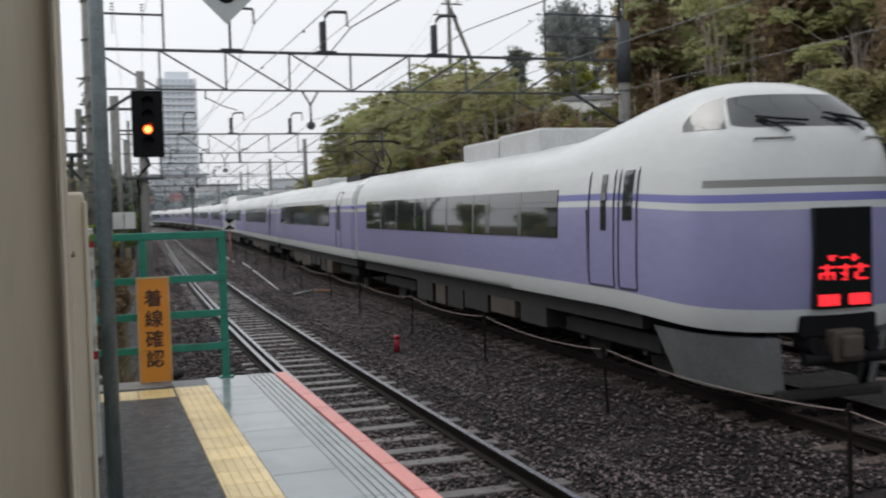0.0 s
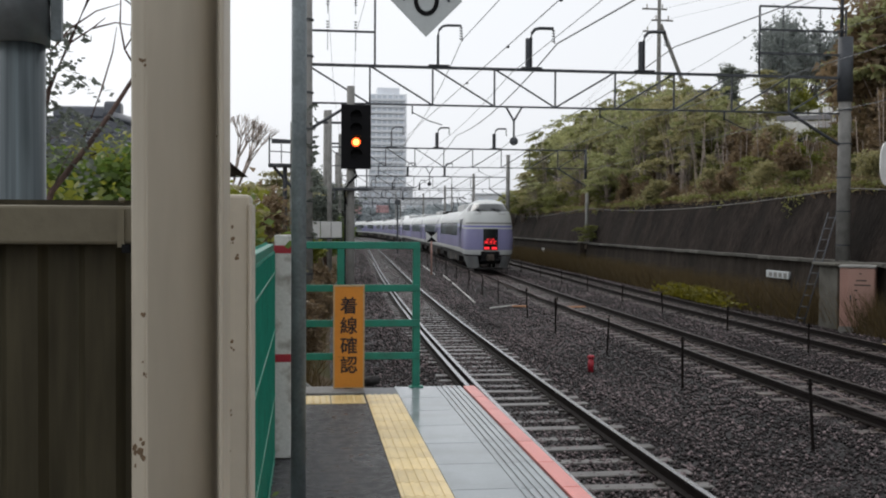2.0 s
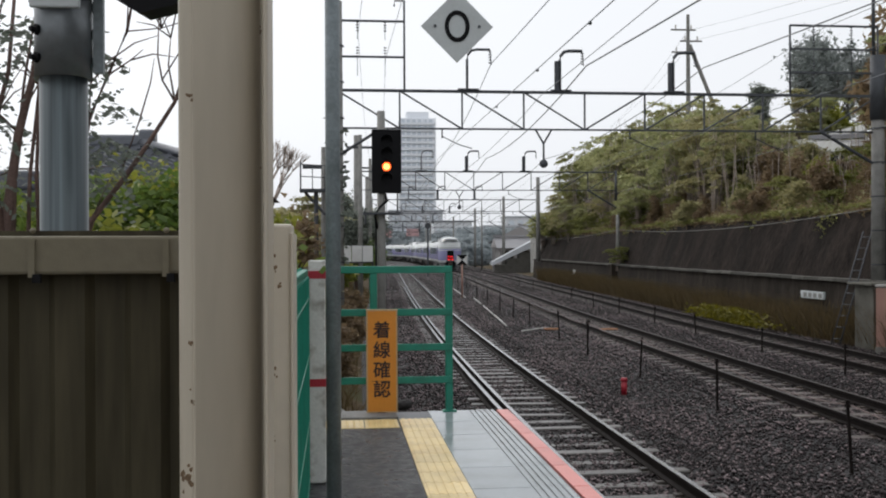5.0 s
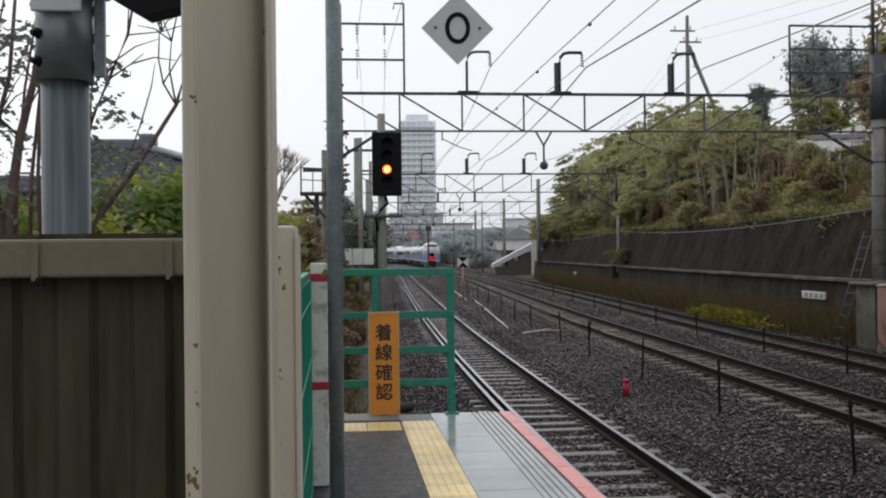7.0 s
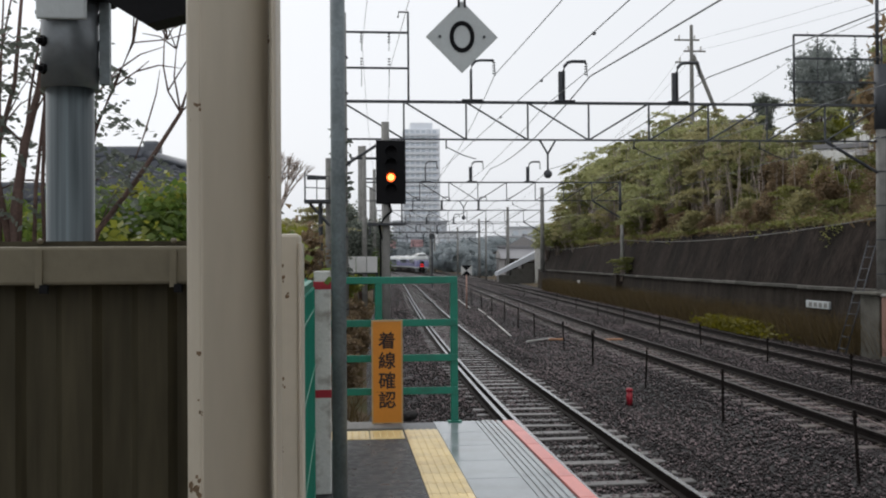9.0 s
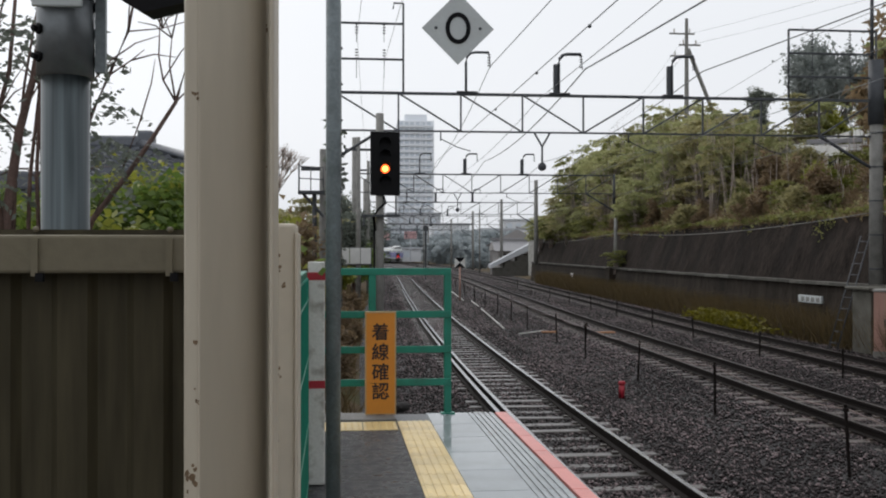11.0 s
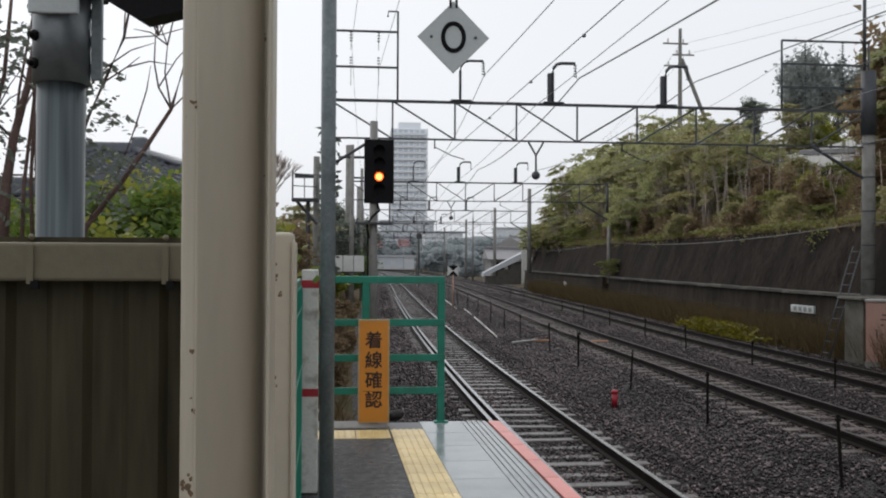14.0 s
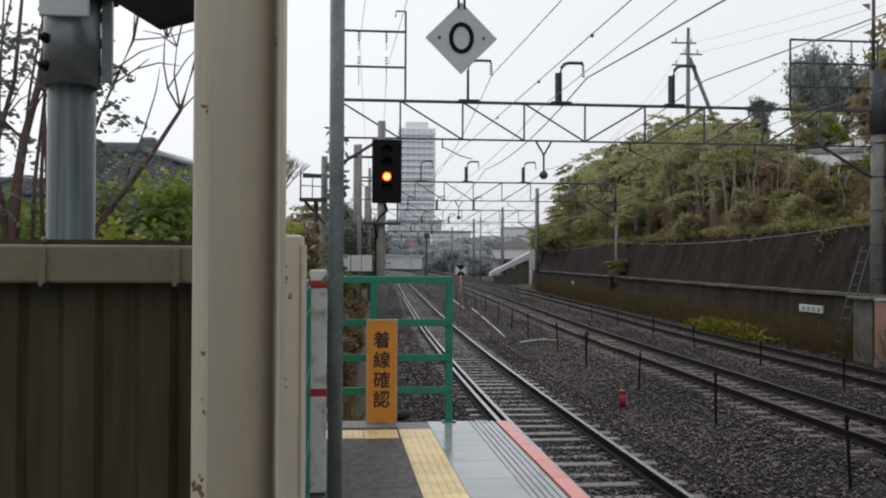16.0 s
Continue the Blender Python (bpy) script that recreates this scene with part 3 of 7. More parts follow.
def nose_front(z):
    return float(np.interp(z, [1.0, 1.3, 2.0, 2.6, 2.9, 3.15, 3.35, 3.5, 3.65, 3.8, 3.92, 4.02, 4.07, 4.09], [0.14, 0.05, 0.0, 0.02, 0.06, 0.13, 0.24, 0.38, 0.54, 0.74, 0.98, 1.32, 1.75, 2.4]))


def nose_depth(z):
    return float(np.interp(z, [2.6, 3.3, 3.7, 4.0, 4.09], [1.5, 1.45, 1.3, 1.0, 0.6]))


def cab_half(z):
    return float(np.interp(z, [1.06, 1.15, 1.33, 1.55, 1.95, 2.49, 2.68, 2.95, 3.15, 3.35, 3.5, 3.65, 3.8, 3.92, 4.0, 4.05, 4.075, 4.09], [1.37, 1.395, 1.41, 1.42, 1.415, 1.40, 1.385, 1.345, 1.29, 1.23, 1.17, 1.09, 0.98, 0.84, 0.67, 0.46, 0.26, 0.0]))


def hull(z, y):
    """Half width and true height of the end car's shell: the cab's height z carried back along the car."""
    if z <= 2.68:
        return cab_half(z), z
    v = (z - 2.68) / (CAB_TOP - 2.68)
    back = smooth01(1.7, 6.2, y)
    top = CAB_TOP + (ROOF_TOP - CAB_TOP) * back
    zb = 2.68 + v * (ROOF_TOP - 2.68)
    low = float(np.interp(zb, [a for a, b in LEVELS], [b for a, b in LEVELS]))
    return cab_half(z) * (1 - back) + low * back, 2.68 + v * (top - 2.68)


def nose_at(z, a, power=2.6):
    """Point on the shell's one side: a from 0 (side) to 1 (middle of the front); below 0 metres behind the rounding."""
    start, depth = nose_front(z), nose_depth(z)
    c, q = math.cos(max(a, 0) * math.pi / 2), math.sin(max(a, 0) * math.pi / 2)
    y = start + depth * (1 - max(q, 0) ** (2 / power)) + max(-a, 0)
    half, h = hull(z, y)
    dip = 0.085 * (1 - smooth01(0.3, 3.6, y)) * (1 - smooth01(2.8, 3.3, z))
    return Vector((half * (c ** (2 / power) if c > 1e-6 else 0.0), y, h - dip))


def nose_loop(z, half, back, depth, power=2.6, n=14):
    """Half outline of the nose at a height, from the back of one side round the front to the other side."""
    y0 = nose_front(z)
    pts = [(half, back)]
    for i in range(n + 1):
        a = math.pi / 2 * i / n
        c, s = math.cos(a), math.sin(a)
        pts.append((half * c ** (2 / power) if c > 1e-6 else 0.0, y0 + depth * (1 - (s ** (2 / power) if s > 1e-6 else 0.0))))
    return pts + [(-x, y) for x, y in pts[::-1][1:]]


def end_body(length):
    """End car in one shell: the nose at y = 0, the raised cab sinking into the roof, the car reaching to y = length."""
    V, F, idx = [], [], []
    cols = 0
    for z in NOSE_Z:
        reach = 7.2 - nose_front(z) - nose_depth(z)
        steps = [-reach * (1 - i / 11) for i in range(11)] + [i / 18 for i in range(19)]
        one = [nose_at(z, a) for a in steps]
        row = [(p.x, p.y, p.z) for p in one] + [(-p.x, p.y, p.z) for p in one[::-1][1:]]
        cols = len(row)
        V += row
    for i in range(len(NOSE_Z) - 1):
        zc = (NOSE_Z[i] + NOSE_Z[i + 1]) / 2
        for k in range(cols - 1):
            F.append((i * cols + k, i * cols + k + 1, (i + 1) * cols + k + 1, (i + 1) * cols + k))
            front = 14 < k < cols - 16
            idx.append(3 if front and 2.77 < zc < 2.85 else colour_at(zc))
    o = len(V)
    V += V[:cols]
    F.append(tuple(o + k for k in range(cols)))
    idx.append(0)
    prof = [(x, z) for z, x in LEVELS] + [(-x, z) for z, x in LEVELS[::-1][1:]]
    m, o = len(prof), len(V)
    for y, s in ((7.15, 0.999), (length - 0.12, 1.0), (length, 0.93)):
        V += [(x * s, y, z) for x, z in prof]
    for i in range(2):
        for k in range(m):
            F.append((o + i * m + k, o + i * m + (k + 1) % m, o + (i + 1) * m + (k + 1) % m, o + (i + 1) * m + k))
            z = (prof[k][1] + prof[(k + 1) % m][1]) / 2
            idx.append(colour_at(z) if k < m - 1 else 0)
    F.append(tuple(o + 2 * m + k for k in range(m)))
    idx.append(0)
    me = mesh_data("body", V, F, TRAIN_MATS, idx)
    me.polygons.foreach_set("use_smooth", np.array([len(f) == 4 for f in F], dtype=bool))
    return me


def glass_patch(name, a0, a1, low, high, material, parent, sides, label, out=0.008, n=22, rows=8):
    """A pane bent over the shell between two edges: low and high give its lower and upper height along it."""
    V, F = [], []
    for i in range(n + 1):
        a = a0 + (a1 - a0) * i / n
        f = i / n
        for j in range(rows + 1):
            z = low(f) + (high(f) - low(f)) * j / rows
            mir = 1 if a <= 1 else -1
            p = nose_at(z, a if a <= 1 else 2 - a)
            ea, ez = (a if a <= 1 else 2 - a), 0.02
            d = (nose_at(z, min(ea + 0.02, 1)) - nose_at(z, ea - 0.02)).cross(nose_at(z + ez, ea) - nose_at(z - ez, ea))
            d = d.normalized() if d.length else Vector((0, -1, 0))
            d = -d if d.dot(p - Vector((0, 3.0, 2.6))) < 0 else d
            p = p + d * out
            V.append((p.x * mir * sides, p.y, p.z))
    for i in range(n):
        for j in range(rows):
            q = (i * (rows + 1) + j, i * (rows + 1) + j + 1, (i + 1) * (rows + 1) + j + 1, (i + 1) * (rows + 1) + j)
            F.append(q)
    return tagged(attach(new(name, mesh_data(name, V, F, [material], smooth=True)), parent), label)


def side_x(z):
    return float(np.interp(z, [a for a, b in LEVELS], [b for a, b in LEVELS]))


def side_panel(bm, y0, y1, z0, z1, sx, out=0.004, thick=0.03):
    """A panel that follows the lean of the car's side."""
    pts = []
    zs = [z0] + [z for z, x in LEVELS if z0 + 0.02 < z < z1 - 0.02] + [z1]
    n = len(zs)
    for y in (y0, y1):
        for z in zs:
            x = side_x(z)
            pts.append(((x + out) * sx, y, z))
            pts.append(((x - thick) * sx, y, z))
    v = [bm.verts.new(p) for p in pts]
    def f(*i):
        bm.faces.new([v[k] for k in (i if sx > 0 else i[::-1])])
    m = 2 * n
    for k in range(n - 1):
        a = 2 * k
        f(a, m + a, m + a + 2, a + 2)
        f(a, a + 2, a + 3, a + 1)
        f(m + a, m + a + 1, m + a + 3, m + a + 2)
    f(m - 2, 2 * m - 2, 2 * m - 1, m - 1)
    f(0, 1, m + 1, m)
    return bm


def add_door(car, y, w=0.80, pane=(-0.16, 0.14, 1.9, 2.72), rail=True):
    for sx in (-1, 1):
        bm = bmesh.new()
        for a, b, c, d in ((y - w / 2 - 0.03, y - w / 2, 1.37, 3.14), (y + w / 2, y + w / 2 + 0.03, 1.37, 3.14), (y - w / 2, y + w / 2, 3.115, 3.14), (y - w / 2, y + w / 2, 1.34, 1.37)):
            side_panel(bm, a, b, c, d, sx, 0.012)
        door = part("door_frame", bm, M_T_SEAM, car)
        bm = side_panel(bmesh.new(), y + pane[0], y + pane[1], pane[2], pane[3], sx, 0.012)
        part("door_window", bm, M_T_GLASS, door)
        if rail:
            bm = boxes((sx * 1.40 - 0.02, sx * 1.40 + 0.035, y + w / 2 + 0.07, y + w / 2 + 0.10, 1.5, 2.45), bevel=0.008)
            part("handrail", bm, M_T_SEAM, door)


def add_windows(car, y0, y1):
    for sx in (-1, 1):
        band = part("window_band", side_panel(bmesh.new(), y0, y1, 2.01, 2.77, sx, 0.014), M_T_GLASS, car, "dark tinted window band")
        y, k = y0 + 1.55, 0
        while y < y1 - 0.6:
            w = (0.16, 0.24, 0.12)[k % 3]
            part("curtain", side_panel(bmesh.new(), y, y + w, 2.03, 2.75, sx, 0.016), M_T_BLIND, band, "dull grey gathered curtain")
            y += (1.62, 0.9, 1.75)[k % 3]
            k += 1


def add_underframe(car, y0, y1, bogies, rnd):
    part("underframe", boxes((-1.22, 1.22, y0, y1, 0.80, 1.08)), M_T_UNDER, car)
    y = y0 + 0.6
    while y < y1 - 1.2:
        if all(abs(y + 0.6 - b) > 2.1 for b in bogies):
            w = rnd.uniform(0.7, 1.5)
            part("equipment_box", boxes((-1.22, 1.22, y, y + w, rnd.uniform(0.32, 0.5), 0.82), bevel=0.02), M_T_BOX if rnd.random() < 0.45 else M_T_UNDER, car)
            y += w + rnd.uniform(0.08, 0.3)
        else:
            y += 0.4
    for b in bogies:
        bogie = part("bogie", boxes((-0.95, -0.72, b - 1.6, b + 1.6, 0.42, 0.68), (0.72, 0.95, b - 1.6, b + 1.6, 0.42, 0.68), (-0.8, 0.8, b - 0.25, b + 0.25, 0.45, 0.75), bevel=0.03), M_T_UNDER, car)
        for dy in (-1.05, 1.05):
            part("wheelset", cyls(((-0.60, b + dy, 0.43), (-0.50, b + dy, 0.43), 0.43), ((0.50, b + dy, 0.43), (0.60, b + dy, 0.43), 0.43), ((-0.9, b + dy, 0.43), (0.9, b + dy, 0.43), 0.09), n=20), M_T_UNDER, bogie)


def build_train():
    rnd = random.Random(5)
    cars = []
    MID, END = 20.0, 20.05

    def mid_car(pantograph, label):
        car = empty("railway_car", label=label, category="railway car", group="cars of the train")
        attach(new("body", middle_body(MID)), car)
        add_windows(car, -5.9, 7.5)
        add_door(car, -7.7)
        add_underframe(car, -9.7, 9.7, (-6.9, 6.9), rnd)
        part("roof_unit", boxes((-0.8, 0.8, -2.4, 1.6, 3.45, 3.78), bevel=0.06), M_T_ROOF, car)
        part("gangway", boxes((-0.55, 0.55, 9.95, 10.4, 1.1, 3.0), bevel=0.03), M_T_UNDER, car)
        if pantograph:
            add_pantograph(car, -7.9)
        return car

    def end_car(label):
        car = empty("railway_car", label=label, category="railway car", group="cars of the train")
        attach(new("body", end_body(END)), car)
        screen = glass_patch("windscreen", 0.43, 1.57, lambda f: 3.38 + 0.05 * abs(2 * f - 1) ** 6, lambda f: 3.80 - 0.03 * abs(2 * f - 1) ** 8, M_T_GLASS, car, 1, "dark curved windscreen", n=40)
        for sx in (-1, 1):
            glass_patch("side_window", 0.06, 0.395, lambda f: 3.385 + 0.02 * (1 - f), lambda f: 3.47 + 0.33 * min(1, f * 2.0) ** 0.6 * (0.72 + 0.28 * f), M_T_GLASS, car, sx, "small pointed cab side window", n=18)
        wiper = lambda pts: [nose_at(z, a) + Vector((0, -0.05, 0.02)) for a, z in pts]
        flip = lambda pts: [Vector((-p.x, p.y, p.z)) for p in wiper(pts)]
        tubes("wiper", [(flip([(0.78, 3.30), (0.70, 3.40), (0.60, 3.50)]), 0.02), (flip([(0.60, 3.50), (0.74, 3.46), (0.92, 3.43)]), 0.016), (wiper([(0.80, 3.31), (0.88, 3.42), (0.97, 3.52)]), 0.02), (wiper([(0.72, 3.44), (0.86, 3.48), (0.99, 3.53)]), 0.016)], M_BLACK, screen)
        for sx in (-1, 1):
            bar = [nose_at(z, a) for a, z in ((0.56, 3.22), (0.56, 3.25), (0.80, 3.25), (0.80, 3.22))]
            tubes("cab_handrail", [([Vector((p.x * sx, p.y - 0.05, p.z)) for p in bar], 0.013)], M_T_GREY, car)
        # lit display in the end door
        disp = part("display_panel", boxes((-0.40, 0.40, -0.016, 0.25, 1.24, 2.42), bevel=0.01), M_GLASS_DK, car, "black end panel with red lit lettering")
        led = bmesh.new()
        for x0, x1, z0, z1 in ((-0.22, -0.10, 1.845, 1.862), (-0.20, -0.14, 1.80, 1.845), (-0.05, 0.06, 1.825, 1.842), (0.09, 0.21, 1.815, 1.83), (0.12, 0.16, 1.79, 1.87),
                               (-0.33, -0.12, 1.715, 1.738), (-0.25, -0.22, 1.58, 1.76), (-0.32, -0.15, 1.64, 1.665), (-0.34, -0.31, 1.59, 1.66), (-0.16, -0.13, 1.58, 1.67),
                               (-0.09, 0.10, 1.71, 1.735), (0.01, 0.04, 1.60, 1.76), (-0.04, 0.02, 1.635, 1.66), (-0.03, 0.04, 1.57, 1.59),
                               (0.14, 0.33, 1.71, 1.735), (0.21, 0.25, 1.655, 1.76), (0.15, 0.19, 1.59, 1.66), (0.17, 0.32, 1.57, 1.595)):
            box(led, x0, x1, -0.024, -0.012, z0, z1)
        part("lit_lettering", led, M_T_LED, disp, "glowing red characters")
        part("tail_light", boxes((-0.35, -0.07, -0.028, -0.012, 1.28, 1.41), bevel=0.004), M_T_LED, disp, "lit red tail light")
        part("tail_light", boxes((0.07, 0.35, -0.028, -0.012, 1.28, 1.41), bevel=0.004), M_T_LED, disp, "lit red tail light")
        # skirt, coupler
        part("bumper", boxes((-0.52, 0.52, 0.06, 0.5, 0.90, 1.17), bevel=0.03), M_BLACK, car)
        sk = bmesh.new()
        lo, hi = nose_loop(1.3, 1.10, 1.70, 1.25), nose_loop(1.3, 1.33, 1.95, 1.4)
        a = [sk.verts.new((x, y + 0.18, 0.22)) for x, y in lo]
        b = [sk.verts.new((x, y + 0.08, 0.90)) for x, y in hi]
        c = [sk.verts.new((x * 0.95, y + 0.26, 0.90)) for x, y in hi]
        d = [sk.verts.new((x * 0.95, y + 0.34, 0.22)) for x, y in lo]
        for k in range(len(a) - 1):
            mid = abs(lo[k][0] + lo[k + 1][0]) / 2
            if mid < 0.55:
                continue
            sk.faces.new((a[k], a[k + 1], b[k + 1], b[k]))
            sk.faces.new((d[k + 1], d[k], c[k], c[k + 1]))
            sk.faces.new((b[k], b[k + 1], c[k + 1], c[k]))
            sk.faces.new((d[k], d[k + 1], a[k + 1], a[k]))
        part("skirt", sk, M_T_SKIRT, car, "grey metal skirt")
        part("snow_plough", boxes((-0.72, 0.72, 0.20, 0.36, 0.15, 0.27), bevel=0.03), M_T_UNDER, car)
        cp = part("coupler", boxes((-0.2, 0.2, -0.10, 0.6, 0.62, 1.0), (-0.13, 0.13, -0.2, -0.1, 0.68, 0.94), bevel=0.03), M_T_BOX, car)
        part("coupler_head", cyls(((-0.55, 0.0, 0.66), (0.55, 0.0, 0.66), 0.07), ((-0.38, -0.04, 0.82), (-0.38, 0.3, 0.82), 0.10), ((0.38, -0.04, 0.82), (0.38, 0.3, 0.82), 0.10)), M_BLACK, cp)
        add_windows(car, 5.0, 18.6)
        add_door(car, 3.45, 0.78, (-0.16, 0.0, 2.15, 2.95))
        add_door(car, 2.63, 0.50, (-0.13, 0.14, 2.3, 2.98), False)
        add_underframe(car, 2.6, 19.7, (4.2, 16.8), rnd)
        part("roof_unit", boxes((-0.80, 0.80, 7.1, 9.2, 3.40, 3.92), (-0.80, 0.80, 9.23, 11.5, 3.40, 3.88), bevel=0.04), M_T_ROOF, car, "pale grey boxed roof unit")
        return car

    def add_pantograph(car, y):
        p = part("pantograph", boxes((-0.7, 0.7, y - 0.7, y + 0.7, 3.62, 3.70), (-0.9, -0.6, y - 1.2, y + 1.2, 3.40, 3.65), (0.6, 0.9, y - 1.2, y + 1.2, 3.40, 3.65)), M_T_UNDER, car)
        tubes("arm", [([(-0.3, y + 0.6, 3.5), (-0.2, y - 0.7, 4.05), (-0.15, y + 0.5, 4.75)], 0.035), ([(0.3, y + 0.6, 3.5), (0.2, y - 0.7, 4.05), (0.15, y + 0.5, 4.75)], 0.035), ([(-0.85, y + 0.5, 4.70), (-0.6, y + 0.5, 4.8), (0.6, y + 0.5, 4.8), (0.85, y + 0.5, 4.70)], 0.03), ([(-0.85, y + 0.8, 4.70), (-0.6, y + 0.8, 4.8), (0.6, y + 0.8, 4.8), (0.85, y + 0.8, 4.70)], 0.03)], M_T_UNDER, p)

    first = end_car("white and violet express end car with red tail lights")
    cars.append((first, 0.0, "end"))
    pos = END + 0.4
    for k in range(2):
        cars.append((mid_car(k == 0, "white and violet express coach with dark windows"), pos + MID / 2, "mid"))
        pos += MID + 0.4
    back = copy_thing(first, Matrix())
    back["label"] = "white and violet express end car inside the train"
    cars.append((back, pos + END, "flip"))
    pos += END + 0.6
    fwd = copy_thing(first, Matrix())
    fwd["label"] = "white and violet express end car coupled behind another cab"
    cars.append((fwd, pos, "end"))
    pos += END + 0.4
    for k in range(7):
        cars.append((copy_thing(cars[1 + (k % 2)][0], Matrix()), pos + MID / 2, "mid"))
        pos += MID + 0.4
    return cars


CARS = build_train()


TAIL = [(0.0, 0.55), (0.5, 12.3), (1.0, 23.2), (1.5, 34.8), (2.0, 46.6), (2.5, 59.6), (3.0, 70.6), (3.5, 81.4), (4.0, 92.0), (6.5, 143.0), (9.0, 193.0), (11.5, 245.0), (14.0, 298.0), (16.0, 341.0)]


def motions():
    times = [i * 0.5 for i in range(33)]
    ys = np.arange(9.0, 900, 1.0)
    xs = np.array([TRACK_B(y) for y in ys])
    dist = np.concatenate([[0], np.cumsum(np.hypot(np.diff(xs), np.diff(ys)))])
    at = lambda s: (float(np.interp(s, dist, xs)), float(np.interp(s, dist, ys)))
    for car, offset, kind in CARS:
        rows = []
        for t in times:
            s = float(np.interp(t, [a for a, b in TAIL], [b for a, b in TAIL])) + offset
            if kind == "mid":
                p, q = at(s - 7), at(s + 7)
                o = ((p[0] + q[0]) / 2, (p[1] + q[1]) / 2)
            elif kind == "end":
                p, q = at(s + 4.2), at(s + 16.8)
                u = Vector((q[0] - p[0], q[1] - p[1])).normalized()
                o = (p[0] - 4.2 * u.x, p[1] - 4.2 * u.y)
            else:
                p, q = at(s - 16.8), at(s - 4.2)
                u = Vector((q[0] - p[0], q[1] - p[1])).normalized()
                o = (q[0] + 4.2 * u.x, q[1] + 4.2 * u.y)
            turn = -math.degrees(math.atan2(q[0] - p[0], q[1] - p[1]))
            rows.append((t, pose(o[0], o[1], RAIL_Z, 0, 0, turn + (180 if kind == "flip" else 0))))
        walk(car, rows)


# ---------------------------------------------------------------- things on the platform
def text_mesh(body, size, depth):
    """Characters of the built-in font as a mesh lying in the xz plane, facing -y, centred on the origin."""
    cu = bpy.data.curves.new("characters", "FONT")
    cu.body, cu.size, cu.extrude = body, size, depth
    cu.align_x, cu.align_y = "CENTER", "CENTER"
    ob = bpy.data.objects.new("characters", cu)
    scene.collection.objects.link(ob)
    bpy.context.view_layer.update()
    me = bpy.data.meshes.new_from_object(ob.evaluated_get(bpy.context.evaluated_depsgraph_get()))
    bpy.data.objects.remove(ob)
    me.transform(Matrix.Rotation(radians(90), 4, "X"))
    return me


def bold(me, d):
    """The same characters drawn thicker: copies set slightly apart."""
    bm = bmesh.new()
    for k, (dx, dz) in enumerate(((-d, 0), (d, 0), (0, -d), (0, d))):
        c = me.copy()
        c.transform(Matrix.Translation((dx, -0.0002 * k, dz)))
        bm.from_mesh(c)
    out = bpy.data.meshes.new("characters")
    bm.to_mesh(out)
    bm.free()
    return out


def build_railing():
    r = empty("safety_railing", label="green painted steel railing closing the platform end", category="railing")
    for x in (0.352, 1.022):
        part("post", boxes((x - 0.032, x + 0.032, 8.93, 8.99, 0.0, 1.235), bevel=0.006), M_GREEN, r)
    for z in (0.285, 0.575, 0.885, 1.262):
        top = z > 1.2
        part("rail", boxes((-0.08, 1.052, 8.915 if not top else 8.925, 8.93 if not top else 8.995, z - 0.031, z + 0.031), bevel=0.005), M_GREEN, r)
    for x in (0.352, 1.022):
        part("foot_plate", boxes((x - 0.06, x + 0.06, 8.905, 8.985, 0.0, 0.012)), M_GREEN, r)


def build_orange_sign():
    s = empty("confirmation_sign", label="upright orange board sign with dark characters before the railing", category="sign")
    part("board", boxes((0.296, 0.548, 8.868, 8.884, 0.018, 0.905), bevel=0.004), M_ORANGE, s)
    fr = boxes((0.286, 0.298, 8.862, 8.892, 0.010, 0.915), (0.546, 0.558, 8.862, 8.892, 0.010, 0.915), (0.298, 0.546, 8.862, 8.892, 0.902, 0.915), (0.298, 0.546, 8.862, 8.892, 0.010, 0.020))
    part("frame", fr, mat("faded_orange_edging", (0.50, 0.34, 0.17), 0.5, var=0.15, scale=8, fine=50), s, "thin faded edging")
    part("foot", boxes((0.38, 0.46, 8.84, 8.90, 0.0, 0.014)), M_BLACK, s)
    for ch, z in (("着", 0.725), ("線", 0.550), ("確", 0.375), ("認", 0.205)):
        me = bold(text_mesh(ch, 0.156, 0.001), 0.0030)
        me.materials.append(M_INK)
        o = attach(new("character", me), s)
        o.matrix_basis = pose(0.421, 8.866, z)
    part("crack", boxes((0.33, 0.49, 8.8665, 8.869, 0.285, 0.288)), M_INK, s)


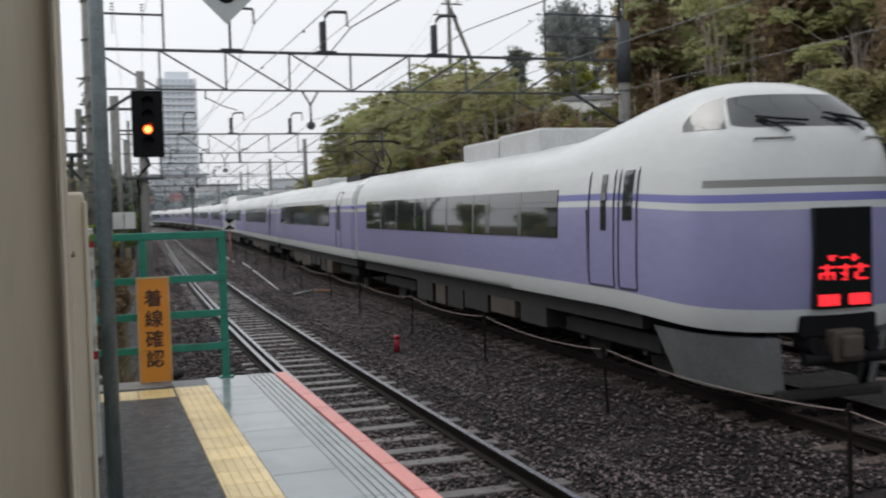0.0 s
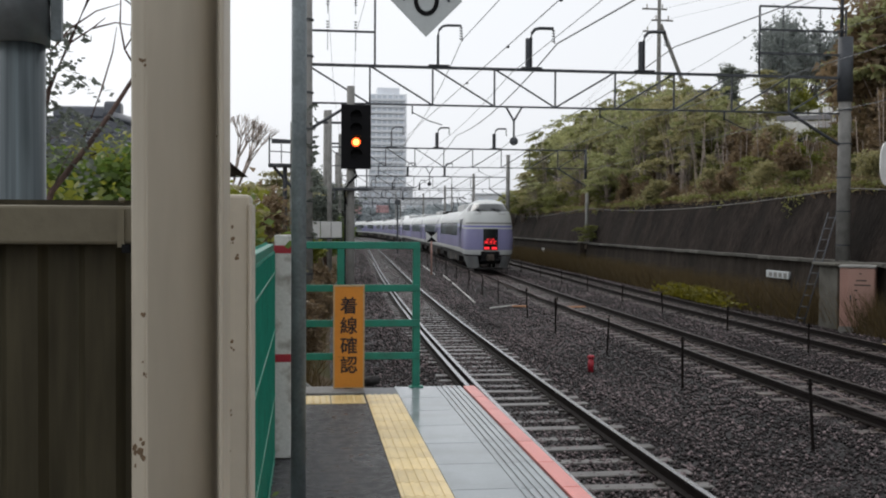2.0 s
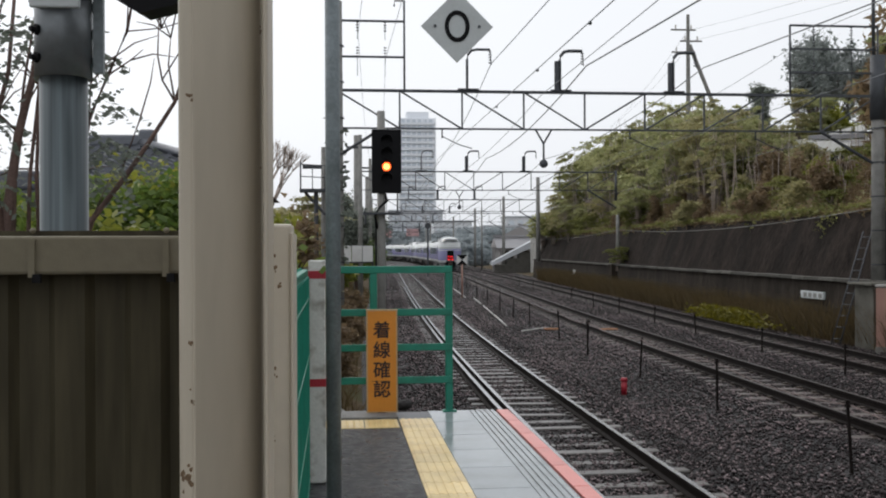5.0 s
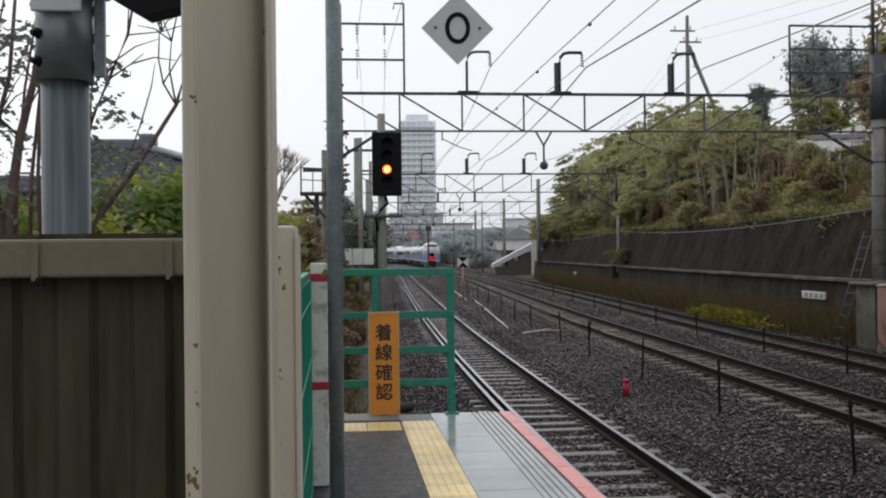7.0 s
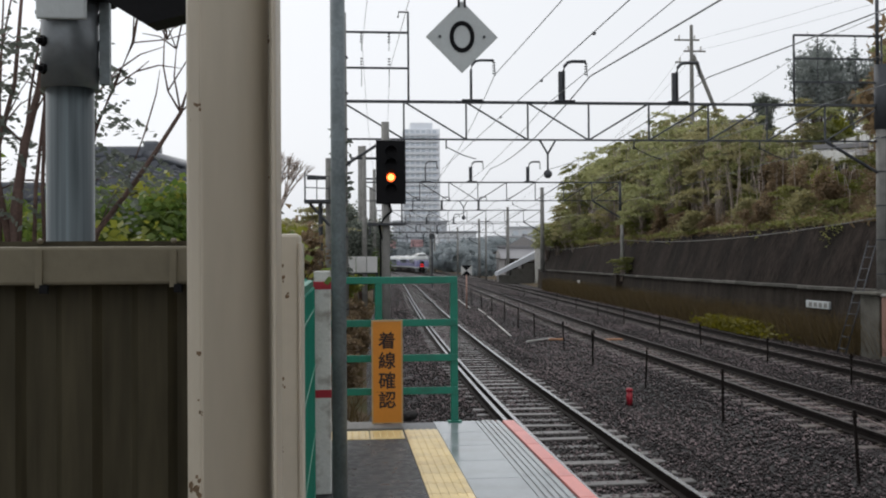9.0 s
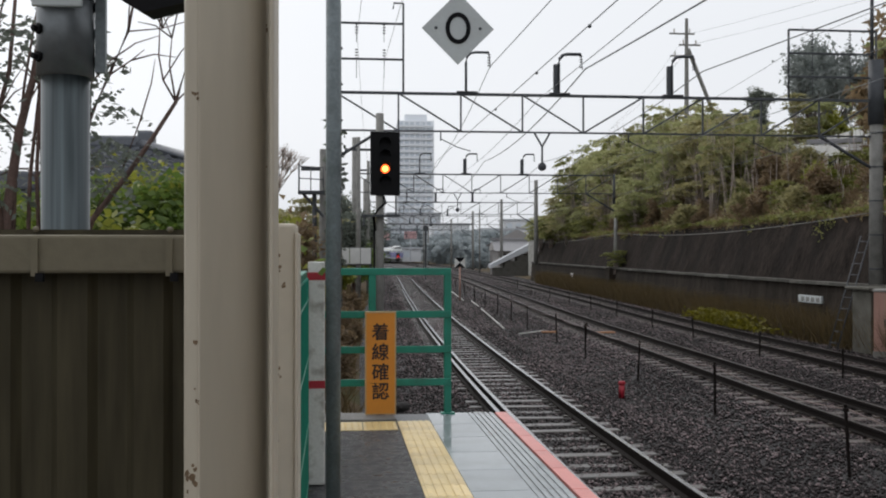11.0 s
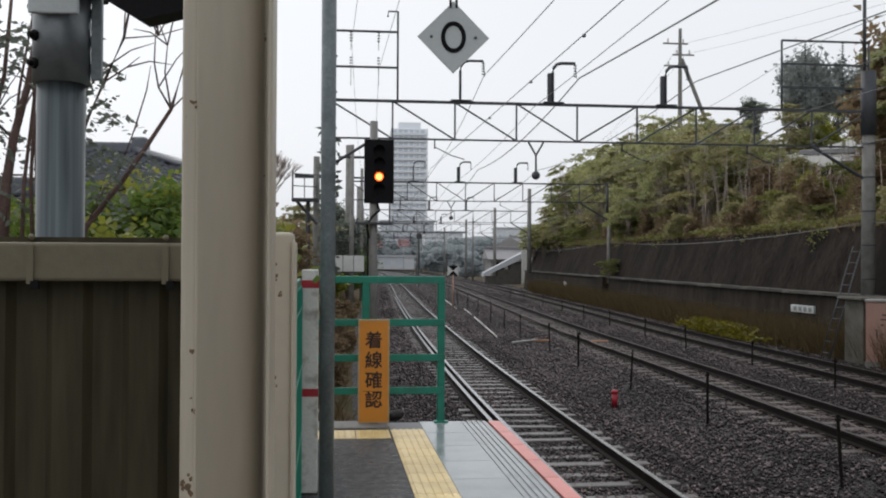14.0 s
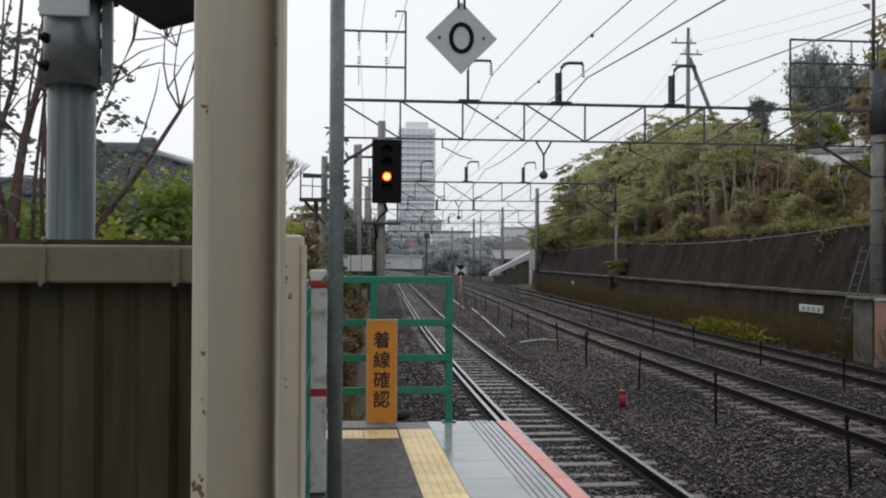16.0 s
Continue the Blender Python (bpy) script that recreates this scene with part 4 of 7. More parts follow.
def build_marker_pole():
    p = empty("marker_pole", pose(0.0135, 4.9, 0), label="tall blue-grey galvanised pipe pole standing on the platform", category="pole")
    part("pipe", cyls(((0, 0, 0), (0, 0, 3.9), 0.036), n=24), M_GALV_DK, p, smooth=True)
    part("base_plate", boxes((-0.1, 0.1, -0.1, 0.1, 0, 0.014), bevel=0.003), M_GALV_DK, p)
    part("arm", cyls(((0, 0, 3.25), (0.85, 0.84, 3.25), 0.024)), M_GALV_DK, p)
    part("clamp", boxes((-0.055, 0.055, -0.055, 0.055, 3.20, 3.30), bevel=0.01), M_STEEL, p)
    d = empty("stop_mark_sign", pose(0.708, 5.6, 2.690), label="pale grey diamond sign plate marked with a zero", category="sign")
    bm = boxes((-0.144, 0.144, -0.006, 0.006, -0.144, 0.144), bevel=0.002)
    bmesh.ops.rotate(bm, cent=(0, 0, 0), matrix=Matrix.Rotation(radians(45), 3, "Y"), verts=bm.verts)
    part("plate", bm, M_SIGNGREY, d)
    ring = bmesh.new()
    n = 28
    def oval(rx, rz, y):
        return [ring.verts.new((rx * math.cos(2 * math.pi * k / n), y, rz * math.sin(2 * math.pi * k / n))) for k in range(n)]
    fo, fi, bo, bi = oval(0.071, 0.089, -0.010), oval(0.047, 0.064, -0.010), oval(0.071, 0.089, -0.0055), oval(0.047, 0.064, -0.0055)
    for k in range(n):
        q = (k + 1) % n
        for a, b in ((fo, fi), (fi, bi), (bi, bo), (bo, fo)):
            ring.faces.new((a[k], a[q], b[q], b[k]))
    part("numeral", ring, M_BLACK, d, "black figure zero")
    for sx in (-0.125, 0.125):
        part("bolt", cyls(((sx, -0.011, 0), (sx, -0.004, 0), 0.009), n=8), M_STEEL, d)
    part("hanger", boxes((-0.022, -0.012, -0.014, 0.014, 0.165, 0.60), (0.012, 0.022, -0.014, 0.014, 0.165, 0.60)), M_BLACK, d)


def build_striped_post():
    p = empty("striped_post", pose(-0.092, 6.3, 0), label="chipped white square post with two red bands", category="post")
    part("shaft", boxes((-0.052, 0.052, -0.052, 0.052, 0, 1.375), bevel=0.008), M_WHITE_OLD, p)
    for z in (1.262, 0.595):
        part("band", boxes((-0.0545, 0.0545, -0.0545, 0.0545, z, z + 0.048)), M_REDP, p, "red painted band")
    part("side_bracket", boxes((-0.085, -0.054, -0.03, 0.03, 1.20, 1.29)), M_STEEL, p)


def build_mesh_fence():
    f = empty("mesh_fence", pose(-0.14, 0, 0), label="green wire fence with creeper along the platform side", category="fence")
    y = 2.2
    while y < 6.2:
        part("wire", cyls(((0, y, -0.15), (0, y, 1.27), 0.005), ((0, y, 1.27), (-0.05, y, 1.33), 0.005), n=5), M_GREEN, f)
        y += 0.09
    for z in (0.05, 0.4, 0.8, 1.15):
        part("rail_wire", cyls(((0, 2.0, z), (0, 6.22, z), 0.008), n=6), M_GREEN, f)
    for y in (2.1, 4.15, 6.2):
        part("post", boxes((-0.055, -0.012, y - 0.022, y + 0.022, -0.15, 1.31), bevel=0.004), M_GREEN, f)
    part("top_rail", boxes((-0.06, -0.005, 2.1, 6.22, 1.27, 1.32), bevel=0.006), M_GREEN, f)


def build_column():
    """Cream steel column: a flat face, a hollow running down it and a narrow lip."""
    c = empty("canopy_column", label="cream painted steel canopy column with rust spots", category="column")
    prof = [(-0.200, 1.436), (-0.197, 1.430), (-0.192, 1.428), (-0.182, 1.4285), (-0.179, 1.4300), (-0.176, 1.4285), (-0.150, 1.428), (-0.138, 1.4285), (-0.128, 1.4310), (-0.119, 1.4355), (-0.111, 1.4415), (-0.104, 1.4490), (-0.097, 1.4590), (-0.091, 1.4700), (-0.086, 1.4820), (-0.0815, 1.4860), (-0.0785, 1.4400), (-0.076, 1.434), (-0.0725, 1.434), (-0.070, 1.438), (-0.070, 1.56), (-0.20, 1.56)]
    n = len(prof)
    V = [(x, y, z) for z in (0.0, 4.2) for x, y in prof]
    F = [(k, (k + 1) % n, n + (k + 1) % n, n + k) for k in range(n)] + [tuple(range(n))[::-1], tuple(n + k for k in range(n))]
    shaft = mesh_data("shaft", V, F, [M_BEIGE])
    shaft.polygons.foreach_set("use_smooth", np.array([5 <= k <= 14 for k in range(len(F))], dtype=bool))
    attach(new("shaft", shaft), c)
    part("base_plate", boxes((-0.25, -0.02, 1.38, 1.62, 0.0, 0.012)), M_BEIGE, c)
    rnd = random.Random(11)
    for x, z, r in ((-0.187, 1.105, 0.011), (-0.183, 1.118, 0.006), (-0.190, 1.092, 0.007), (-0.185, 1.66, 0.008), (-0.188, 1.645, 0.005), (-0.183, 1.305, 0.0045), (-0.186, 1.235, 0.004), (-0.180, 1.215, 0.0035), (-0.0865, 1.775, 0.006), (-0.087, 1.56, 0.004)):
        bm = bmesh.new()
        for k in range(5):
            ball(bm, (x + rnd.uniform(-r, r) * 0.7, 1.4285 if x < -0.1 else 1.483, z + rnd.uniform(-r, r)), r * rnd.uniform(0.25, 0.6), 1, 0.12, 1.2, sub=1)
        part("rust_spot", bm, M_RUST, c)


def build_panel_fence():
    f = empty("sheet_fence", label="olive corrugated sheet fence darkened for shade, with a cream cap rail", category="fence")
    # corrugated sheet
    prof, x = [], -2.6
    k = 0
    while x < -0.09:
        prof += [(x, 1.90), (x + 0.055, 1.90), (x + 0.07, 1.918), (x + 0.125, 1.918)]
        x += 0.14
    V, F = [], []
    for z in (0.0, 1.42):
        V += [(x, y, z) for x, y in prof] + [(x, y + 0.008, z) for x, y in prof]
    n = len(prof)
    for k in range(n - 1):
        F += [(k, k + 1, 2 * n + k + 1, 2 * n + k), (n + k + 1, n + k, 3 * n + k, 3 * n + k + 1)]
    attach(new("corrugated_sheet", mesh_data("corrugated_sheet", V, F, [M_OLIVE])), f)
    part("cap_rail", boxes((-2.6, -0.10, 1.845, 1.955, 1.395, 1.466), bevel=0.006), M_CAP, f, "cream cap rail, its colour darkened for shade")
    part("cap_top", boxes((-2.6, -0.10, 1.865, 1.94, 1.466, 1.476)), M_OLIVE, f)
    for x in (-1.02, -0.525, -0.285):
        part("strap", boxes((x - 0.006, x + 0.006, 1.838, 1.846, 1.39, 1.46)), M_CAP, f)
        bm = ball(bmesh.new(), (x, 1.85, 1.476), 0.006, 1, 1, 0.9)
        part("cap_bolt", bm, M_CAP, f, smooth=True)
        part("strap_end", boxes((x + 0.002, x + 0.016, 1.836, 1.848, 1.380, 1.396)), M_BLACK, f)
    e = empty("fence_end_post", label="cream painted end post of the sheet fence with black specks", category="post")
    bm = boxes((-0.100, -0.047, 1.70, 1.80, 0.0, 1.484), bevel=0.006)
    part("post", bm, M_BEIGE2, e)
    part("side_flange", boxes((-0.049, -0.043, 1.69, 1.81, 0.0, 1.468), bevel=0.002), M_BEIGE2, e)
    rnd = random.Random(4)
    for x, z in ((-0.080, 1.425), (-0.078, 1.405), (-0.070, 1.38), (-0.080, 1.232), (-0.078, 1.222), (-0.079, 1.11), (-0.083, 1.04)):
        bm = bmesh.new()
        for k in range(4):
            ball(bm, (x + rnd.uniform(-0.004, 0.004), 1.70, z + rnd.uniform(-0.006, 0.006)), rnd.uniform(0.0012, 0.003), 1, 0.2, 1.4, sub=1)
        part("speck", bm, M_RUST, e)


def build_lamp_post():
    p = empty("galvanised_mast", pose(-0.764, 3.0, 0), label="thick galvanised tube mast with a bolted grey collar", category="mast")
    part("tube", cyls(((0, 0, -0.3), (0, 0, 2.4), 0.068), n=32), M_GALV, p, smooth=True)
    part("collar", cyls(((0, 0, 1.945), (0, 0, 2.22), 0.081), n=32), M_COLLAR, p, smooth=True)
    part("collar_seam", boxes((0.086, 0.115, -0.012, 0.012, 1.96, 2.2)), M_GALV_DK, p)
    for z in (1.995, 2.075, 2.155):
        for a in (-2.35, 0.1):
            x, y = 0.081 * math.cos(a), 0.081 * math.sin(a)
            part("bolt", cyls(((x * 0.95, y * 0.95, z), (x * 1.3, y * 1.3, z), 0.009), ((x * 1.0, y * 1.0, z), (x * 1.12, y * 1.12, z), 0.016), n=6), M_BLACK, p)
    part("bracket_plate", boxes((-0.07, 0.07, -0.10, -0.085, 2.13, 2.23), bevel=0.005), M_SIGNGREY, p, "pale folded metal plate")
    part("gusset", boxes((-0.1, 0.12, -0.08, 0.08, 2.20, 2.26), bevel=0.01), M_BLACK, p)
    g = empty("roof_gutter", label="black underside of a canopy gutter end", category="gutter")
    V = [(-0.62, 2.58, 2.135), (-0.47, 2.58, 2.045), (-0.34, 2.58, 2.08), (-0.28, 2.58, 2.10), (-0.28, 2.58, 2.40), (-0.62, 2.58, 2.40)]
    V += [(x, 2.75, z + 0.02) for x, y, z in V]
    F = [(0, 1, 2, 3, 4, 5), (11, 10, 9, 8, 7, 6)] + [(k + 6, (k + 1) % 6 + 6, (k + 1) % 6, k) for k in range(6)]
    attach(new("gutter_box", mesh_data("gutter_box", V, F, [M_BLACK])), g)


def build_side_floor():
    tagged(part("floor", boxes((-2.6, -0.162, -12, 1.88, -0.14, -0.006)), M_ASPHALT, None), "wet black asphalt floor beside the platform", "floor", kind="structure")


build_side_floor()
build_railing()
build_orange_sign()
build_marker_pole()
build_striped_post()
build_mesh_fence()
build_column()
build_panel_fence()
build_lamp_post()


# ---------------------------------------------------------------- overhead line
def insulator(bm_list, p, length, r=0.05, n=5):
    """A string of discs hanging from p."""
    for k in range(n):
        z = p[2] - length * (k + 0.5) / n
        bm_list.append(((p[0], p[1], z + 0.012), (p[0], p[1], z - 0.012), r, r * 0.6))


def build_portal(y, detail, label):
    x0, x1 = TRACK_A(y) - 3.55, TRACK_B(y) + 3.35 + (1.9 if 40 < y < 70 else 3.0 if y < 40 else 1.9 if y < 95 else 2.7)
    zb, zt = 4.66, 5.66
    t = empty("catenary_portal", pose(0, y, 0), label=label, category="overhead line portal", group="portals over the tracks")
    rise = 0.008
    zz = lambda x, z: z + rise * (x - x0)
    foot_r = 0.45 if y < 40 else (4.1 if y < 70 else 0.4 if y < 95 else -1.3)
    for x, foot, name in ((x0, -1.3, "post"), (x1, foot_r, "post")):
        high = 8.0 if x == x0 else 6.75
        if not detail:
            high = 7.6 if x == x0 or y > 70 else 5.75
        thin = 0.4 if x == x1 and 40 < y < 70 else 1.0
        part(name, cyls(((x, 0, foot), (x, 0, high), 0.20 * thin, 0.16 * thin), n=14), M_POLE if thin == 1 else M_STEEL, t, smooth=True)
        if detail and x == x1:
            part("steel_sleeve", cyls(((x, 0, 5.0), (x, 0, 6.8), 0.215, 0.205), n=14), M_STEEL, t, "dark steel sleeve", smooth=True)
            part("mast_pipe", cyls(((x - 0.12, 0, 6.5), (x - 0.12, 0, 9.6), 0.05), n=10), M_STEEL, t, smooth=True)
        if detail:
            for k in range(9 if x == x0 else 5):
                z = foot + 0.5 + k * 0.95
                part("band", cyls(((x, 0, z), (x, 0, z + 0.035), 0.205), n=12), M_STEEL, t)
    r = 0.045 if detail else 0.05
    part("top_chord", boxes((x0, x1, -r, r, zt - 0.035, zt + 0.035)), M_STEEL, t)
    part("bottom_chord", boxes((x0, x1, -r * 0.7, r * 0.7, zb - 0.022, zb + 0.022)), M_STEEL, t)
    n = 9
    step = (x1 - x0) / n
    for k in range(1, n):
        x = x0 + k * step
        part("web", boxes((x - 0.022, x + 0.022, -0.02, 0.02, zb, zt)), M_STEEL, t)
    for k in range(n):
        a, b = x0 + k * step, x0 + (k + 1) * step
        p, q = ((a, 0, zt), (b, 0, zb)) if k < n / 2 - 0.5 else ((a, 0, zb), (b, 0, zt))
        part("diagonal", cyls((p, q, 0.024), n=6), M_STEEL, t)
    part("knee_brace", cyls(((x1 - step, 0, zb), (x1, 0, zb - 0.95), 0.045), n=8), M_STEEL, t)
    # swan-neck arms on the beam
    for i, x in enumerate((x0 + 3.48, x0 + 6.0, x0 + 9.15)):
        pts = [(x, 0, zt), (x, 0, zt + 0.85), (x + 0.03, 0, zt + 1.0), (x + 0.12, 0, zt + 1.1), (x + 0.25, 0, zt + 1.13), (x + 0.62, 0, zt + 1.13)]
        arm = tubes("swan_neck_arm", [(pts, 0.045 if i else 0.035)], M_STEEL, t, n=8)
        part("foot_plate", boxes((x - 0.25, x + 0.3, -0.1, 0.1, zt + 0.035, zt + 0.07)), M_STEEL, t)
        if i:
            part("cover", boxes((x - 0.14, x - 0.035, -0.06, 0.06, zt + 0.05, zt + 0.85), bevel=0.02), M_STEEL, t)
        lst = []
        insulator(lst, (x + 0.62, 0, zt + 1.10), 0.36, 0.05)
        part("insulator", cyls(*lst, ((x + 0.62, 0, zt + 1.13), (x + 0.66, 0, zt + 0.72), 0.012), n=8), M_INSUL if i == 5 else M_STEEL, arm)
    # hanger with a weight, and pull-off arms over the tracks
    xh = x0 + 5.55
    hang = tubes("y_hanger", [([(xh - 0.22, 0, zb), (xh, 0, zb - 0.38), (xh, 0, zb - 0.85)], 0.028), ([(xh + 0.22, 0, zb), (xh, 0, zb - 0.38)], 0.028)], M_STEEL, t, n=6)
    part("weight", ball(bmesh.new(), (xh, 0, zb - 0.92), 0.12, 1, 0.6, 1), M_STEEL, hang, smooth=True)
    for c in (TRACK_A(y), TRACK_B(y), TRACK_C(y)):
        arm = tubes("registration_arm", [([(c - 0.75, 0, zb), (c - 0.75, 0, zb - 0.25)], 0.02), ([(c - 0.75, 0, zb - 0.2), (c - 0.3, 0, zb - 0.42), (c + 0.05, 0, zb - 0.52)], 0.014)], M_STEEL, t, n=6)
    if detail:
        for xa, xb, bars in ((x0 + 0.1, x0 + 1.80, (7.50, 6.55)), (x1 - 2.55, x1, (7.60, 6.95, 6.30))):
            frame_ob = tubes("frame_upright", [([(xa, 0, zt), (xa, 0, bars[0])], 0.03)], M_STEEL, t, n=6)
            tubes("frame_upright", [([(xb, 0, zt), (xb, 0, bars[0] + (0.55 if xb < 5 else 0))], 0.03)], M_STEEL, t, n=6)
            for z in bars:
                part("cross_bar", boxes((xa, xb, -0.03, 0.03, z - 0.025, z + 0.025)), M_STEEL, frame_ob)
                for f in (0.27, 0.70):
                    lst = []
                    xx = xa + (xb - xa) * f
                    insulator(lst, (xx, 0, z if z == bars[0] else z + 0.28), 0.30, 0.045, 4)
                    part("insulator", cyls(*lst, ((xx, 0, z + 0.02), (xx, 0, z - 0.5), 0.008), n=8), M_STEEL, frame_ob)
        tubes("top_hook", [([(x0 + 1.80, 0, 7.9), (x0 + 1.80, 0, 8.05), (x0 + 1.55, 0, 8.05), (x0 + 1.53, 0, 7.9)], 0.025)], M_STEEL, t, n=6)
        part("brace", cyls(((x0, 0, 3.9), (x0 + 1.2, 0, zb), 0.04), n=8), M_STEEL, t)
    return x0, x1


PORTALS = (27.0, 55.0, 86.0, 118.0, 152.0, 190.0, 235.0)
for i, py in enumerate(PORTALS):
    build_portal(py, i == 0, "steel truss overhead line portal on concrete posts" if i == 0 else "distant steel truss overhead line portal")


def wire(points, r, label):
    tagged(tubes("overhead_wire", [(points, r)], M_WIRE, None, n=5), label, "wire", group="overhead wires")


def run_wire(fx, z, r, drop, label, drift=0.0, y_from=-25.0):
    """A wire over the portals; in the near span it leaves the line sideways by drift, metres for each metre."""
    first = PORTALS[0]
    pts = sag((fx(first) + drift * (first - y_from), y_from, z), (fx(first), first, z), drop * 0.5 if drop > 0.3 else 0.0, 10)
    for a, b in zip(PORTALS, PORTALS[1:5]):
        pts += sag((fx(a), a, z), (fx(b), b, z), drop, 8)[1:]
    wire(pts, r, label)


for fx, z in ((TRACK_A, 4.08), (TRACK_B, 4.08), (TRACK_C, 4.08)):
    run_wire(lambda y, fx=fx: fx(y) - (0.62 if fx is TRACK_A else 0.4), z, 0.007, 0.02, "thin grey contact wire above the track")
for off, r, drift in ((4.12, 0.011, 0.002), (6.74, 0.02, 0.043), (10.03, 0.016, 0.074)):
    run_wire(lambda y, off=off: TRACK_A(y) - 3.55 + off + (TRACK_C(y) - TRACK_A(y) - TRACK_C(27) + TRACK_A(27)) * 0.5, 6.40, r, 0.4, "dark feeder cable on the swan-neck arms", drift)
for off, z, drift in ((1.92, 5.57, -0.014),):
    run_wire(lambda y, off=off: TRACK_A(y) + off, z, 0.009, 0.25, "grey messenger wire of the overhead line", drift)
for off, z in ((0.58, 7.15), (1.30, 6.50)):
    run_wire(lambda y, off=off: TRACK_A(y) - 3.55 + off, z, 0.006, 0.5, "thin signal power wire")
for off, z in ((-1.8, 7.45), (-0.8, 6.8)):
    run_wire(lambda y, off=off: TRACK_B(y) + 6.35 + off, z, 0.008, 0.5, "thin high voltage wire beside the slope")
for y in (11.53, 14.66, 18.5, 22.1):
    tagged(part("wire_clamp", ball(bmesh.new(), (0, 0, 0), 0.025, 1, 1.3, 1), M_WIRE, None, smooth=True), "small dark clamp ball on an overhead wire", "wire clamp", group="wire clamps").matrix_basis = pose(TRACK_A(27) - 0.62, y, 4.065)


# ---------------------------------------------------------------- signal and lineside things
def build_signal():
    s = empty("colour_light_signal", pose(1.10, 22, 0), label="black three-aspect railway signal showing an amber light", category="railway signal")
    part("mast", cyls(((-0.10, 0.12, -1.3), (-0.10, 0.12, 4.45), 0.095, 0.085), n=16), M_POLE, s, smooth=True)
    head = part("backplate", boxes((-0.31, 0.33, -0.03, 0.03, 2.66, 4.04), bevel=0.01), M_BLACK, s)
    part("lamp_case", boxes((-0.2, 0.22, 0.03, 0.25, 2.75, 3.95), bevel=0.02), M_BLACK, head)
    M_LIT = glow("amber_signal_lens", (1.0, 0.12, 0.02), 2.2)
    M_CORE = glow("amber_signal_core", (1.0, 0.36, 0.08), 4.0)
    for z, lit in ((3.78, False), (3.51, False), (3.235, True), (2.96, False)):
        part("lens", cyls(((0.01, -0.045, z), (0.01, -0.03, z), 0.10 if not lit else 0.095), n=20), M_LIT if lit else M_BLACK, head, "lit amber lens" if lit else "")
        if lit:
            part("lens_core", cyls(((0.01, -0.052, z), (0.01, -0.046, z), 0.065), n=20), M_CORE, head)
        bm = bmesh.new()
        n = 10
        for k in range(n):
            a, b = math.pi * (-0.08 + 1.16 * k / n), math.pi * (-0.08 + 1.16 * (k + 1) / n)
            ra, rl = 0.125, 0.118
            q = [(0.01 + r * math.cos(w), yy, z + r * math.sin(w)) for w, r, yy in ((a, ra, -0.03), (b, ra, -0.03), (b, ra, -0.03 - 0.20 * math.sin((a + b) / 2) - 0.02), (a, ra, -0.03 - 0.20 * math.sin((a + b) / 2) - 0.02))]
            bm.faces.new([bm.verts.new(p) for p in q])
        bmesh.ops.solidify(bm, geom=bm.faces[:], thickness=0.006)
        part("hood", bm, M_BLACK, head)
    part("step_platform", boxes((-0.50, 0.30, -0.10, 0.35, 2.20, 2.245), (-0.46, -0.43, -0.1, 0.3, 2.0, 2.2)), M_STEEL, s)
    part("ladder", boxes((0.23, 0.26, 0.02, 0.05, 2.24, 2.70), (-0.47, -0.45, 0.02, 0.05, 2.24, 2.35)), M_STEEL, s)
    tubes("cable", [([(-0.02, 0.1, 2.66), (0.02, -0.02, 2.5), (-0.14, -0.05, 2.36), (-0.24, 0.0, 2.18), (-0.20, 0.05, 1.9)], 0.03), ([(-0.22, 0.05, 2.2), (-0.22, 0.05, -1.2)], 0.022)], M_BLACK, s)


def build_white_boards():
    b = empty("trackside_board", pose(0.62, 30, 0), label="row of white panels on a low dark steel frame", category="board")
    for k in range(3):
        x = -0.46 + k * 0.315
        part("panel", boxes((x, x + 0.295, -0.02, 0.02, 1.09, 1.56), bevel=0.006), M_WHITE, b)
    part("frame", boxes((-0.5, 0.5, 0.02, 0.06, 1.05, 1.09), (-0.48, -0.44, 0.02, 0.06, -1.0, 1.57), (0.44, 0.48, 0.02, 0.06, -1.0, 1.57)), M_STEEL, b)


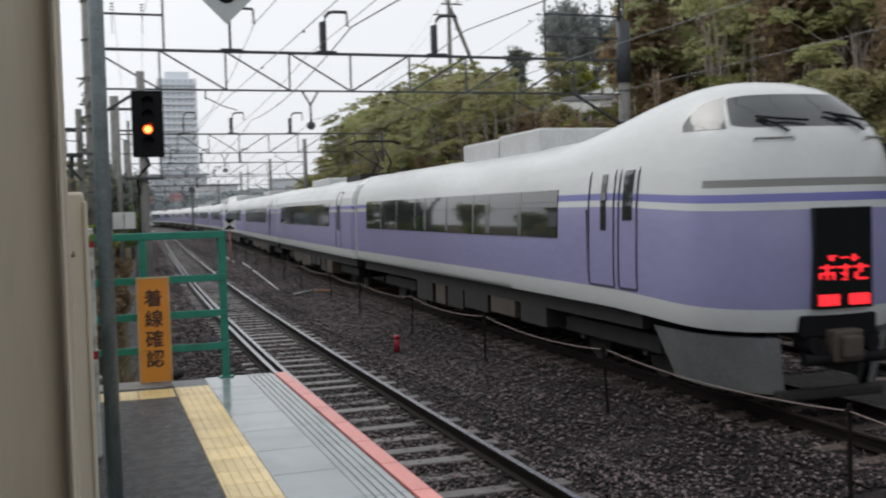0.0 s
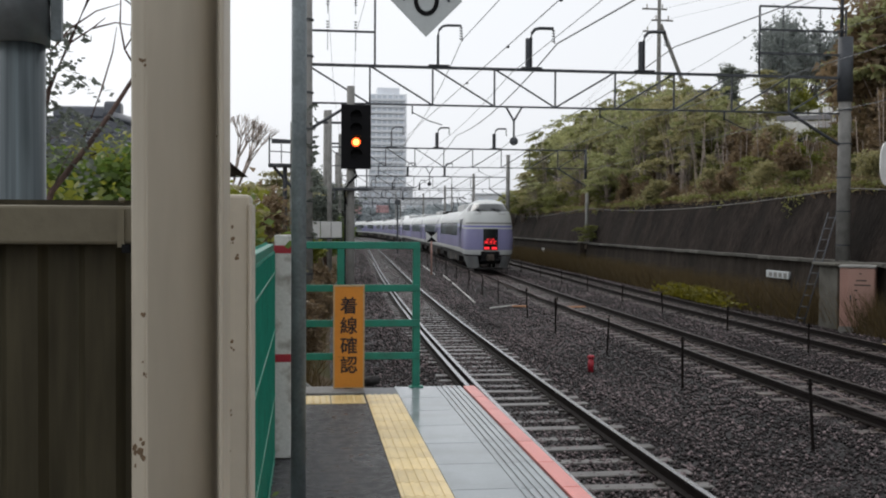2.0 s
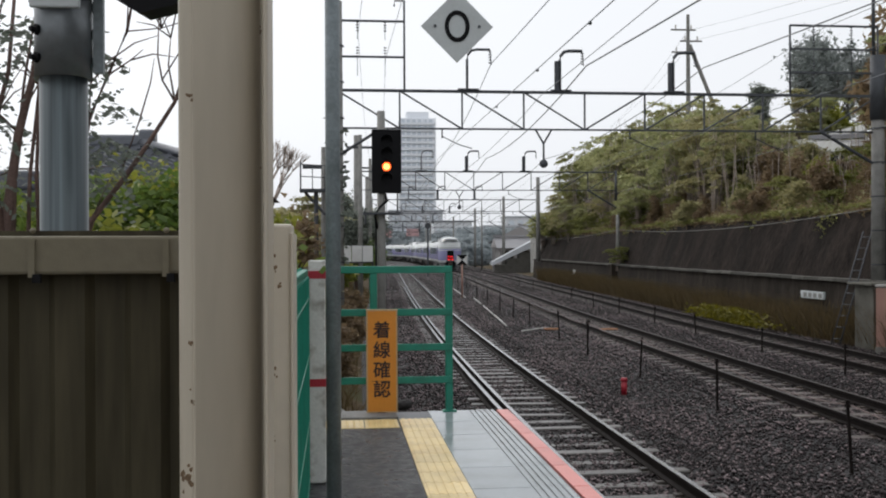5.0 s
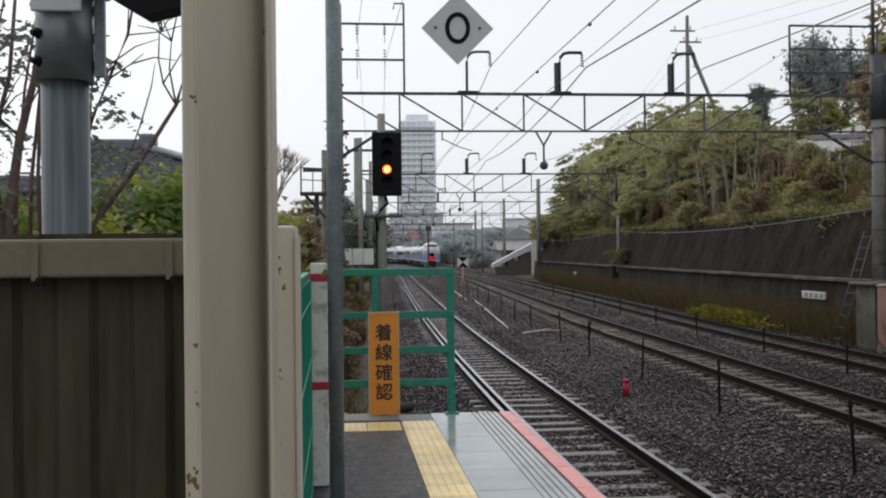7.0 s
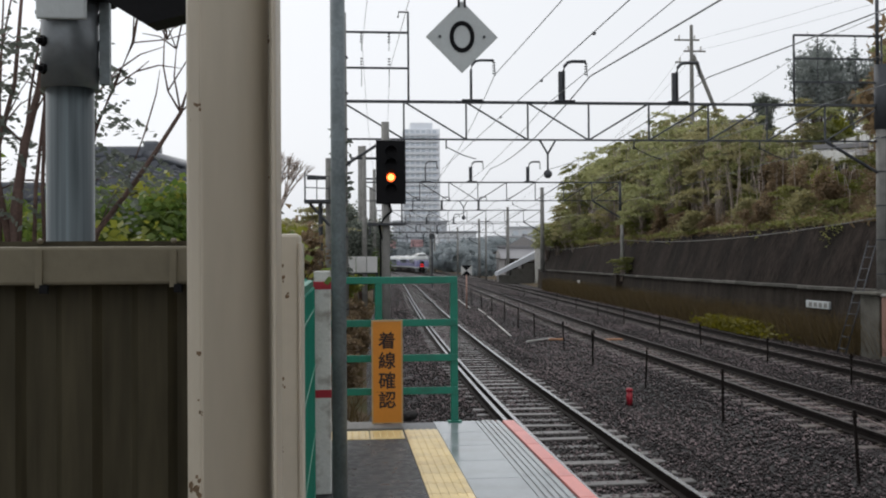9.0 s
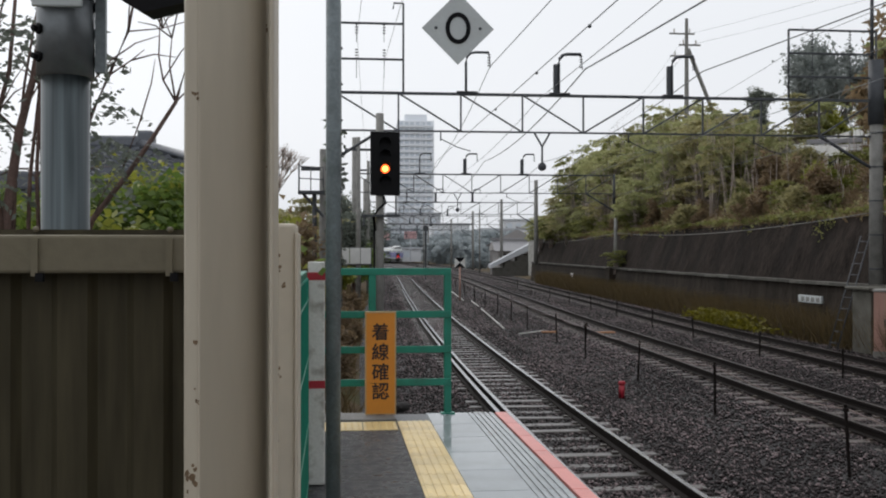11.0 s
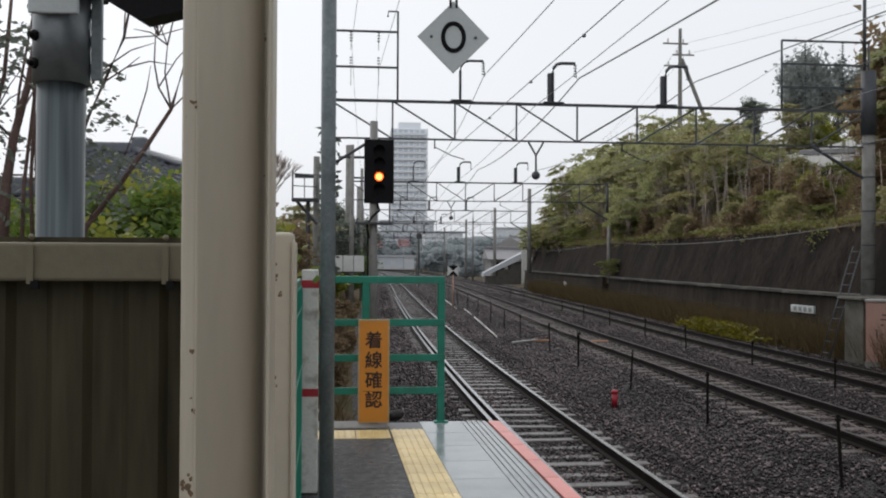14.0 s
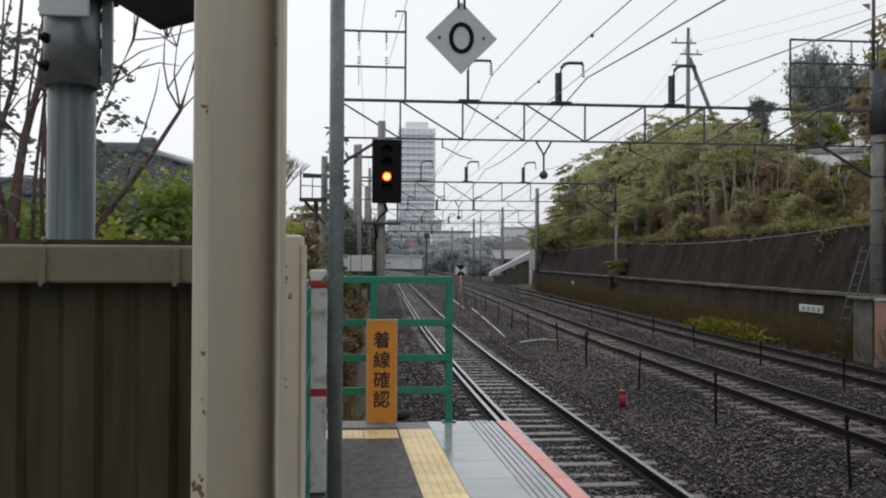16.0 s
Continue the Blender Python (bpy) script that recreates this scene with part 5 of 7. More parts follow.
def build_cabinet():
    blk = tagged(part("concrete_footing", boxes((14.15, 15.35, 25.6, 26.6, -1.35, 0.42), (14.0, 15.45, 25.45, 26.75, 0.42, 0.50), bevel=0.03), M_FOOTING, None), "stained concrete footing block of the portal post", "footing")
    c = empty("relay_cabinet", pose(13.98, 25.16, -1.22, 0, 0, -38), label="tall faded pink steel relay cabinet with a peaked top", category="cabinet")
    part("body", boxes((0, 0.86, 0, 0.55, 0.08, 1.62), bevel=0.012), M_PINK, c)
    part("door", boxes((0.20, 0.84, -0.018, 0.0, 0.14, 1.58), bevel=0.008), M_PINK, c)
    part("side_rib", boxes((0.03, 0.07, -0.012, 0.0, 0.12, 1.60)), M_PINK, c)
    part("side_rib", boxes((0.11, 0.14, -0.012, 0.0, 0.12, 1.60)), M_PINK, c)
    bm = boxes((-0.03, 0.89, -0.04, 0.58, 1.62, 1.70), bevel=0.03)
    part("roof", bm, M_CONC, c)
    part("plinth", boxes((-0.02, 0.88, -0.02, 0.57, -0.15, 0.08)), M_CONC, c)
    for x, z, w in ((0.48, 1.46, 0.06), (0.40, 1.28, 0.26), (0.36, 1.16, 0.4), (0.38, 0.78, 0.06), (0.62, 0.3, 0.12), (0.36, 1.02, 0.08)):
        part("label_plate", boxes((x, x + w, -0.023, -0.018, z, z + 0.035)), M_T_BOX, c)
    part("handle", boxes((0.26, 0.29, -0.05, -0.018, 0.75, 0.92), bevel=0.006), M_STEEL, c)
    r = empty("mirror_post", pose(14.56, 23.4, 0), label="thin steel post carrying the back of a white oval signal board", category="post")
    part("post", cyls(((0, 0, -1.35), (0, 0, 3.1), 0.06), n=12), M_POLE, r, smooth=True)
    ov = bmesh.new()
    n = 24
    ring = [(0.24 * (1 if math.cos(a) > 0 else -1) * abs(math.cos(a)) ** 0.7, 0.55 * (1 if math.sin(a) > 0 else -1) * abs(math.sin(a)) ** 0.8) for a in [2 * math.pi * k / n for k in range(n)]]
    a = [ov.verts.new((-0.30 + x, -0.02, 3.03 + z)) for x, z in ring]
    b = [ov.verts.new((-0.30 + x, 0.03, 3.03 + z)) for x, z in ring]
    ov.faces.new(a[::-1])
    ov.faces.new(b)
    for k in range(n):
        ov.faces.new((a[k], a[(k + 1) % n], b[(k + 1) % n], b[k]))
    head = part("oval_board", ov, M_WHITE, r)
    part("lamp_housing", boxes((-0.22, 0.0, -0.16, -0.02, 2.75, 3.35), bevel=0.02), M_SIGNGREY, head)
    tubes("bracket", [([(-0.3, -0.05, 2.62), (-0.3, -0.05, 3.3), (-0.18, -0.05, 3.42)], 0.02)], M_STEEL, head)
    part("step", boxes((-0.35, 0.5, -0.05, 0.05, 2.20, 2.24), (-0.05, 0.5, -0.02, 0.02, 3.14, 3.17), (0.46, 0.49, -0.02, 0.02, 2.24, 3.14)), M_STEEL, r)
    for z in (-0.6, 0.3, 1.2):
        part("clamp", boxes((-0.09, 0.35, -0.02, 0.02, z, z + 0.03)), M_STEEL, r)
    part("white_tag", boxes((-0.32, -0.26, -0.03, -0.02, 1.62, 2.0)), M_WHITE, r)
    part("white_tag", boxes((0.12, 0.18, -0.03, -0.02, -0.55, -0.2)), M_WHITE, r)
    lad = empty("ladder", label="dark steel ladder leaning on the retaining wall", category="ladder")
    tubes("stile", [([(13.85, 26.85, -1.25), (15.05, 27.3, 1.9)], 0.02)], M_STEEL, lad)
    tubes("stile", [([(13.78, 27.2, -1.25), (14.98, 27.65, 1.9)], 0.02)], M_STEEL, lad)
    for k in range(10):
        f = (k + 0.5) / 10
        tubes("rung", [([(13.85 + 1.2 * f, 26.85 + 0.45 * f, -1.25 + 3.15 * f), (13.78 + 1.2 * f, 27.2 + 0.45 * f, -1.25 + 3.15 * f)], 0.016)], M_STEEL, lad)


def build_wall_fittings():
    p = empty("wall_plate", pose(WALL(31) - 0.01, 31.0, -0.06, 0, 0, 0), label="white plate with dark bars on the retaining wall", category="sign")
    part("plate", boxes((0.0, 0.10, -0.78, 0.78, -0.11, 0.12), bevel=0.01), M_SIGNGREY, p)
    for k in range(4):
        part("lettering_bar", boxes((-0.006, 0.0, -0.68 + k * 0.34, -0.46 + k * 0.34, -0.07, 0.07)), M_T_GREY, p)
    q = empty("wall_plate", pose(WALL(74) + 0.02, 74.0, -0.28), label="small pale number plate on the retaining wall", category="sign")
    part("plate", boxes((0.0, 0.06, -0.35, 0.35, -0.16, 0.16)), M_WHITE, q)
    pole = empty("ledge_pole", pose(WALL(60) + 0.25, 60, 0.5), label="slim concrete cable pole on the wall ledge", category="pole")
    part("shaft", cyls(((0, 0, 0), (0, 0, 3.0), 0.13, 0.10), n=12), M_POLE, pole, smooth=True)
    part("footing", boxes((-0.5, 0.3, -0.35, 0.35, -1.9, 0.02), bevel=0.03), M_WALL, pole)
    pts = sag((WALL(27) + 0.2, 27, 2.57), (WALL(60) + 0.25, 60, 2.6), 0.35, 16) + sag((WALL(60) + 0.25, 60, 2.6), (WALL(100) + 0.2, 100, 2.6), 0.35, 16)[1:]
    tagged(tubes("slung_cable", [(pts, 0.013)], M_POLE, None, n=6), "grey cable slung along the dark slope", "cable")
    pts = sag((WALL(2) + 0.2, 2, 2.75), (WALL(27) + 0.2, 27, 2.57), 0.4, 12)
    tagged(tubes("slung_cable", [(pts, 0.013)], M_POLE, None, n=6), "grey cable slung along the dark slope", "cable")


def build_stakes():
    ys = (3.0, 7.4, 11.97, 16.8, 21.55, 26.5, 30.94, 36.55, 41.0, 46.0, 51.0, 57.0, 64.0, 71.0, 78.0)
    first = None
    tips = []
    for i, y in enumerate(ys):
        x = TRACK_A(y) + 3.12 + 0.04 * math.sin(i * 2.3)
        if first is None:
            first = empty("fence_stake", pose(x, y, -1.45), label="rusty thin steel stake standing in the ballast", category="stake", group="stakes between the tracks")
            part("stake", boxes((-0.018, 0.018, -0.018, 0.018, 0, 0.99), bevel=0.004), M_RAIL, first)
            part("hook", boxes((-0.03, 0.03, -0.028, 0.028, 0.90, 0.94)), M_RAIL, first)
        else:
            copy_thing(first, pose(x, y, -1.45 + random.uniform(-0.03, 0.03), random.uniform(-3, 3), random.uniform(-3, 3), random.uniform(-20, 20)))
        tips.append(Vector((x, y, -0.52)))
    copy_thing(first, pose(TRACK_A(28.3) + 3.45, 28.3, -1.55, 2, 3, 10))
    pts = []
    for a, b in zip(tips, tips[1:]):
        seg = sag(a, b, 0.10, 8)
        pts += seg if not pts else seg[1:]
    tagged(tubes("slack_rope", [(pts, 0.009)], M_TWIG, None, n=5), "slack grey rope between the rusty stakes", "rope")
    for y in (16.5, 20.9, 25.6, 31.0, 35.9, 41.5, 47.0, 53, 60, 68, 76):
        o = copy_thing(first, pose(TRACK_B(y) + 2.4, y, -1.62, random.uniform(-3, 3), random.uniform(-3, 3), 0))
        o["group"] = "stakes beside the wall track"
    h = empty("red_stub_post", pose(5.62, 19.44, -1.42), label="short red capped marker post in the ballast", category="marker post")
    part("shaft", cyls(((0, 0, 0), (0, 0, 0.27), 0.058), n=16), M_REDP, h, smooth=True)
    part("cap", cyls(((0, 0, 0.27), (0, 0, 0.33), 0.075, 0.06), n=16), M_REDP, h, smooth=True)
    # white trough covers lying on the ballast
    for ya, xa, yb, xb in ((36.9, 6.2, 43.0, 6.7), (43.3, 6.72, 50.0, 7.25), (52.0, 7.42, 58.0, 7.85), (59.0, 7.5, 72.0, 8.3)):
        t = tagged(tubes("cable_pipe", [([(xa, ya, -1.36), ((xa + xb) / 2, (ya + yb) / 2, -1.355), (xb, yb, -1.36)], 0.030)], M_WHITE_OLD, None, n=8), "white plastic cable pipe lying on the ballast", "pipe", group="white cable pipes")
    tagged(tubes("cable_pipe", [([(6.25, 34.0, -1.33), (7.6, 35.6, -1.33)], 0.028)], M_WHITE_OLD, None, n=8), "white plastic cable pipe lying across the ballast", "pipe", group="white cable pipes")
    for x, y, l in ((13.2, 21.7, 0.5), (8.35, 33.2, 1.0), (6.95, 33.6, 0.5)):
        tagged(part("board_scrap", boxes((x, x + l, y, y + 0.14, -1.27, -1.215), bevel=0.01), mat("orange_board", (0.40, 0.19, 0.09), 0.6) if y > 25 else M_YELLOW, None), "short coloured board lying beside the rails", "board", group="boards beside the rails")
    x = empty("cross_mark_sign", pose(7.42, 60, -1.42), label="black and white crossed square sign on a pale post", category="sign")
    part("post", cyls(((0, 0, 0), (0, 0, 2.0), 0.05), n=10), M_PINK, x, smooth=True)
    V = [(-0.32, 0, 1.94), (0.32, 0, 1.94), (0.32, 0, 2.54), (-0.32, 0, 2.54), (0, 0, 2.24)]
    for name, tri, m in (("white_wedge", (0, 4, 3), M_WHITE), ("white_wedge", (1, 2, 4), M_WHITE), ("black_wedge", (0, 1, 4), M_BLACK), ("black_wedge", (2, 3, 4), M_BLACK)):
        p = [V[k] for k in tri]
        vv = [(a, -0.03, c) for a, b, c in p] + [(a, 0.0, c) for a, b, c in p]
        attach(new(name, mesh_data(name, vv, [(0, 1, 2), (5, 4, 3), (0, 3, 4, 1), (1, 4, 5, 2), (2, 5, 3, 0)], [m])), x)
    sp = empty("round_sign_post", pose(9.4, 105, -1.4), label="dark round sign on a slim post far down the line", category="sign")
    part("post", cyls(((0, 0, 0), (0, 0, 5.0), 0.09), n=8), M_STEEL, sp)
    part("disc", cyls(((0, -0.05, 5.3), (0, 0.05, 5.3), 0.30), n=20), M_STEEL, sp)


build_signal()
build_white_boards()
build_cabinet()
build_wall_fittings()
build_stakes()


# ---------------------------------------------------------------- plants
def leaf_quads(centres, size, rng, flat=0.4, aspect=1.8, corners=4):
    """Small folded leaves at random turns round the centres: vertices and faces."""
    n = len(centres)
    a = rng.normal(size=(n, 3))
    a[:, 2] *= flat
    a /= np.linalg.norm(a, axis=1)[:, None] + 1e-9
    b = np.cross(a, rng.normal(size=(n, 3)))
    b /= np.linalg.norm(b, axis=1)[:, None] + 1e-9
    s = size * rng.uniform(0.6, 1.35, size=(n, 1))
    if corners == 3:
        v = np.stack([centres - b * s * 0.55, centres + b * s * 0.55, centres + a * s * aspect], axis=1).reshape(-1, 3)
        return v, np.arange(3 * n).reshape(n, 3)
    v = np.stack([centres - a * s * 0.5 * aspect, centres + b * s * 0.5, centres + a * s * 0.5 * aspect, centres - b * s * 0.5], axis=1).reshape(-1, 3)
    f = np.arange(4 * n).reshape(n, 4)
    return v, f


def quick_mesh(name, v, f, material):
    me = bpy.data.meshes.new(name)
    k = f.shape[1]
    me.vertices.add(len(v))
    me.vertices.foreach_set("co", np.asarray(v, dtype=np.float32).ravel())
    me.loops.add(f.size)
    me.loops.foreach_set("vertex_index", f.astype(np.int32).ravel())
    me.polygons.add(len(f))
    me.polygons.foreach_set("loop_start", np.arange(0, f.size, k, dtype=np.int32))
    me.materials.append(material)
    me.update(calc_edges=True)
    return me


def clump_points(n, rng, rx, rz, blobs=9, hollow=0.45):
    """Leaf places gathered in uneven clumps within a rough crown."""
    c = rng.normal(size=(blobs, 3))
    c /= np.linalg.norm(c, axis=1)[:, None]
    c *= rng.uniform(0.35, 0.95, size=(blobs, 1))
    r = rng.uniform(0.16, 0.52, size=blobs)
    pick = rng.integers(0, blobs, n)
    p = rng.normal(size=(n, 3))
    p /= np.linalg.norm(p, axis=1)[:, None]
    p *= (rng.uniform(hollow, 1.0, size=(n, 1)))
    p = c[pick] + p * r[pick][:, None]
    loose = rng.random(n) < 0.22
    p[loose] *= rng.uniform(0.75, 1.35, size=(int(loose.sum()), 1))
    p += rng.normal(size=p.shape) * 0.05
    return p * np.array([rx, rx, rz]), c * np.array([rx, rx, rz])


def plant_proto(name, rng, rx, rz, trunk_h, leaves, size, material, bark, blobs=9, trunk_r=0.06, corners=4):
    """Meshes of a plant: stems and a crown of many leaves."""
    pts, cores = clump_points(leaves, rng, rx, rz, blobs)
    pts[:, 2] += trunk_h + rz * 0.8
    v, f = leaf_quads(pts, size, rng, corners=corners)
    crown = quick_mesh("crown", v, f, material)
    V, F = [], []
    base = Vector((0, 0, -0.25))
    for c in cores:
        end = Vector((c[0], c[1], c[2] + trunk_h + rz * 0.8))
        mid = Vector((c[0] * 0.25, c[1] * 0.25, trunk_h * 0.8 + 0.15 * rz))
        vv, ff = tube_arrays([base + Vector((c[0], c[1], 0)) * 0.05, mid, end], [trunk_r, trunk_r * 0.65, trunk_r * 0.25], 5)
        o = len(V)
        V += vv
        F += [tuple(i + o for i in q) for q in ff]
    return crown, mesh_data("trunk", V, F, [bark], smooth=True)


def plant(name, meshes, m, label, category, group=""):
    e = empty(name, m, label=label, category=category, group=group)
    tagged(attach(new("trunk", meshes[1]), e), kind="stuff")
    attach(new("crown", meshes[0]), e)
    return e


def frond_proto(rng, rx, rz, trunk_h, discs, per, leaflets, size, material, bark, trunk_r=0.03):
    """A thin-stemmed tree whose feathered fronds spread in loose flat layers."""
    P, V, F = [], [], []
    for k in range(discs):
        a, q = rng.uniform(0, 6.28), rng.random() ** 0.6
        h = trunk_h + rz * 1.7 * rng.random()
        c = np.array([rx * q * math.cos(a), rx * q * math.sin(a), h])
        for j in range(per):
            b = rng.uniform(0, 6.28)
            ln = rng.uniform(0.35, 0.75)
            d = np.array([math.cos(b), math.sin(b), rng.uniform(-0.1, 0.35)])
            side = np.array([-math.sin(b), math.cos(b), 0.0])
            for i in range(leaflets):
                f = (i + 0.5) / leaflets
                w = 0.13 * math.sin(math.pi * min(1, f + 0.15)) * (1 if i % 2 else -1)
                P.append(c + d * ln * f + side * w + np.array([0, 0, -0.28 * ln * f * f]) + rng.normal(size=3) * 0.02)
        base = Vector((rng.normal() * 0.12, rng.normal() * 0.12, -0.3))
        end = Vector(c)
        mid = base.lerp(end, 0.6) + Vector((-c[0] * 0.3, -c[1] * 0.3, 0.1 * rz))
        vv, ff = tube_arrays([base, mid, end], [trunk_r, trunk_r * 0.6, trunk_r * 0.2], 4)
        o = len(V)
        V += vv
        F += [tuple(i + o for i in g) for g in ff]
    v, f = leaf_quads(np.array(P), size, rng, flat=0.25, aspect=1.6, corners=3)
    return quick_mesh("crown", v, f, material), mesh_data("trunk", V, F, [bark], smooth=True)


def skyline_proto(rng, height, material, stems=5, fronds=30, crown_from=0.45, spread=1.0):
    """A thin half-bare sapling: forking pale stems, twigs, and layered feathered leaves over its upper part."""
    P, V, F = [], [], []

    def limb(pts, radii):
        vv, ff = tube_arrays(pts, radii, 4)
        o = len(V)
        V.extend(vv)
        F.extend(tuple(i + o for i in g) for g in ff)

    tips = []
    for k in range(stems):
        a = rng.uniform(0, 6.28)
        r = spread * rng.uniform(0.1, 0.55)
        top = Vector((r * math.cos(a), r * math.sin(a), height * rng.uniform(0.72, 1.0)))
        foot = Vector((rng.normal() * 0.1, rng.normal() * 0.1, -0.3))
        bend = foot.lerp(top, 0.5) + Vector((rng.normal() * 0.08, rng.normal() * 0.08, 0))
        limb([foot, bend, top], [0.032, 0.022, 0.008])
        for j in range(fronds // stems):
            f = crown_from + (1 - crown_from) * rng.random() ** 0.7
            p = bend.lerp(top, max(0, (f - 0.5) * 2)) if f > 0.5 else foot.lerp(bend, f * 2)
            b = rng.uniform(0, 6.28)
            ln = spread * rng.uniform(0.35, 0.8) * (1.25 - 0.5 * f)
            q = p + Vector((math.cos(b) * ln, math.sin(b) * ln, ln * rng.uniform(0.05, 0.5)))
            limb([p, p.lerp(q, 0.6) + Vector((0, 0, 0.04)), q], [0.010, 0.007, 0.003])
            tips.append((q, b))
    for q, b in tips:
        for j in range(4):
            w = b + rng.uniform(-1.2, 1.2)
            ln = rng.uniform(0.3, 0.62)
            d = np.array([math.cos(w), math.sin(w), rng.uniform(-0.15, 0.25)])
            side = np.array([-math.sin(w), math.cos(w), 0.0])
            for i in range(14):
                f = (i + 0.5) / 14
                P.append(np.array(q) + d * ln * (f - 0.25) + side * 0.11 * math.sin(math.pi * min(1, f + 0.15)) * (1 if i % 2 else -1) + np.array([0, 0, -0.3 * ln * f * f]) + rng.normal(size=3) * 0.018)
    v, f = leaf_quads(np.array(P), 0.075, rng, flat=0.22, aspect=1.7, corners=3)
    return quick_mesh("crown", v, f, material), mesh_data("trunk", V, F, [M_STEMS], smooth=True)


def core_mass(meshes, rx, rz, lift, material, seed):
    """Fill the heart of a far crown with a few lumpy leaf masses that close its dark gaps."""
    rnd = random.Random(seed)
    bm = bmesh.new()
    bm.from_mesh(meshes[0])
    for k in range(7):
        a, r = rnd.uniform(0, 6.28), rnd.uniform(0.1, 0.62)
        ball(bm, (rx * r * math.cos(a), rx * r * math.sin(a), lift + rz * rnd.uniform(-0.55, 0.5)), rnd.uniform(0.2, 0.36) * rx, 1, 1, rz / rx, 3)
    for v in bm.verts:
        v.co += 0.12 * rx * noise.noise_vector(v.co * 2.2 / rx) + 0.05 * rx * noise.noise_vector(v.co * 7.0 / rx)
    bm.to_mesh(meshes[0])
    bm.free()


RNG = np.random.default_rng(7)
PROTOS = {}
for key, material, rx, rz, th, n, size, blobs in (
        ("olive", L_OLIVE, 1.25, 1.0, 0.7, 3600, 0.105, 16), ("olive2", L_OLIVE, 1.0, 1.4, 1.2, 3300, 0.10, 18), ("yellow", L_YELLOWGREEN, 1.2, 0.9, 0.5, 3600, 0.10, 15),
        ("brown", L_BROWN, 1.1, 0.9, 0.4, 3000, 0.095, 15), ("brown2", L_BROWN, 0.9, 1.2, 0.8, 2400, 0.095, 16), ("green", L_GREEN, 1.2, 1.0, 0.7, 3600, 0.10, 15), ("dark", L_DARK, 1.3, 1.5, 1.2, 4200, 0.115, 18),
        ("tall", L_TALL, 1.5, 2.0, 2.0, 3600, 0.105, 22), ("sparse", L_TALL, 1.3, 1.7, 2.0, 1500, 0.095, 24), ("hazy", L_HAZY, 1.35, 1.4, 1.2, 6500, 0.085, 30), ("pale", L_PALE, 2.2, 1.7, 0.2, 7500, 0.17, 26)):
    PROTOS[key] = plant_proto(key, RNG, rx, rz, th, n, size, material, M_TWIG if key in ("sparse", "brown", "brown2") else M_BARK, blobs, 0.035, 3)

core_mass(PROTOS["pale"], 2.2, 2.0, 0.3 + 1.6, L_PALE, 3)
SKY = np.random.default_rng(23)
for k in range(4):
    PROTOS["skyline%d" % k] = skyline_proto(SKY, 3.4 + 0.3 * k, (L_TALL, L_OLIVE, L_TALL, L_HILL)[k], 4 + k % 3, (26, 34, 20, 30)[k], (0.4, 0.35, 0.55, 0.3)[k], (1.0, 1.15, 0.9, 1.2)[k])
PROTOS["frond"] = frond_proto(RNG, 1.1, 1.1, 0.9, 26, 7, 16, 0.085, L_TALL, M_STEMS)
PROTOS["frond2"] = frond_proto(RNG, 0.9, 1.4, 1.0, 24, 6, 16, 0.085, L_OLIVE, M_STEMS)
PROTOS["frond3"] = frond_proto(RNG, 1.2, 0.9, 0.5, 26, 7, 16, 0.09, L_HILL, M_STEMS)
PROTOS["airy"] = frond_proto(RNG, 1.1, 1.5, 1.2, 17, 5, 14, 0.085, L_TALL, M_STEMS)


def hill_z(off):
    return float(np.interp(off, [1.25, 2.2, 4, 7, 11, 15, 20, 40], [2.35, 2.75, 3.5, 4.7, 6.2, 7.2, 7.9, 8.3]))


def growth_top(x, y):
    """Height of the growth, fitted to the camera's view by x / y: low at the ends and below the guard rail, high in the
    middle.
    """
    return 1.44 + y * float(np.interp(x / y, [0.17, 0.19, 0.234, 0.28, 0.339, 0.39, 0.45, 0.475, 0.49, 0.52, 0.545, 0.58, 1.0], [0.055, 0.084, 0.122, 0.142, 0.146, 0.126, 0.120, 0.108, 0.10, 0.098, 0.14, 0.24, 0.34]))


HEIGHTS = {"olive": 2.4, "yellow": 2.1, "brown": 1.9, "brown2": 2.6, "green": 2.4, "frond": 2.55, "frond2": 3.1, "frond3": 1.9, "airy": 3.6}


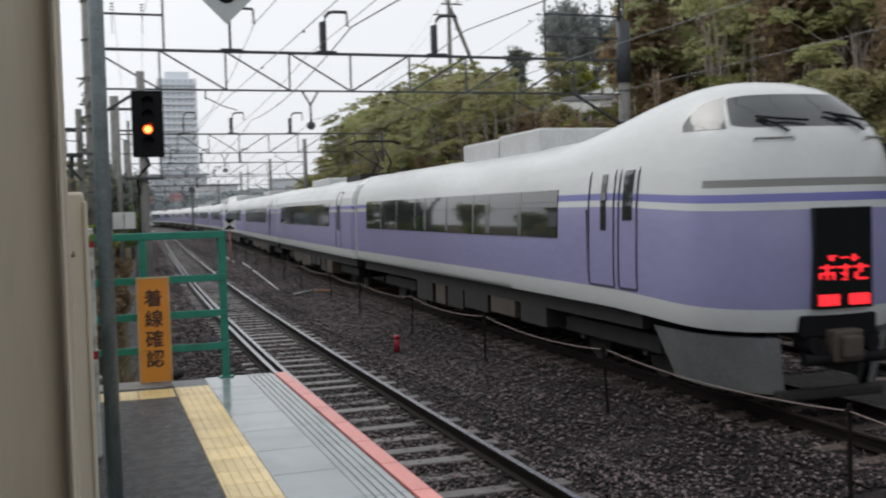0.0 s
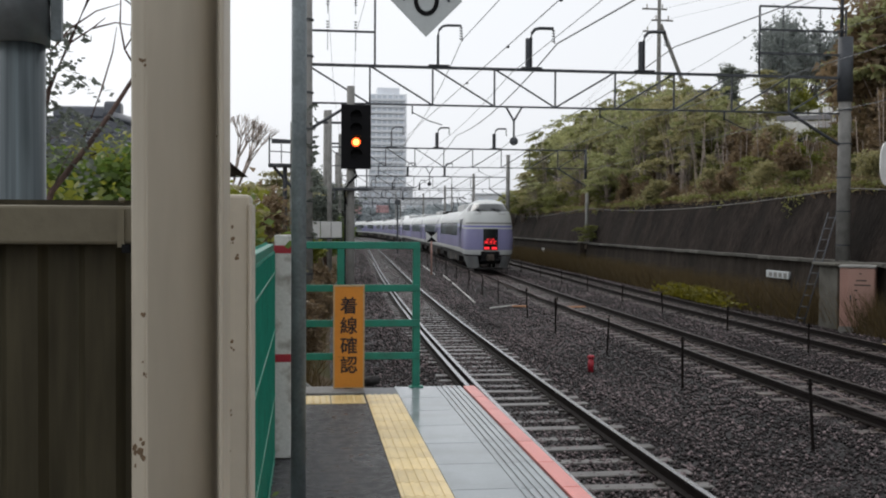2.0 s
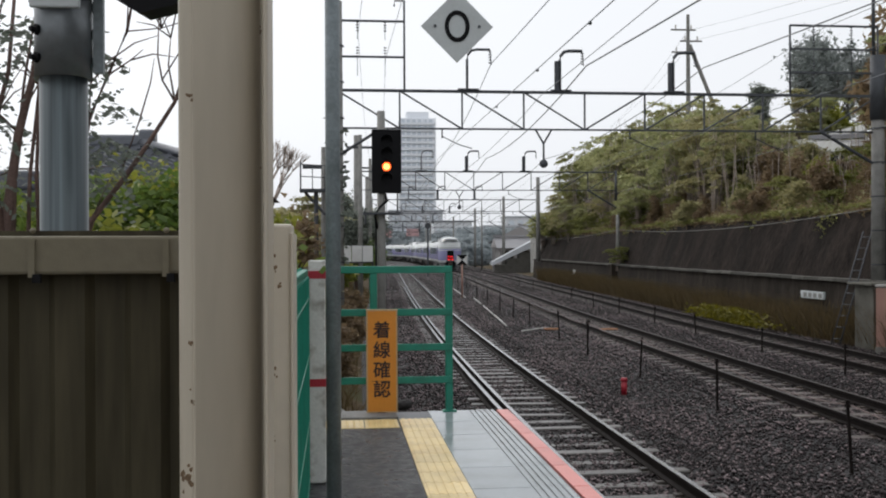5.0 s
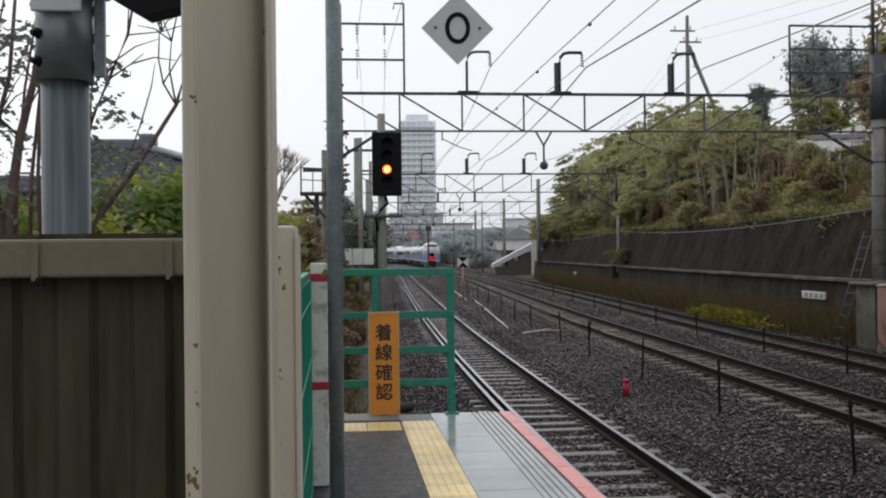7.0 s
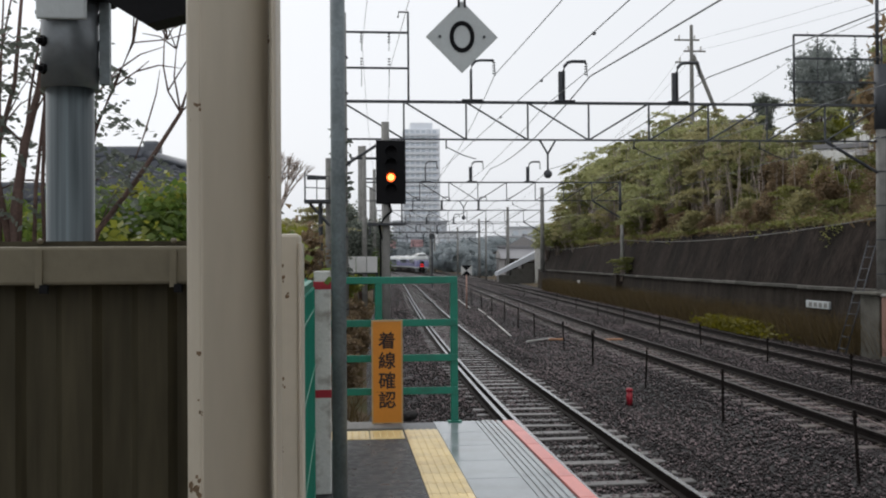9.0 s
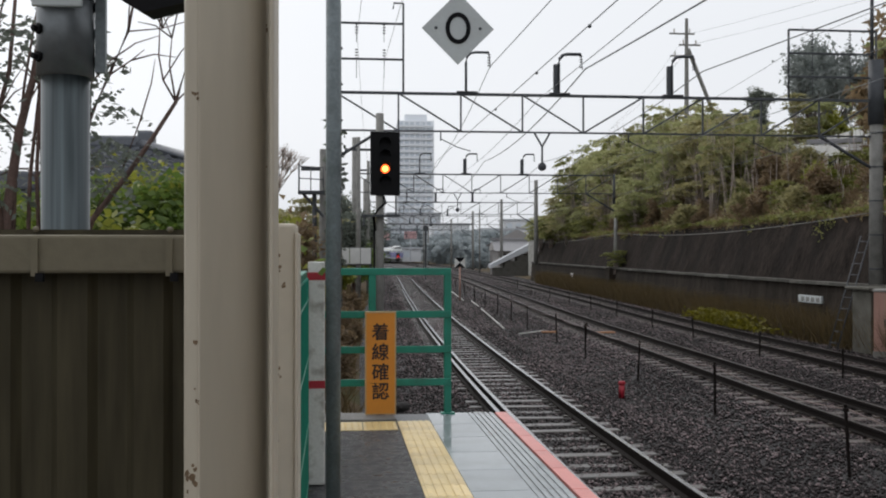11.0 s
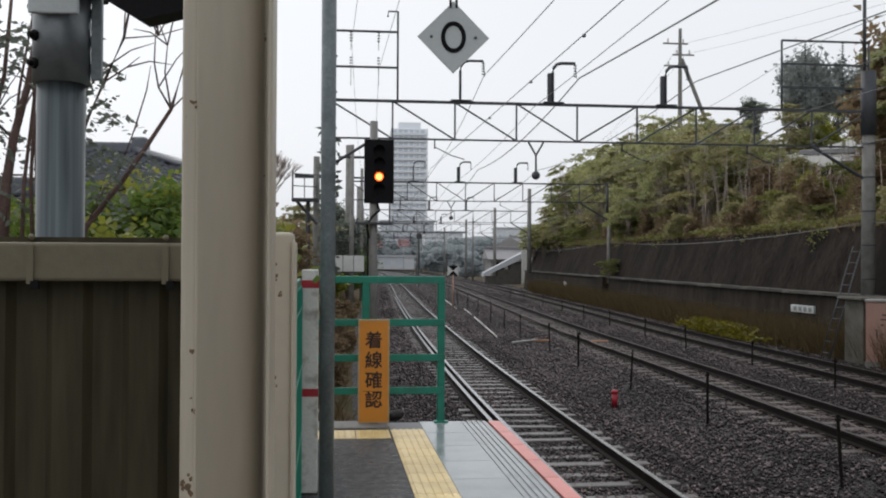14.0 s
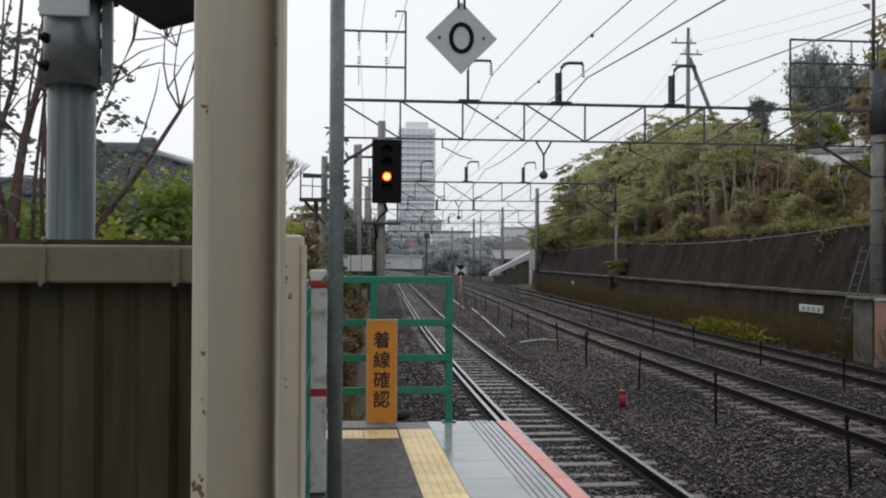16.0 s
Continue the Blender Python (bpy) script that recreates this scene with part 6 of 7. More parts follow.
def build_slope_plants():
    rnd = random.Random(21)
    names = {"olive": "olive-green autumn shrub on the slope", "yellow": "yellow-green leafy shrub on the slope", "brown": "withered brown undergrowth on the slope", "brown2": "withered brown sapling thicket on the slope", "green": "green leafy shrub on the slope", "frond": "pale olive sapling with feathered leaves on the slope", "frond2": "tall olive sapling with feathered leaves on the slope", "frond3": "low green feathered shrub on the slope", "airy": "thin half-bare sapling with pale stems on the slope"}
    for off0, off1, count, kinds, smin, smax in (
            (1.35, 2.8, 46, ("frond3", "brown", "brown", "olive", "frond3", "brown2"), 0.35, 0.75),
            (2.8, 5.5, 60, ("frond3", "brown2", "brown", "frond", "brown2", "yellow"), 0.5, 1.0),
            (5.5, 9.0, 44, ("frond", "frond2", "frond3", "airy", "olive"), 0.85, 1.45),
            (9.0, 14.0, 40, ("frond", "frond2", "airy", "frond", "frond3"), 1.0, 1.7),
            (14.0, 20.0, 34, ("frond2", "airy", "frond", "olive"), 1.0, 1.7)):
        for i in range(count):
            y = 14 + (i + rnd.random()) / count * 84
            off = rnd.uniform(off0, off1)
            fade = 1 - smooth01(92, 103, y)
            if fade < 0.3:
                continue
            x, z = WALL(y) + off, BED_Z + 0.05 + (hill_z(off) - BED_Z - 0.05) * fade
            k = rnd.choice(kinds)
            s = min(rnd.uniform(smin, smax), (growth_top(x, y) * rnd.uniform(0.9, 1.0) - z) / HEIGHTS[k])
            if s < 0.28:
                continue
            plant("sapling" if k in ("airy", "frond", "frond2") else "shrub", PROTOS[k], pose(x, y, z, rnd.uniform(-6, 6), rnd.uniform(-6, 6), rnd.uniform(0, 360)) @ Matrix.Diagonal((max(s, 0.5), max(s, 0.5), s, 1)), names[k], "sapling" if k in ("airy", "frond", "frond2") else "shrub", "plants on the slope")
    # taller saplings towards the far end
    for i in range(58):
        y = 50 + 46 * (i + rnd.random()) / 58
        off = rnd.uniform(1.6, 9)
        fade = 1 - smooth01(92, 103, y)
        x, z = WALL(y) + off, BED_Z + (hill_z(off) - BED_Z) * fade - 0.1
        k = rnd.choice(("frond", "airy", "frond2", "airy"))
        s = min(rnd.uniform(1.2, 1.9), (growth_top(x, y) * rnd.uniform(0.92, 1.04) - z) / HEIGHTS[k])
        if s > 0.3:
            plant("sapling", PROTOS[k], pose(x, y, z, rnd.uniform(-5, 5), rnd.uniform(-5, 5), rnd.uniform(0, 360)) @ Matrix.Diagonal((s, s, s, 1)), names[k], "sapling", "plants on the slope")
    # taller wood close by, half bare and brown, kept by view direction x / y
    for i in range(95):
        y = 17 + 27 * rnd.random()
        off = rnd.uniform(4.5, 18)
        x, z = WALL(y) + off, hill_z(off) - 0.1
        k = rnd.choice(("airy", "brown2", "airy", "frond2", "brown2", "frond"))
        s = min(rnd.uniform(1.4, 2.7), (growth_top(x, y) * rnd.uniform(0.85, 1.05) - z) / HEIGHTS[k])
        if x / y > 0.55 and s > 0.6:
            plant("sapling", PROTOS[k], pose(x, y, z, rnd.uniform(-5, 5), rnd.uniform(-5, 5), rnd.uniform(0, 360)) @ Matrix.Diagonal((s * 0.9, s * 0.9, s, 1)), names[k], "sapling", "plants on the slope")
    # half-bare saplings sized to the skyline in the camera's view
    for i in range(105):
        y = 46 + 50 * (i + rnd.random()) / 105
        off = rnd.uniform(1.8, 9.5)
        fade = 1 - smooth01(92, 103, y)
        x, z = WALL(y) + off, BED_Z + (hill_z(off) - BED_Z) * fade - 0.1
        k = i % 4
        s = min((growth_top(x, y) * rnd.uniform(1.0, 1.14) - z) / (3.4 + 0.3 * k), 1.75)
        if s > 0.55:
            plant("sapling", PROTOS["skyline%d" % k], pose(x, y, z, rnd.uniform(-5, 5), rnd.uniform(-5, 5), rnd.uniform(0, 360)) @ Matrix.Diagonal((min(s, 1.1), min(s, 1.1), s, 1)), "slender half-bare sapling with pale stems on the slope", "sapling", "plants on the slope")
    # saplings leaning out at the end of the cutting
    for i in range(22):
        y = 80 + 20 * rnd.random()
        off = rnd.uniform(0.9, 3.5)
        fade = 1 - smooth01(92, 103, y)
        k = rnd.choice(("frond", "frond2", "airy", "frond3"))
        s = rnd.uniform(0.75, 1.25)
        plant("sapling", PROTOS[k], pose(WALL(y) + off, y, BED_Z + (2.2 - BED_Z) * fade, rnd.uniform(-5, 5), -14, rnd.uniform(-30, 30)) @ Matrix.Diagonal((s, s, s, 1)), names[k], "sapling", "plants on the slope")
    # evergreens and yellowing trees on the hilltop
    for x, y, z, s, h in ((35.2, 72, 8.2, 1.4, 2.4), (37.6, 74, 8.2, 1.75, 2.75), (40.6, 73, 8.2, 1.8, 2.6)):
        plant("evergreen_tree", PROTOS["hazy"], pose(x, y, z, 0, 0, rnd.uniform(0, 360)) @ Matrix.Diagonal((s, s, h, 1)), "evergreen tree on the hilltop, greyed by haze painted into its leaves", "tree", "hilltop evergreens")
    crown = plant_proto("umbrella", RNG, 1.05, 0.72, 3.9, 4200, 0.085, L_DARK, M_BARK, 22, 0.09, 3)
    plant("evergreen_tree", PROTOS["dark"], pose(30.3, 70.5, 8.3) @ Matrix.Diagonal((0.8, 0.8, 1.0, 1)), "low dark evergreen on the hilltop", "tree", "hilltop evergreens")
    plant("evergreen_tree", crown, pose(30.9, 71.5, 8.2), "dark evergreen with a rounded crown on the hilltop", "tree", "hilltop evergreens")
    for x, y, z, s, k in ((25.2, 53.5, 6.2, 1.15, "frond2"), (26.6, 54, 6.3, 1.3, "frond"), (28.0, 55, 6.6, 1.2, "yellow"), (29.4, 52, 6.6, 1.3, "frond2")):
        plant("tree", PROTOS[k], pose(x, y, z, 0, 0, rnd.uniform(0, 360)) @ Matrix.Diagonal((s, s, s, 1)), "yellow-green tree on the hilltop", "tree", "hilltop trees")
    plant("shrub", PROTOS["frond3"], pose(WALL(59) + 0.15, 59.4, 0.3) @ Matrix.Diagonal((0.6, 0.6, 0.6, 1)), "green bush rooted on the wall ledge", "shrub")


build_slope_plants()


def build_undergrowth():
    """Fine leaf cover over the slope in drifting patches of olive, green and brown."""
    rng = np.random.default_rng(41)
    for name, material, n, seed, cut, size, label in (("olive_undergrowth", L_OLIVE, 60000, 1.7, -0.05, 0.075, "fine olive undergrowth over the slope"), ("brown_undergrowth", L_BROWN, 60000, 8.3, -0.12, 0.07, "withered brown undergrowth over the slope"), ("green_undergrowth", L_HILL, 60000, 15.1, 0.02, 0.08, "yellow-green undergrowth over the slope")):
        y = 14 + 82 * rng.random(n)
        off = 1.25 + 11 * rng.random(n) ** 1.5
        keep = np.array([noise.noise((a * 0.16, o * 0.3, seed)) + 0.4 * noise.noise((a * 0.7, o * 0.9, seed)) for a, o in zip(y, off)]) + rng.normal(size=n) * 0.09 > cut
        y, off = y[keep], off[keep]
        fade = np.array([1 - smooth01(92, 103, a) for a in y])
        lump = np.array([0.55 + 0.55 * noise.noise((a * 0.8, o * 0.8, seed + 4)) for a, o in zip(y, off)])
        z = np.array([hill_z(o) for o in off]) * fade - 0.1 + np.clip(lump, 0.12, 1.3) * rng.random(len(y)) ** 0.7
        w = np.array([WALL(a) for a in y])
        v, f = leaf_quads(np.stack([w + off, y, z], axis=1), size, rng, corners=3)
        tagged(new(name, quick_mesh(name, v, f, material)), label, "undergrowth", kind="stuff")


build_undergrowth()


def build_stems():
    """Thin upright stems standing among the plants of the slope."""
    rnd = random.Random(77)
    paths = []
    for i in range(900):
        y = rnd.uniform(16, 94)
        off = rnd.uniform(2.0, 14.0)
        x, z = WALL(y) + off, hill_z(off) - 0.2
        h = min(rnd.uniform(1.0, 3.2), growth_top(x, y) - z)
        if h < 0.5:
            continue
        lx, ly = rnd.uniform(-0.3, 0.3), rnd.uniform(-0.3, 0.3)
        paths.append(([(x, y, z), (x + lx * 0.4, y + ly * 0.4, z + h * 0.55), (x + lx, y + ly, z + h)], [0.024, 0.017, 0.008]))
    tagged(tubes("thicket_stems", paths, M_STEMS, None, n=4), "thin pale stems of bare saplings on the slope", "saplings", kind="stuff")


build_stems()


def blades(name, spots, height, width, rng, material, label, lean=0.35):
    n = len(spots)
    h = height * rng.uniform(0.5, 1.4, size=(n, 1))
    d = rng.normal(size=(n, 3)) * lean
    d[:, 2] = 1
    side = np.cross(d, rng.normal(size=(n, 3)))
    side /= np.linalg.norm(side, axis=1)[:, None] + 1e-9
    tip = spots + d * h
    v = np.stack([spots - side * width, spots + side * width, tip], axis=1).reshape(-1, 3)
    f = np.arange(3 * n).reshape(n, 3)
    return tagged(new(name, quick_mesh(name, v, f, material)), label, "grass", kind="stuff")


def build_grass():
    rng = np.random.default_rng(3)
    # dry grass along the foot of the wall and on the slope
    n = 38000
    y = rng.uniform(12, 88, n)
    w = np.array([WALL(v) for v in y])
    x = w - 0.75 * rng.random(n) ** 2.2
    sp = np.stack([x, y, np.full(n, BED_Z - 0.02)], axis=1)
    patch = np.array([noise.noise((a * 0.25, 3.1, 0)) for a in y]) + rng.normal(size=n) * 0.15
    blades("dry_grass", sp[patch > -0.4], 0.95, 0.012, rng, L_GRASS, "withered brown grass at the foot of the wall")
    n = 26000
    y = rng.uniform(10, 93, n)
    w = np.array([WALL(v) for v in y])
    off = rng.uniform(1.2, 7.5, n)
    z = np.array([hill_z(o) for o in off])
    sp = np.stack([w + off, y, z - 0.05], axis=1)
    blades("slope_grass", sp, 0.55, 0.022, rng, L_BROWN, "withered brown grass over the slope")
    # bright weeds beside the outer track
    n = 5200
    y = rng.normal(36.2, 1.5, n)
    w = np.array([WALL(v) for v in y])
    sp = np.stack([w - 0.25 - rng.random(n) * 1.0, y, BED_Z + rng.random(n) ** 2 * 0.45], axis=1)
    v, f = leaf_quads(sp + np.array([0, 0, 0.1]), 0.09, rng)
    tagged(new("yellow_weeds", quick_mesh("yellow_weeds", v, f, L_FLOWER)), "bright yellow-green weeds below the retaining wall", "weeds", kind="stuff")
    # creepers hanging over the top of the dark slope
    n = 4200
    y = rng.uniform(14, 94, n)
    w = np.array([WALL(v) for v in y])
    down = rng.random(n) ** 2 * np.clip(0.05 + 1.5 * np.array([noise.noise((a * 0.45, 9.1, 0)) for a in y]), 0.02, 1.2)
    z = 2.72 - np.clip(down, 0, 2) + rng.random(n) * 0.12
    x = w + np.interp(z, [0.4, 1.2, 2.0, 2.55], [0.42, 0.72, 1.02, 1.25]) - 0.06 - rng.random(n) * 0.1
    v, f = leaf_quads(np.stack([x, y, z], axis=1), 0.07, rng, corners=3)
    tagged(new("creeper", quick_mesh("creeper", v, f, L_HILL)), "olive creeper hanging over the dark slope", "creeper", kind="stuff")
    # dry stalks on the left bank past the platform
    n = 16000
    y = rng.uniform(11, 60, n)
    a = np.array([TRACK_A(v) for v in y])
    off = rng.uniform(3.0, 8.0, n)
    z = np.interp(-off, [-9, -7, -5.5, -4.4, -3.6, -2.9], [0.0, -0.15, -0.35, -0.6, -0.95, -1.25])
    sp = np.stack([a - off, y, z - 0.03], axis=1)
    blades("bank_grass", sp, 0.5, 0.014, rng, L_GRASS, "dry straw-coloured grass on the bank")


build_grass()


def build_left_plants():
    rnd = random.Random(9)
    rng = np.random.default_rng(12)
    near = plant_proto("near_bush", rng, 0.9, 0.66, 0.35, 8500, 0.045, L_YELLOWGREEN, M_BARK, 13, 0.02)
    near_g = plant_proto("near_bush_g", rng, 0.9, 0.64, 0.3, 8500, 0.043, L_GREEN, M_BARK, 13, 0.02)
    for k, (x, y, z, s, m) in enumerate(((-1.15, 4.9, 0.72, 0.72, near), (-1.9, 5.6, 0.75, 0.95, near_g), (-2.6, 6.6, 0.7, 1.1, near), (-1.35, 6.8, 0.75, 1.0, near_g), (-1.5, 7.6, 0.75, 0.95, near), (-1.15, 6.3, 0.62, 0.7, near), (-1.05, 8.2, 0.75, 1.0, near))):
        plant("garden_shrub", m, pose(x, y, z - 0.2, 0, 0, k * 70) @ Matrix.Diagonal((s, s, s, 1)), "leafy yellow-green garden shrub behind the fence", "shrub", "garden shrubs")
    # trees and thickets along the near side of the line
    for x, y, z, s, k in ((-1.35, 22, -0.6, 0.85, "frond2"), (-1.0, 26, -0.5, 1.05, "brown2"), (-0.75, 30, -0.4, 1.0, "frond2"), (-1.7, 19, -0.9, 1.0, "brown2"), (-1.7, 19, -0.9, 0.6, "olive"), (-0.9, 24, -0.6, 0.6, "olive"), (-1.9, 31, -0.3, 0.8, "olive2"), (-1.0, 36, -0.3, 0.75, "olive"), (0.1, 41, -0.5, 0.75, "yellow"), (-2.2, 38, -0.2, 1.0, "green"), (-0.9, 45, -0.2, 1.0, "olive2"),
                          (0.5, 52, -0.3, 0.95, "dark"), (1.3, 58, -0.3, 1.0, "green"), (0.6, 66, 0, 1.3, "olive2"), (2.0, 76, 0, 1.2, "dark"), (1.0, 47, -0.4, 0.75, "green"), (-0.3, 57, -0.2, 1.2, "dark"), (2.6, 88, 0, 1.4, "olive2"), (3.5, 100, 0, 1.4, "dark"), (0.0, 15.5, -0.7, 0.35, "brown"), (-0.3, 18, -0.7, 0.5, "brown"), (0.3, 21, -0.8, 0.4, "brown2"), (0.4, 30, -0.8, 0.5, "brown")):
        plant("bank_shrub", PROTOS[k], pose(x, y, z, 0, 0, rnd.uniform(0, 360)) @ Matrix.Diagonal((s, s, s, 1)), "dense shrub on the bank beside the line", "shrub", "shrubs on the bank")
    # bare tree behind the fence
    t = empty("bare_tree", pose(-1.05, 4.4, 0), label="nearly bare wet tree with twisting branches behind the fence", category="tree")
    o = Vector((1.05, 0, 0))
    limbs = [
        ("trunk", [(-1.30, 4.5, -0.3), (-1.36, 4.45, 0.8), (-1.36, 4.4, 1.58), (-1.31, 4.4, 1.94), (-1.25, 4.4, 2.18), (-1.19, 4.4, 2.6)], (0.05, 0.042, 0.032, 0.026, 0.02, 0.012)),
        ("limb", [(-1.34, 4.42, 1.3), (-1.42, 4.35, 1.86), (-1.35, 4.4, 2.2), (-1.31, 4.4, 2.7)], (0.035, 0.025, 0.018, 0.012)),
        ("limb", [(-1.25, 4.5, 0.9), (-1.01, 4.4, 1.57), (-0.86, 4.4, 1.77), (-0.76, 4.4, 1.92), (-0.66, 4.4, 2.08), (-0.60, 4.4, 2.29), (-0.50, 4.4, 2.6)], (0.045, 0.026, 0.022, 0.019, 0.016, 0.013, 0.008)),
        ("branch", [(-0.66, 4.4, 2.08), (-0.71, 4.38, 2.17), (-0.725, 4.36, 2.27), (-0.72, 4.36, 2.42)], (0.012, 0.010, 0.008, 0.005)),
        ("branch", [(-0.66, 4.4, 2.08), (-0.69, 4.42, 2.24), (-0.68, 4.42, 2.36)], (0.011, 0.008, 0.005)),
        ("limb", [(-1.20, 4.45, 1.2), (-1.06, 4.42, 1.8), (-1.02, 4.4, 2.0), (-0.94, 4.4, 2.19), (-0.86, 4.4, 2.38), (-0.82, 4.4, 2.6)], (0.035, 0.022, 0.019, 0.016, 0.012, 0.008)),
        ("branch", [(-0.94, 4.4, 2.19), (-0.85, 4.42, 2.26), (-0.80, 4.44, 2.31)], (0.010, 0.007, 0.004)),
        ("branch", [(-1.02, 4.4, 2.0), (-1.0, 4.35, 2.15), (-0.92, 4.33, 2.24)], (0.010, 0.008, 0.005)),
        ("branch", [(-0.88, 4.4, 1.80), (-0.82, 4.45, 2.0), (-0.775, 4.47, 2.17), (-0.76, 4.48, 2.28)], (0.012, 0.009, 0.007, 0.003)),
        ("branch", [(-0.86, 4.4, 2.38), (-0.72, 4.42, 2.40), (-0.55, 4.44, 2.46)], (0.008, 0.006, 0.004)),
        ("branch", [(-1.31, 4.4, 1.94), (-1.38, 4.35, 2.02), (-1.44, 4.3, 2.2)], (0.014, 0.010, 0.006)),
        ("branch", [(-1.28, 4.4, 2.05), (-1.22, 4.38, 2.15), (-1.10, 4.38, 2.30)], (0.010, 0.008, 0.004)),
        ("branch", [(-0.60, 4.4, 2.29), (-0.53, 4.43, 2.36), (-0.45, 4.45, 2.38)], (0.008, 0.006, 0.003))]
    for k in range(9):
        bx = -1.52 + 0.055 * k
        lean = rnd.uniform(-0.06, 0.12)
        limbs.append(("branch", [(bx, 4.35 + 0.03 * k, 1.2), (bx + lean * 0.5, 4.4, 1.75), (bx + lean, 4.42, 2.15), (bx + lean * 1.8 + 0.03, 4.4, 2.6)], (0.026, 0.020, 0.014, 0.008)))
    for name, pts, rad in limbs:
        tubes(name, [([Vector(p) + o - Vector((0, 4.4, 0)) for p in pts], [r * (0.72 if name == "trunk" else 0.52 if name == "limb" else 0.42) for r in rad])], M_BARK, t, n=8)
    tw = []
    for k in range(46):
        name, pts, rad = rnd.choice(limbs[2:])
        p = Vector(rnd.choice(pts[1:])) + o - Vector((0, 4.4, 0))
        q = p + Vector((rnd.uniform(-0.15, 0.2), rnd.uniform(-0.15, 0.15), rnd.uniform(0.02, 0.22)))
        tw.append(([p, p.lerp(q, 0.5) + Vector((0, 0, 0.02)), q], [0.004, 0.003, 0.0015]))
    tubes("twig", tw, M_TWIG, t, n=4)["kind"] = "stuff"
    # a few compound leaves still on it
    c = []
    for k in range(120):
        bx, bz = rnd.choice(((-1.45, 1.75), (-1.3, 1.9), (-1.5, 2.1), (-1.2, 1.75), (-1.4, 2.2), (-1.3, 2.3), (-0.98, 2.2), (-0.96, 1.85), (-0.9, 1.8), (-1.02, 2.12), (-0.95, 2.02), (-1.38, 2.45), (-1.25, 2.4), (-1.42, 2.3), (-0.98, 1.92), (-1.15, 2.35), (-0.85, 1.95)))
        p0 = Vector((bx + rnd.uniform(-0.10, 0.10), rnd.uniform(-0.15, 0.15), bz + rnd.uniform(-0.1, 0.1)))
        d = Vector((rnd.uniform(-1, 1), rnd.uniform(-0.5, 0.5), rnd.uniform(-0.7, 0.2))).normalized()
        for j in range(9):
            c.append(p0 + d * 0.018 * j + Vector((0, 0, -0.0012 * j * j)) + o * 1.0 - Vector((0, 0, 0)))
    v, f = leaf_quads(np.array([tuple(q) for q in c]), 0.022, rng)
    attach(new("leaves", quick_mesh("leaves", v, f, L_DARK)), t)["kind"] = "stuff"
    # pale bare tree in the distance
    bt = empty("bare_tree", pose(-2.6, 33, 0), label="pale leafless tree far behind the fence", category="tree")
    br = []
    def grow(p, d, l, r, n):
        q = p + d * l
        br.append(([p, q], [r, r * 0.7]))
        if n:
            for k in range(3):
                grow(q, (d + Vector((rnd.uniform(-0.6, 0.6), rnd.uniform(-0.6, 0.6), rnd.uniform(-0.1, 0.5)))).normalized(), l * 0.72, r * 0.62, n - 1)
    grow(Vector((0, 0, 0)), Vector((0, 0, 1)), 1.7, 0.09, 5)
    tubes("branch_mass", br, M_STEMS, bt, n=4)["kind"] = "stuff"
    # creeper on the wire fence and round the first portal post
    n = 200
    sp = np.stack([rng.normal(-0.13, 0.04, n), rng.uniform(2.6, 4.0, n), rng.uniform(-0.1, 0.5, n)], axis=1)
    sp = sp[np.array([noise.noise((a[1] * 1.5, a[2] * 2, 0)) for a in sp]) > 0.12]
    v, f = leaf_quads(sp, 0.03, rng)
    tagged(new("fence_creeper", quick_mesh("fence_creeper", v, f, L_GREEN)), "green creeper climbing the wire fence", "creeper", kind="stuff")
    n = 160
    z = rng.uniform(1.0, 5.0, n)
    ang = rng.uniform(0, 6.28, n)
    sp = np.stack([TRACK_A(27) - 3.55 + 0.25 * np.cos(ang), 27 + 0.25 * np.sin(ang), z], axis=1)
    v, f = leaf_quads(sp, 0.12, rng)
    tagged(new("post_creeper", quick_mesh("post_creeper", v, f, L_DARK)), "dark creeper on the concrete portal post", "creeper", kind="stuff")


build_left_plants()


# ---------------------------------------------------------------- houses and the distance
def tile_roof(parent, x0, x1, y0, y1, z0, z1, cols, rows):
    """A pitched slope of overlapping tiles, eave at y0, ridge at y1; rows of rounded tiles."""
    V, F = [], []
    for r in range(rows):
        for c in range(cols):
            fa, fb = r / rows, (r + 1.12) / rows
            ya, yb = y0 + (y1 - y0) * fa, y0 + (y1 - y0) * min(fb, 1)
            za, zb = z0 + (z1 - z0) * fa, z0 + (z1 - z0) * min(fb, 1)
            xa = x0 + (x1 - x0) * c / cols
            w = (x1 - x0) / cols
            o = len(V)
            for y, z, lift in ((ya, za, 0.055), (yb, zb, 0.01)):
                V += [(xa, y, z + lift), (xa + w * 0.3, y, z + lift - 0.03), (xa + w * 0.7, y, z + lift - 0.015), (xa + w * 1.02, y, z + lift + 0.02)]
            V += [(xa, ya, za - 0.01), (xa + w * 1.02, ya, za - 0.01)]
            F += [(o + k, o + k + 1, o + k + 5, o + k + 4) for k in range(3)] + [(o, o + 8, o + 9, o + 3, o + 2, o + 1)]
    return attach(new("roof_slope", mesh_data("roof_slope", V, F, [M_ROOFTILE])), parent)


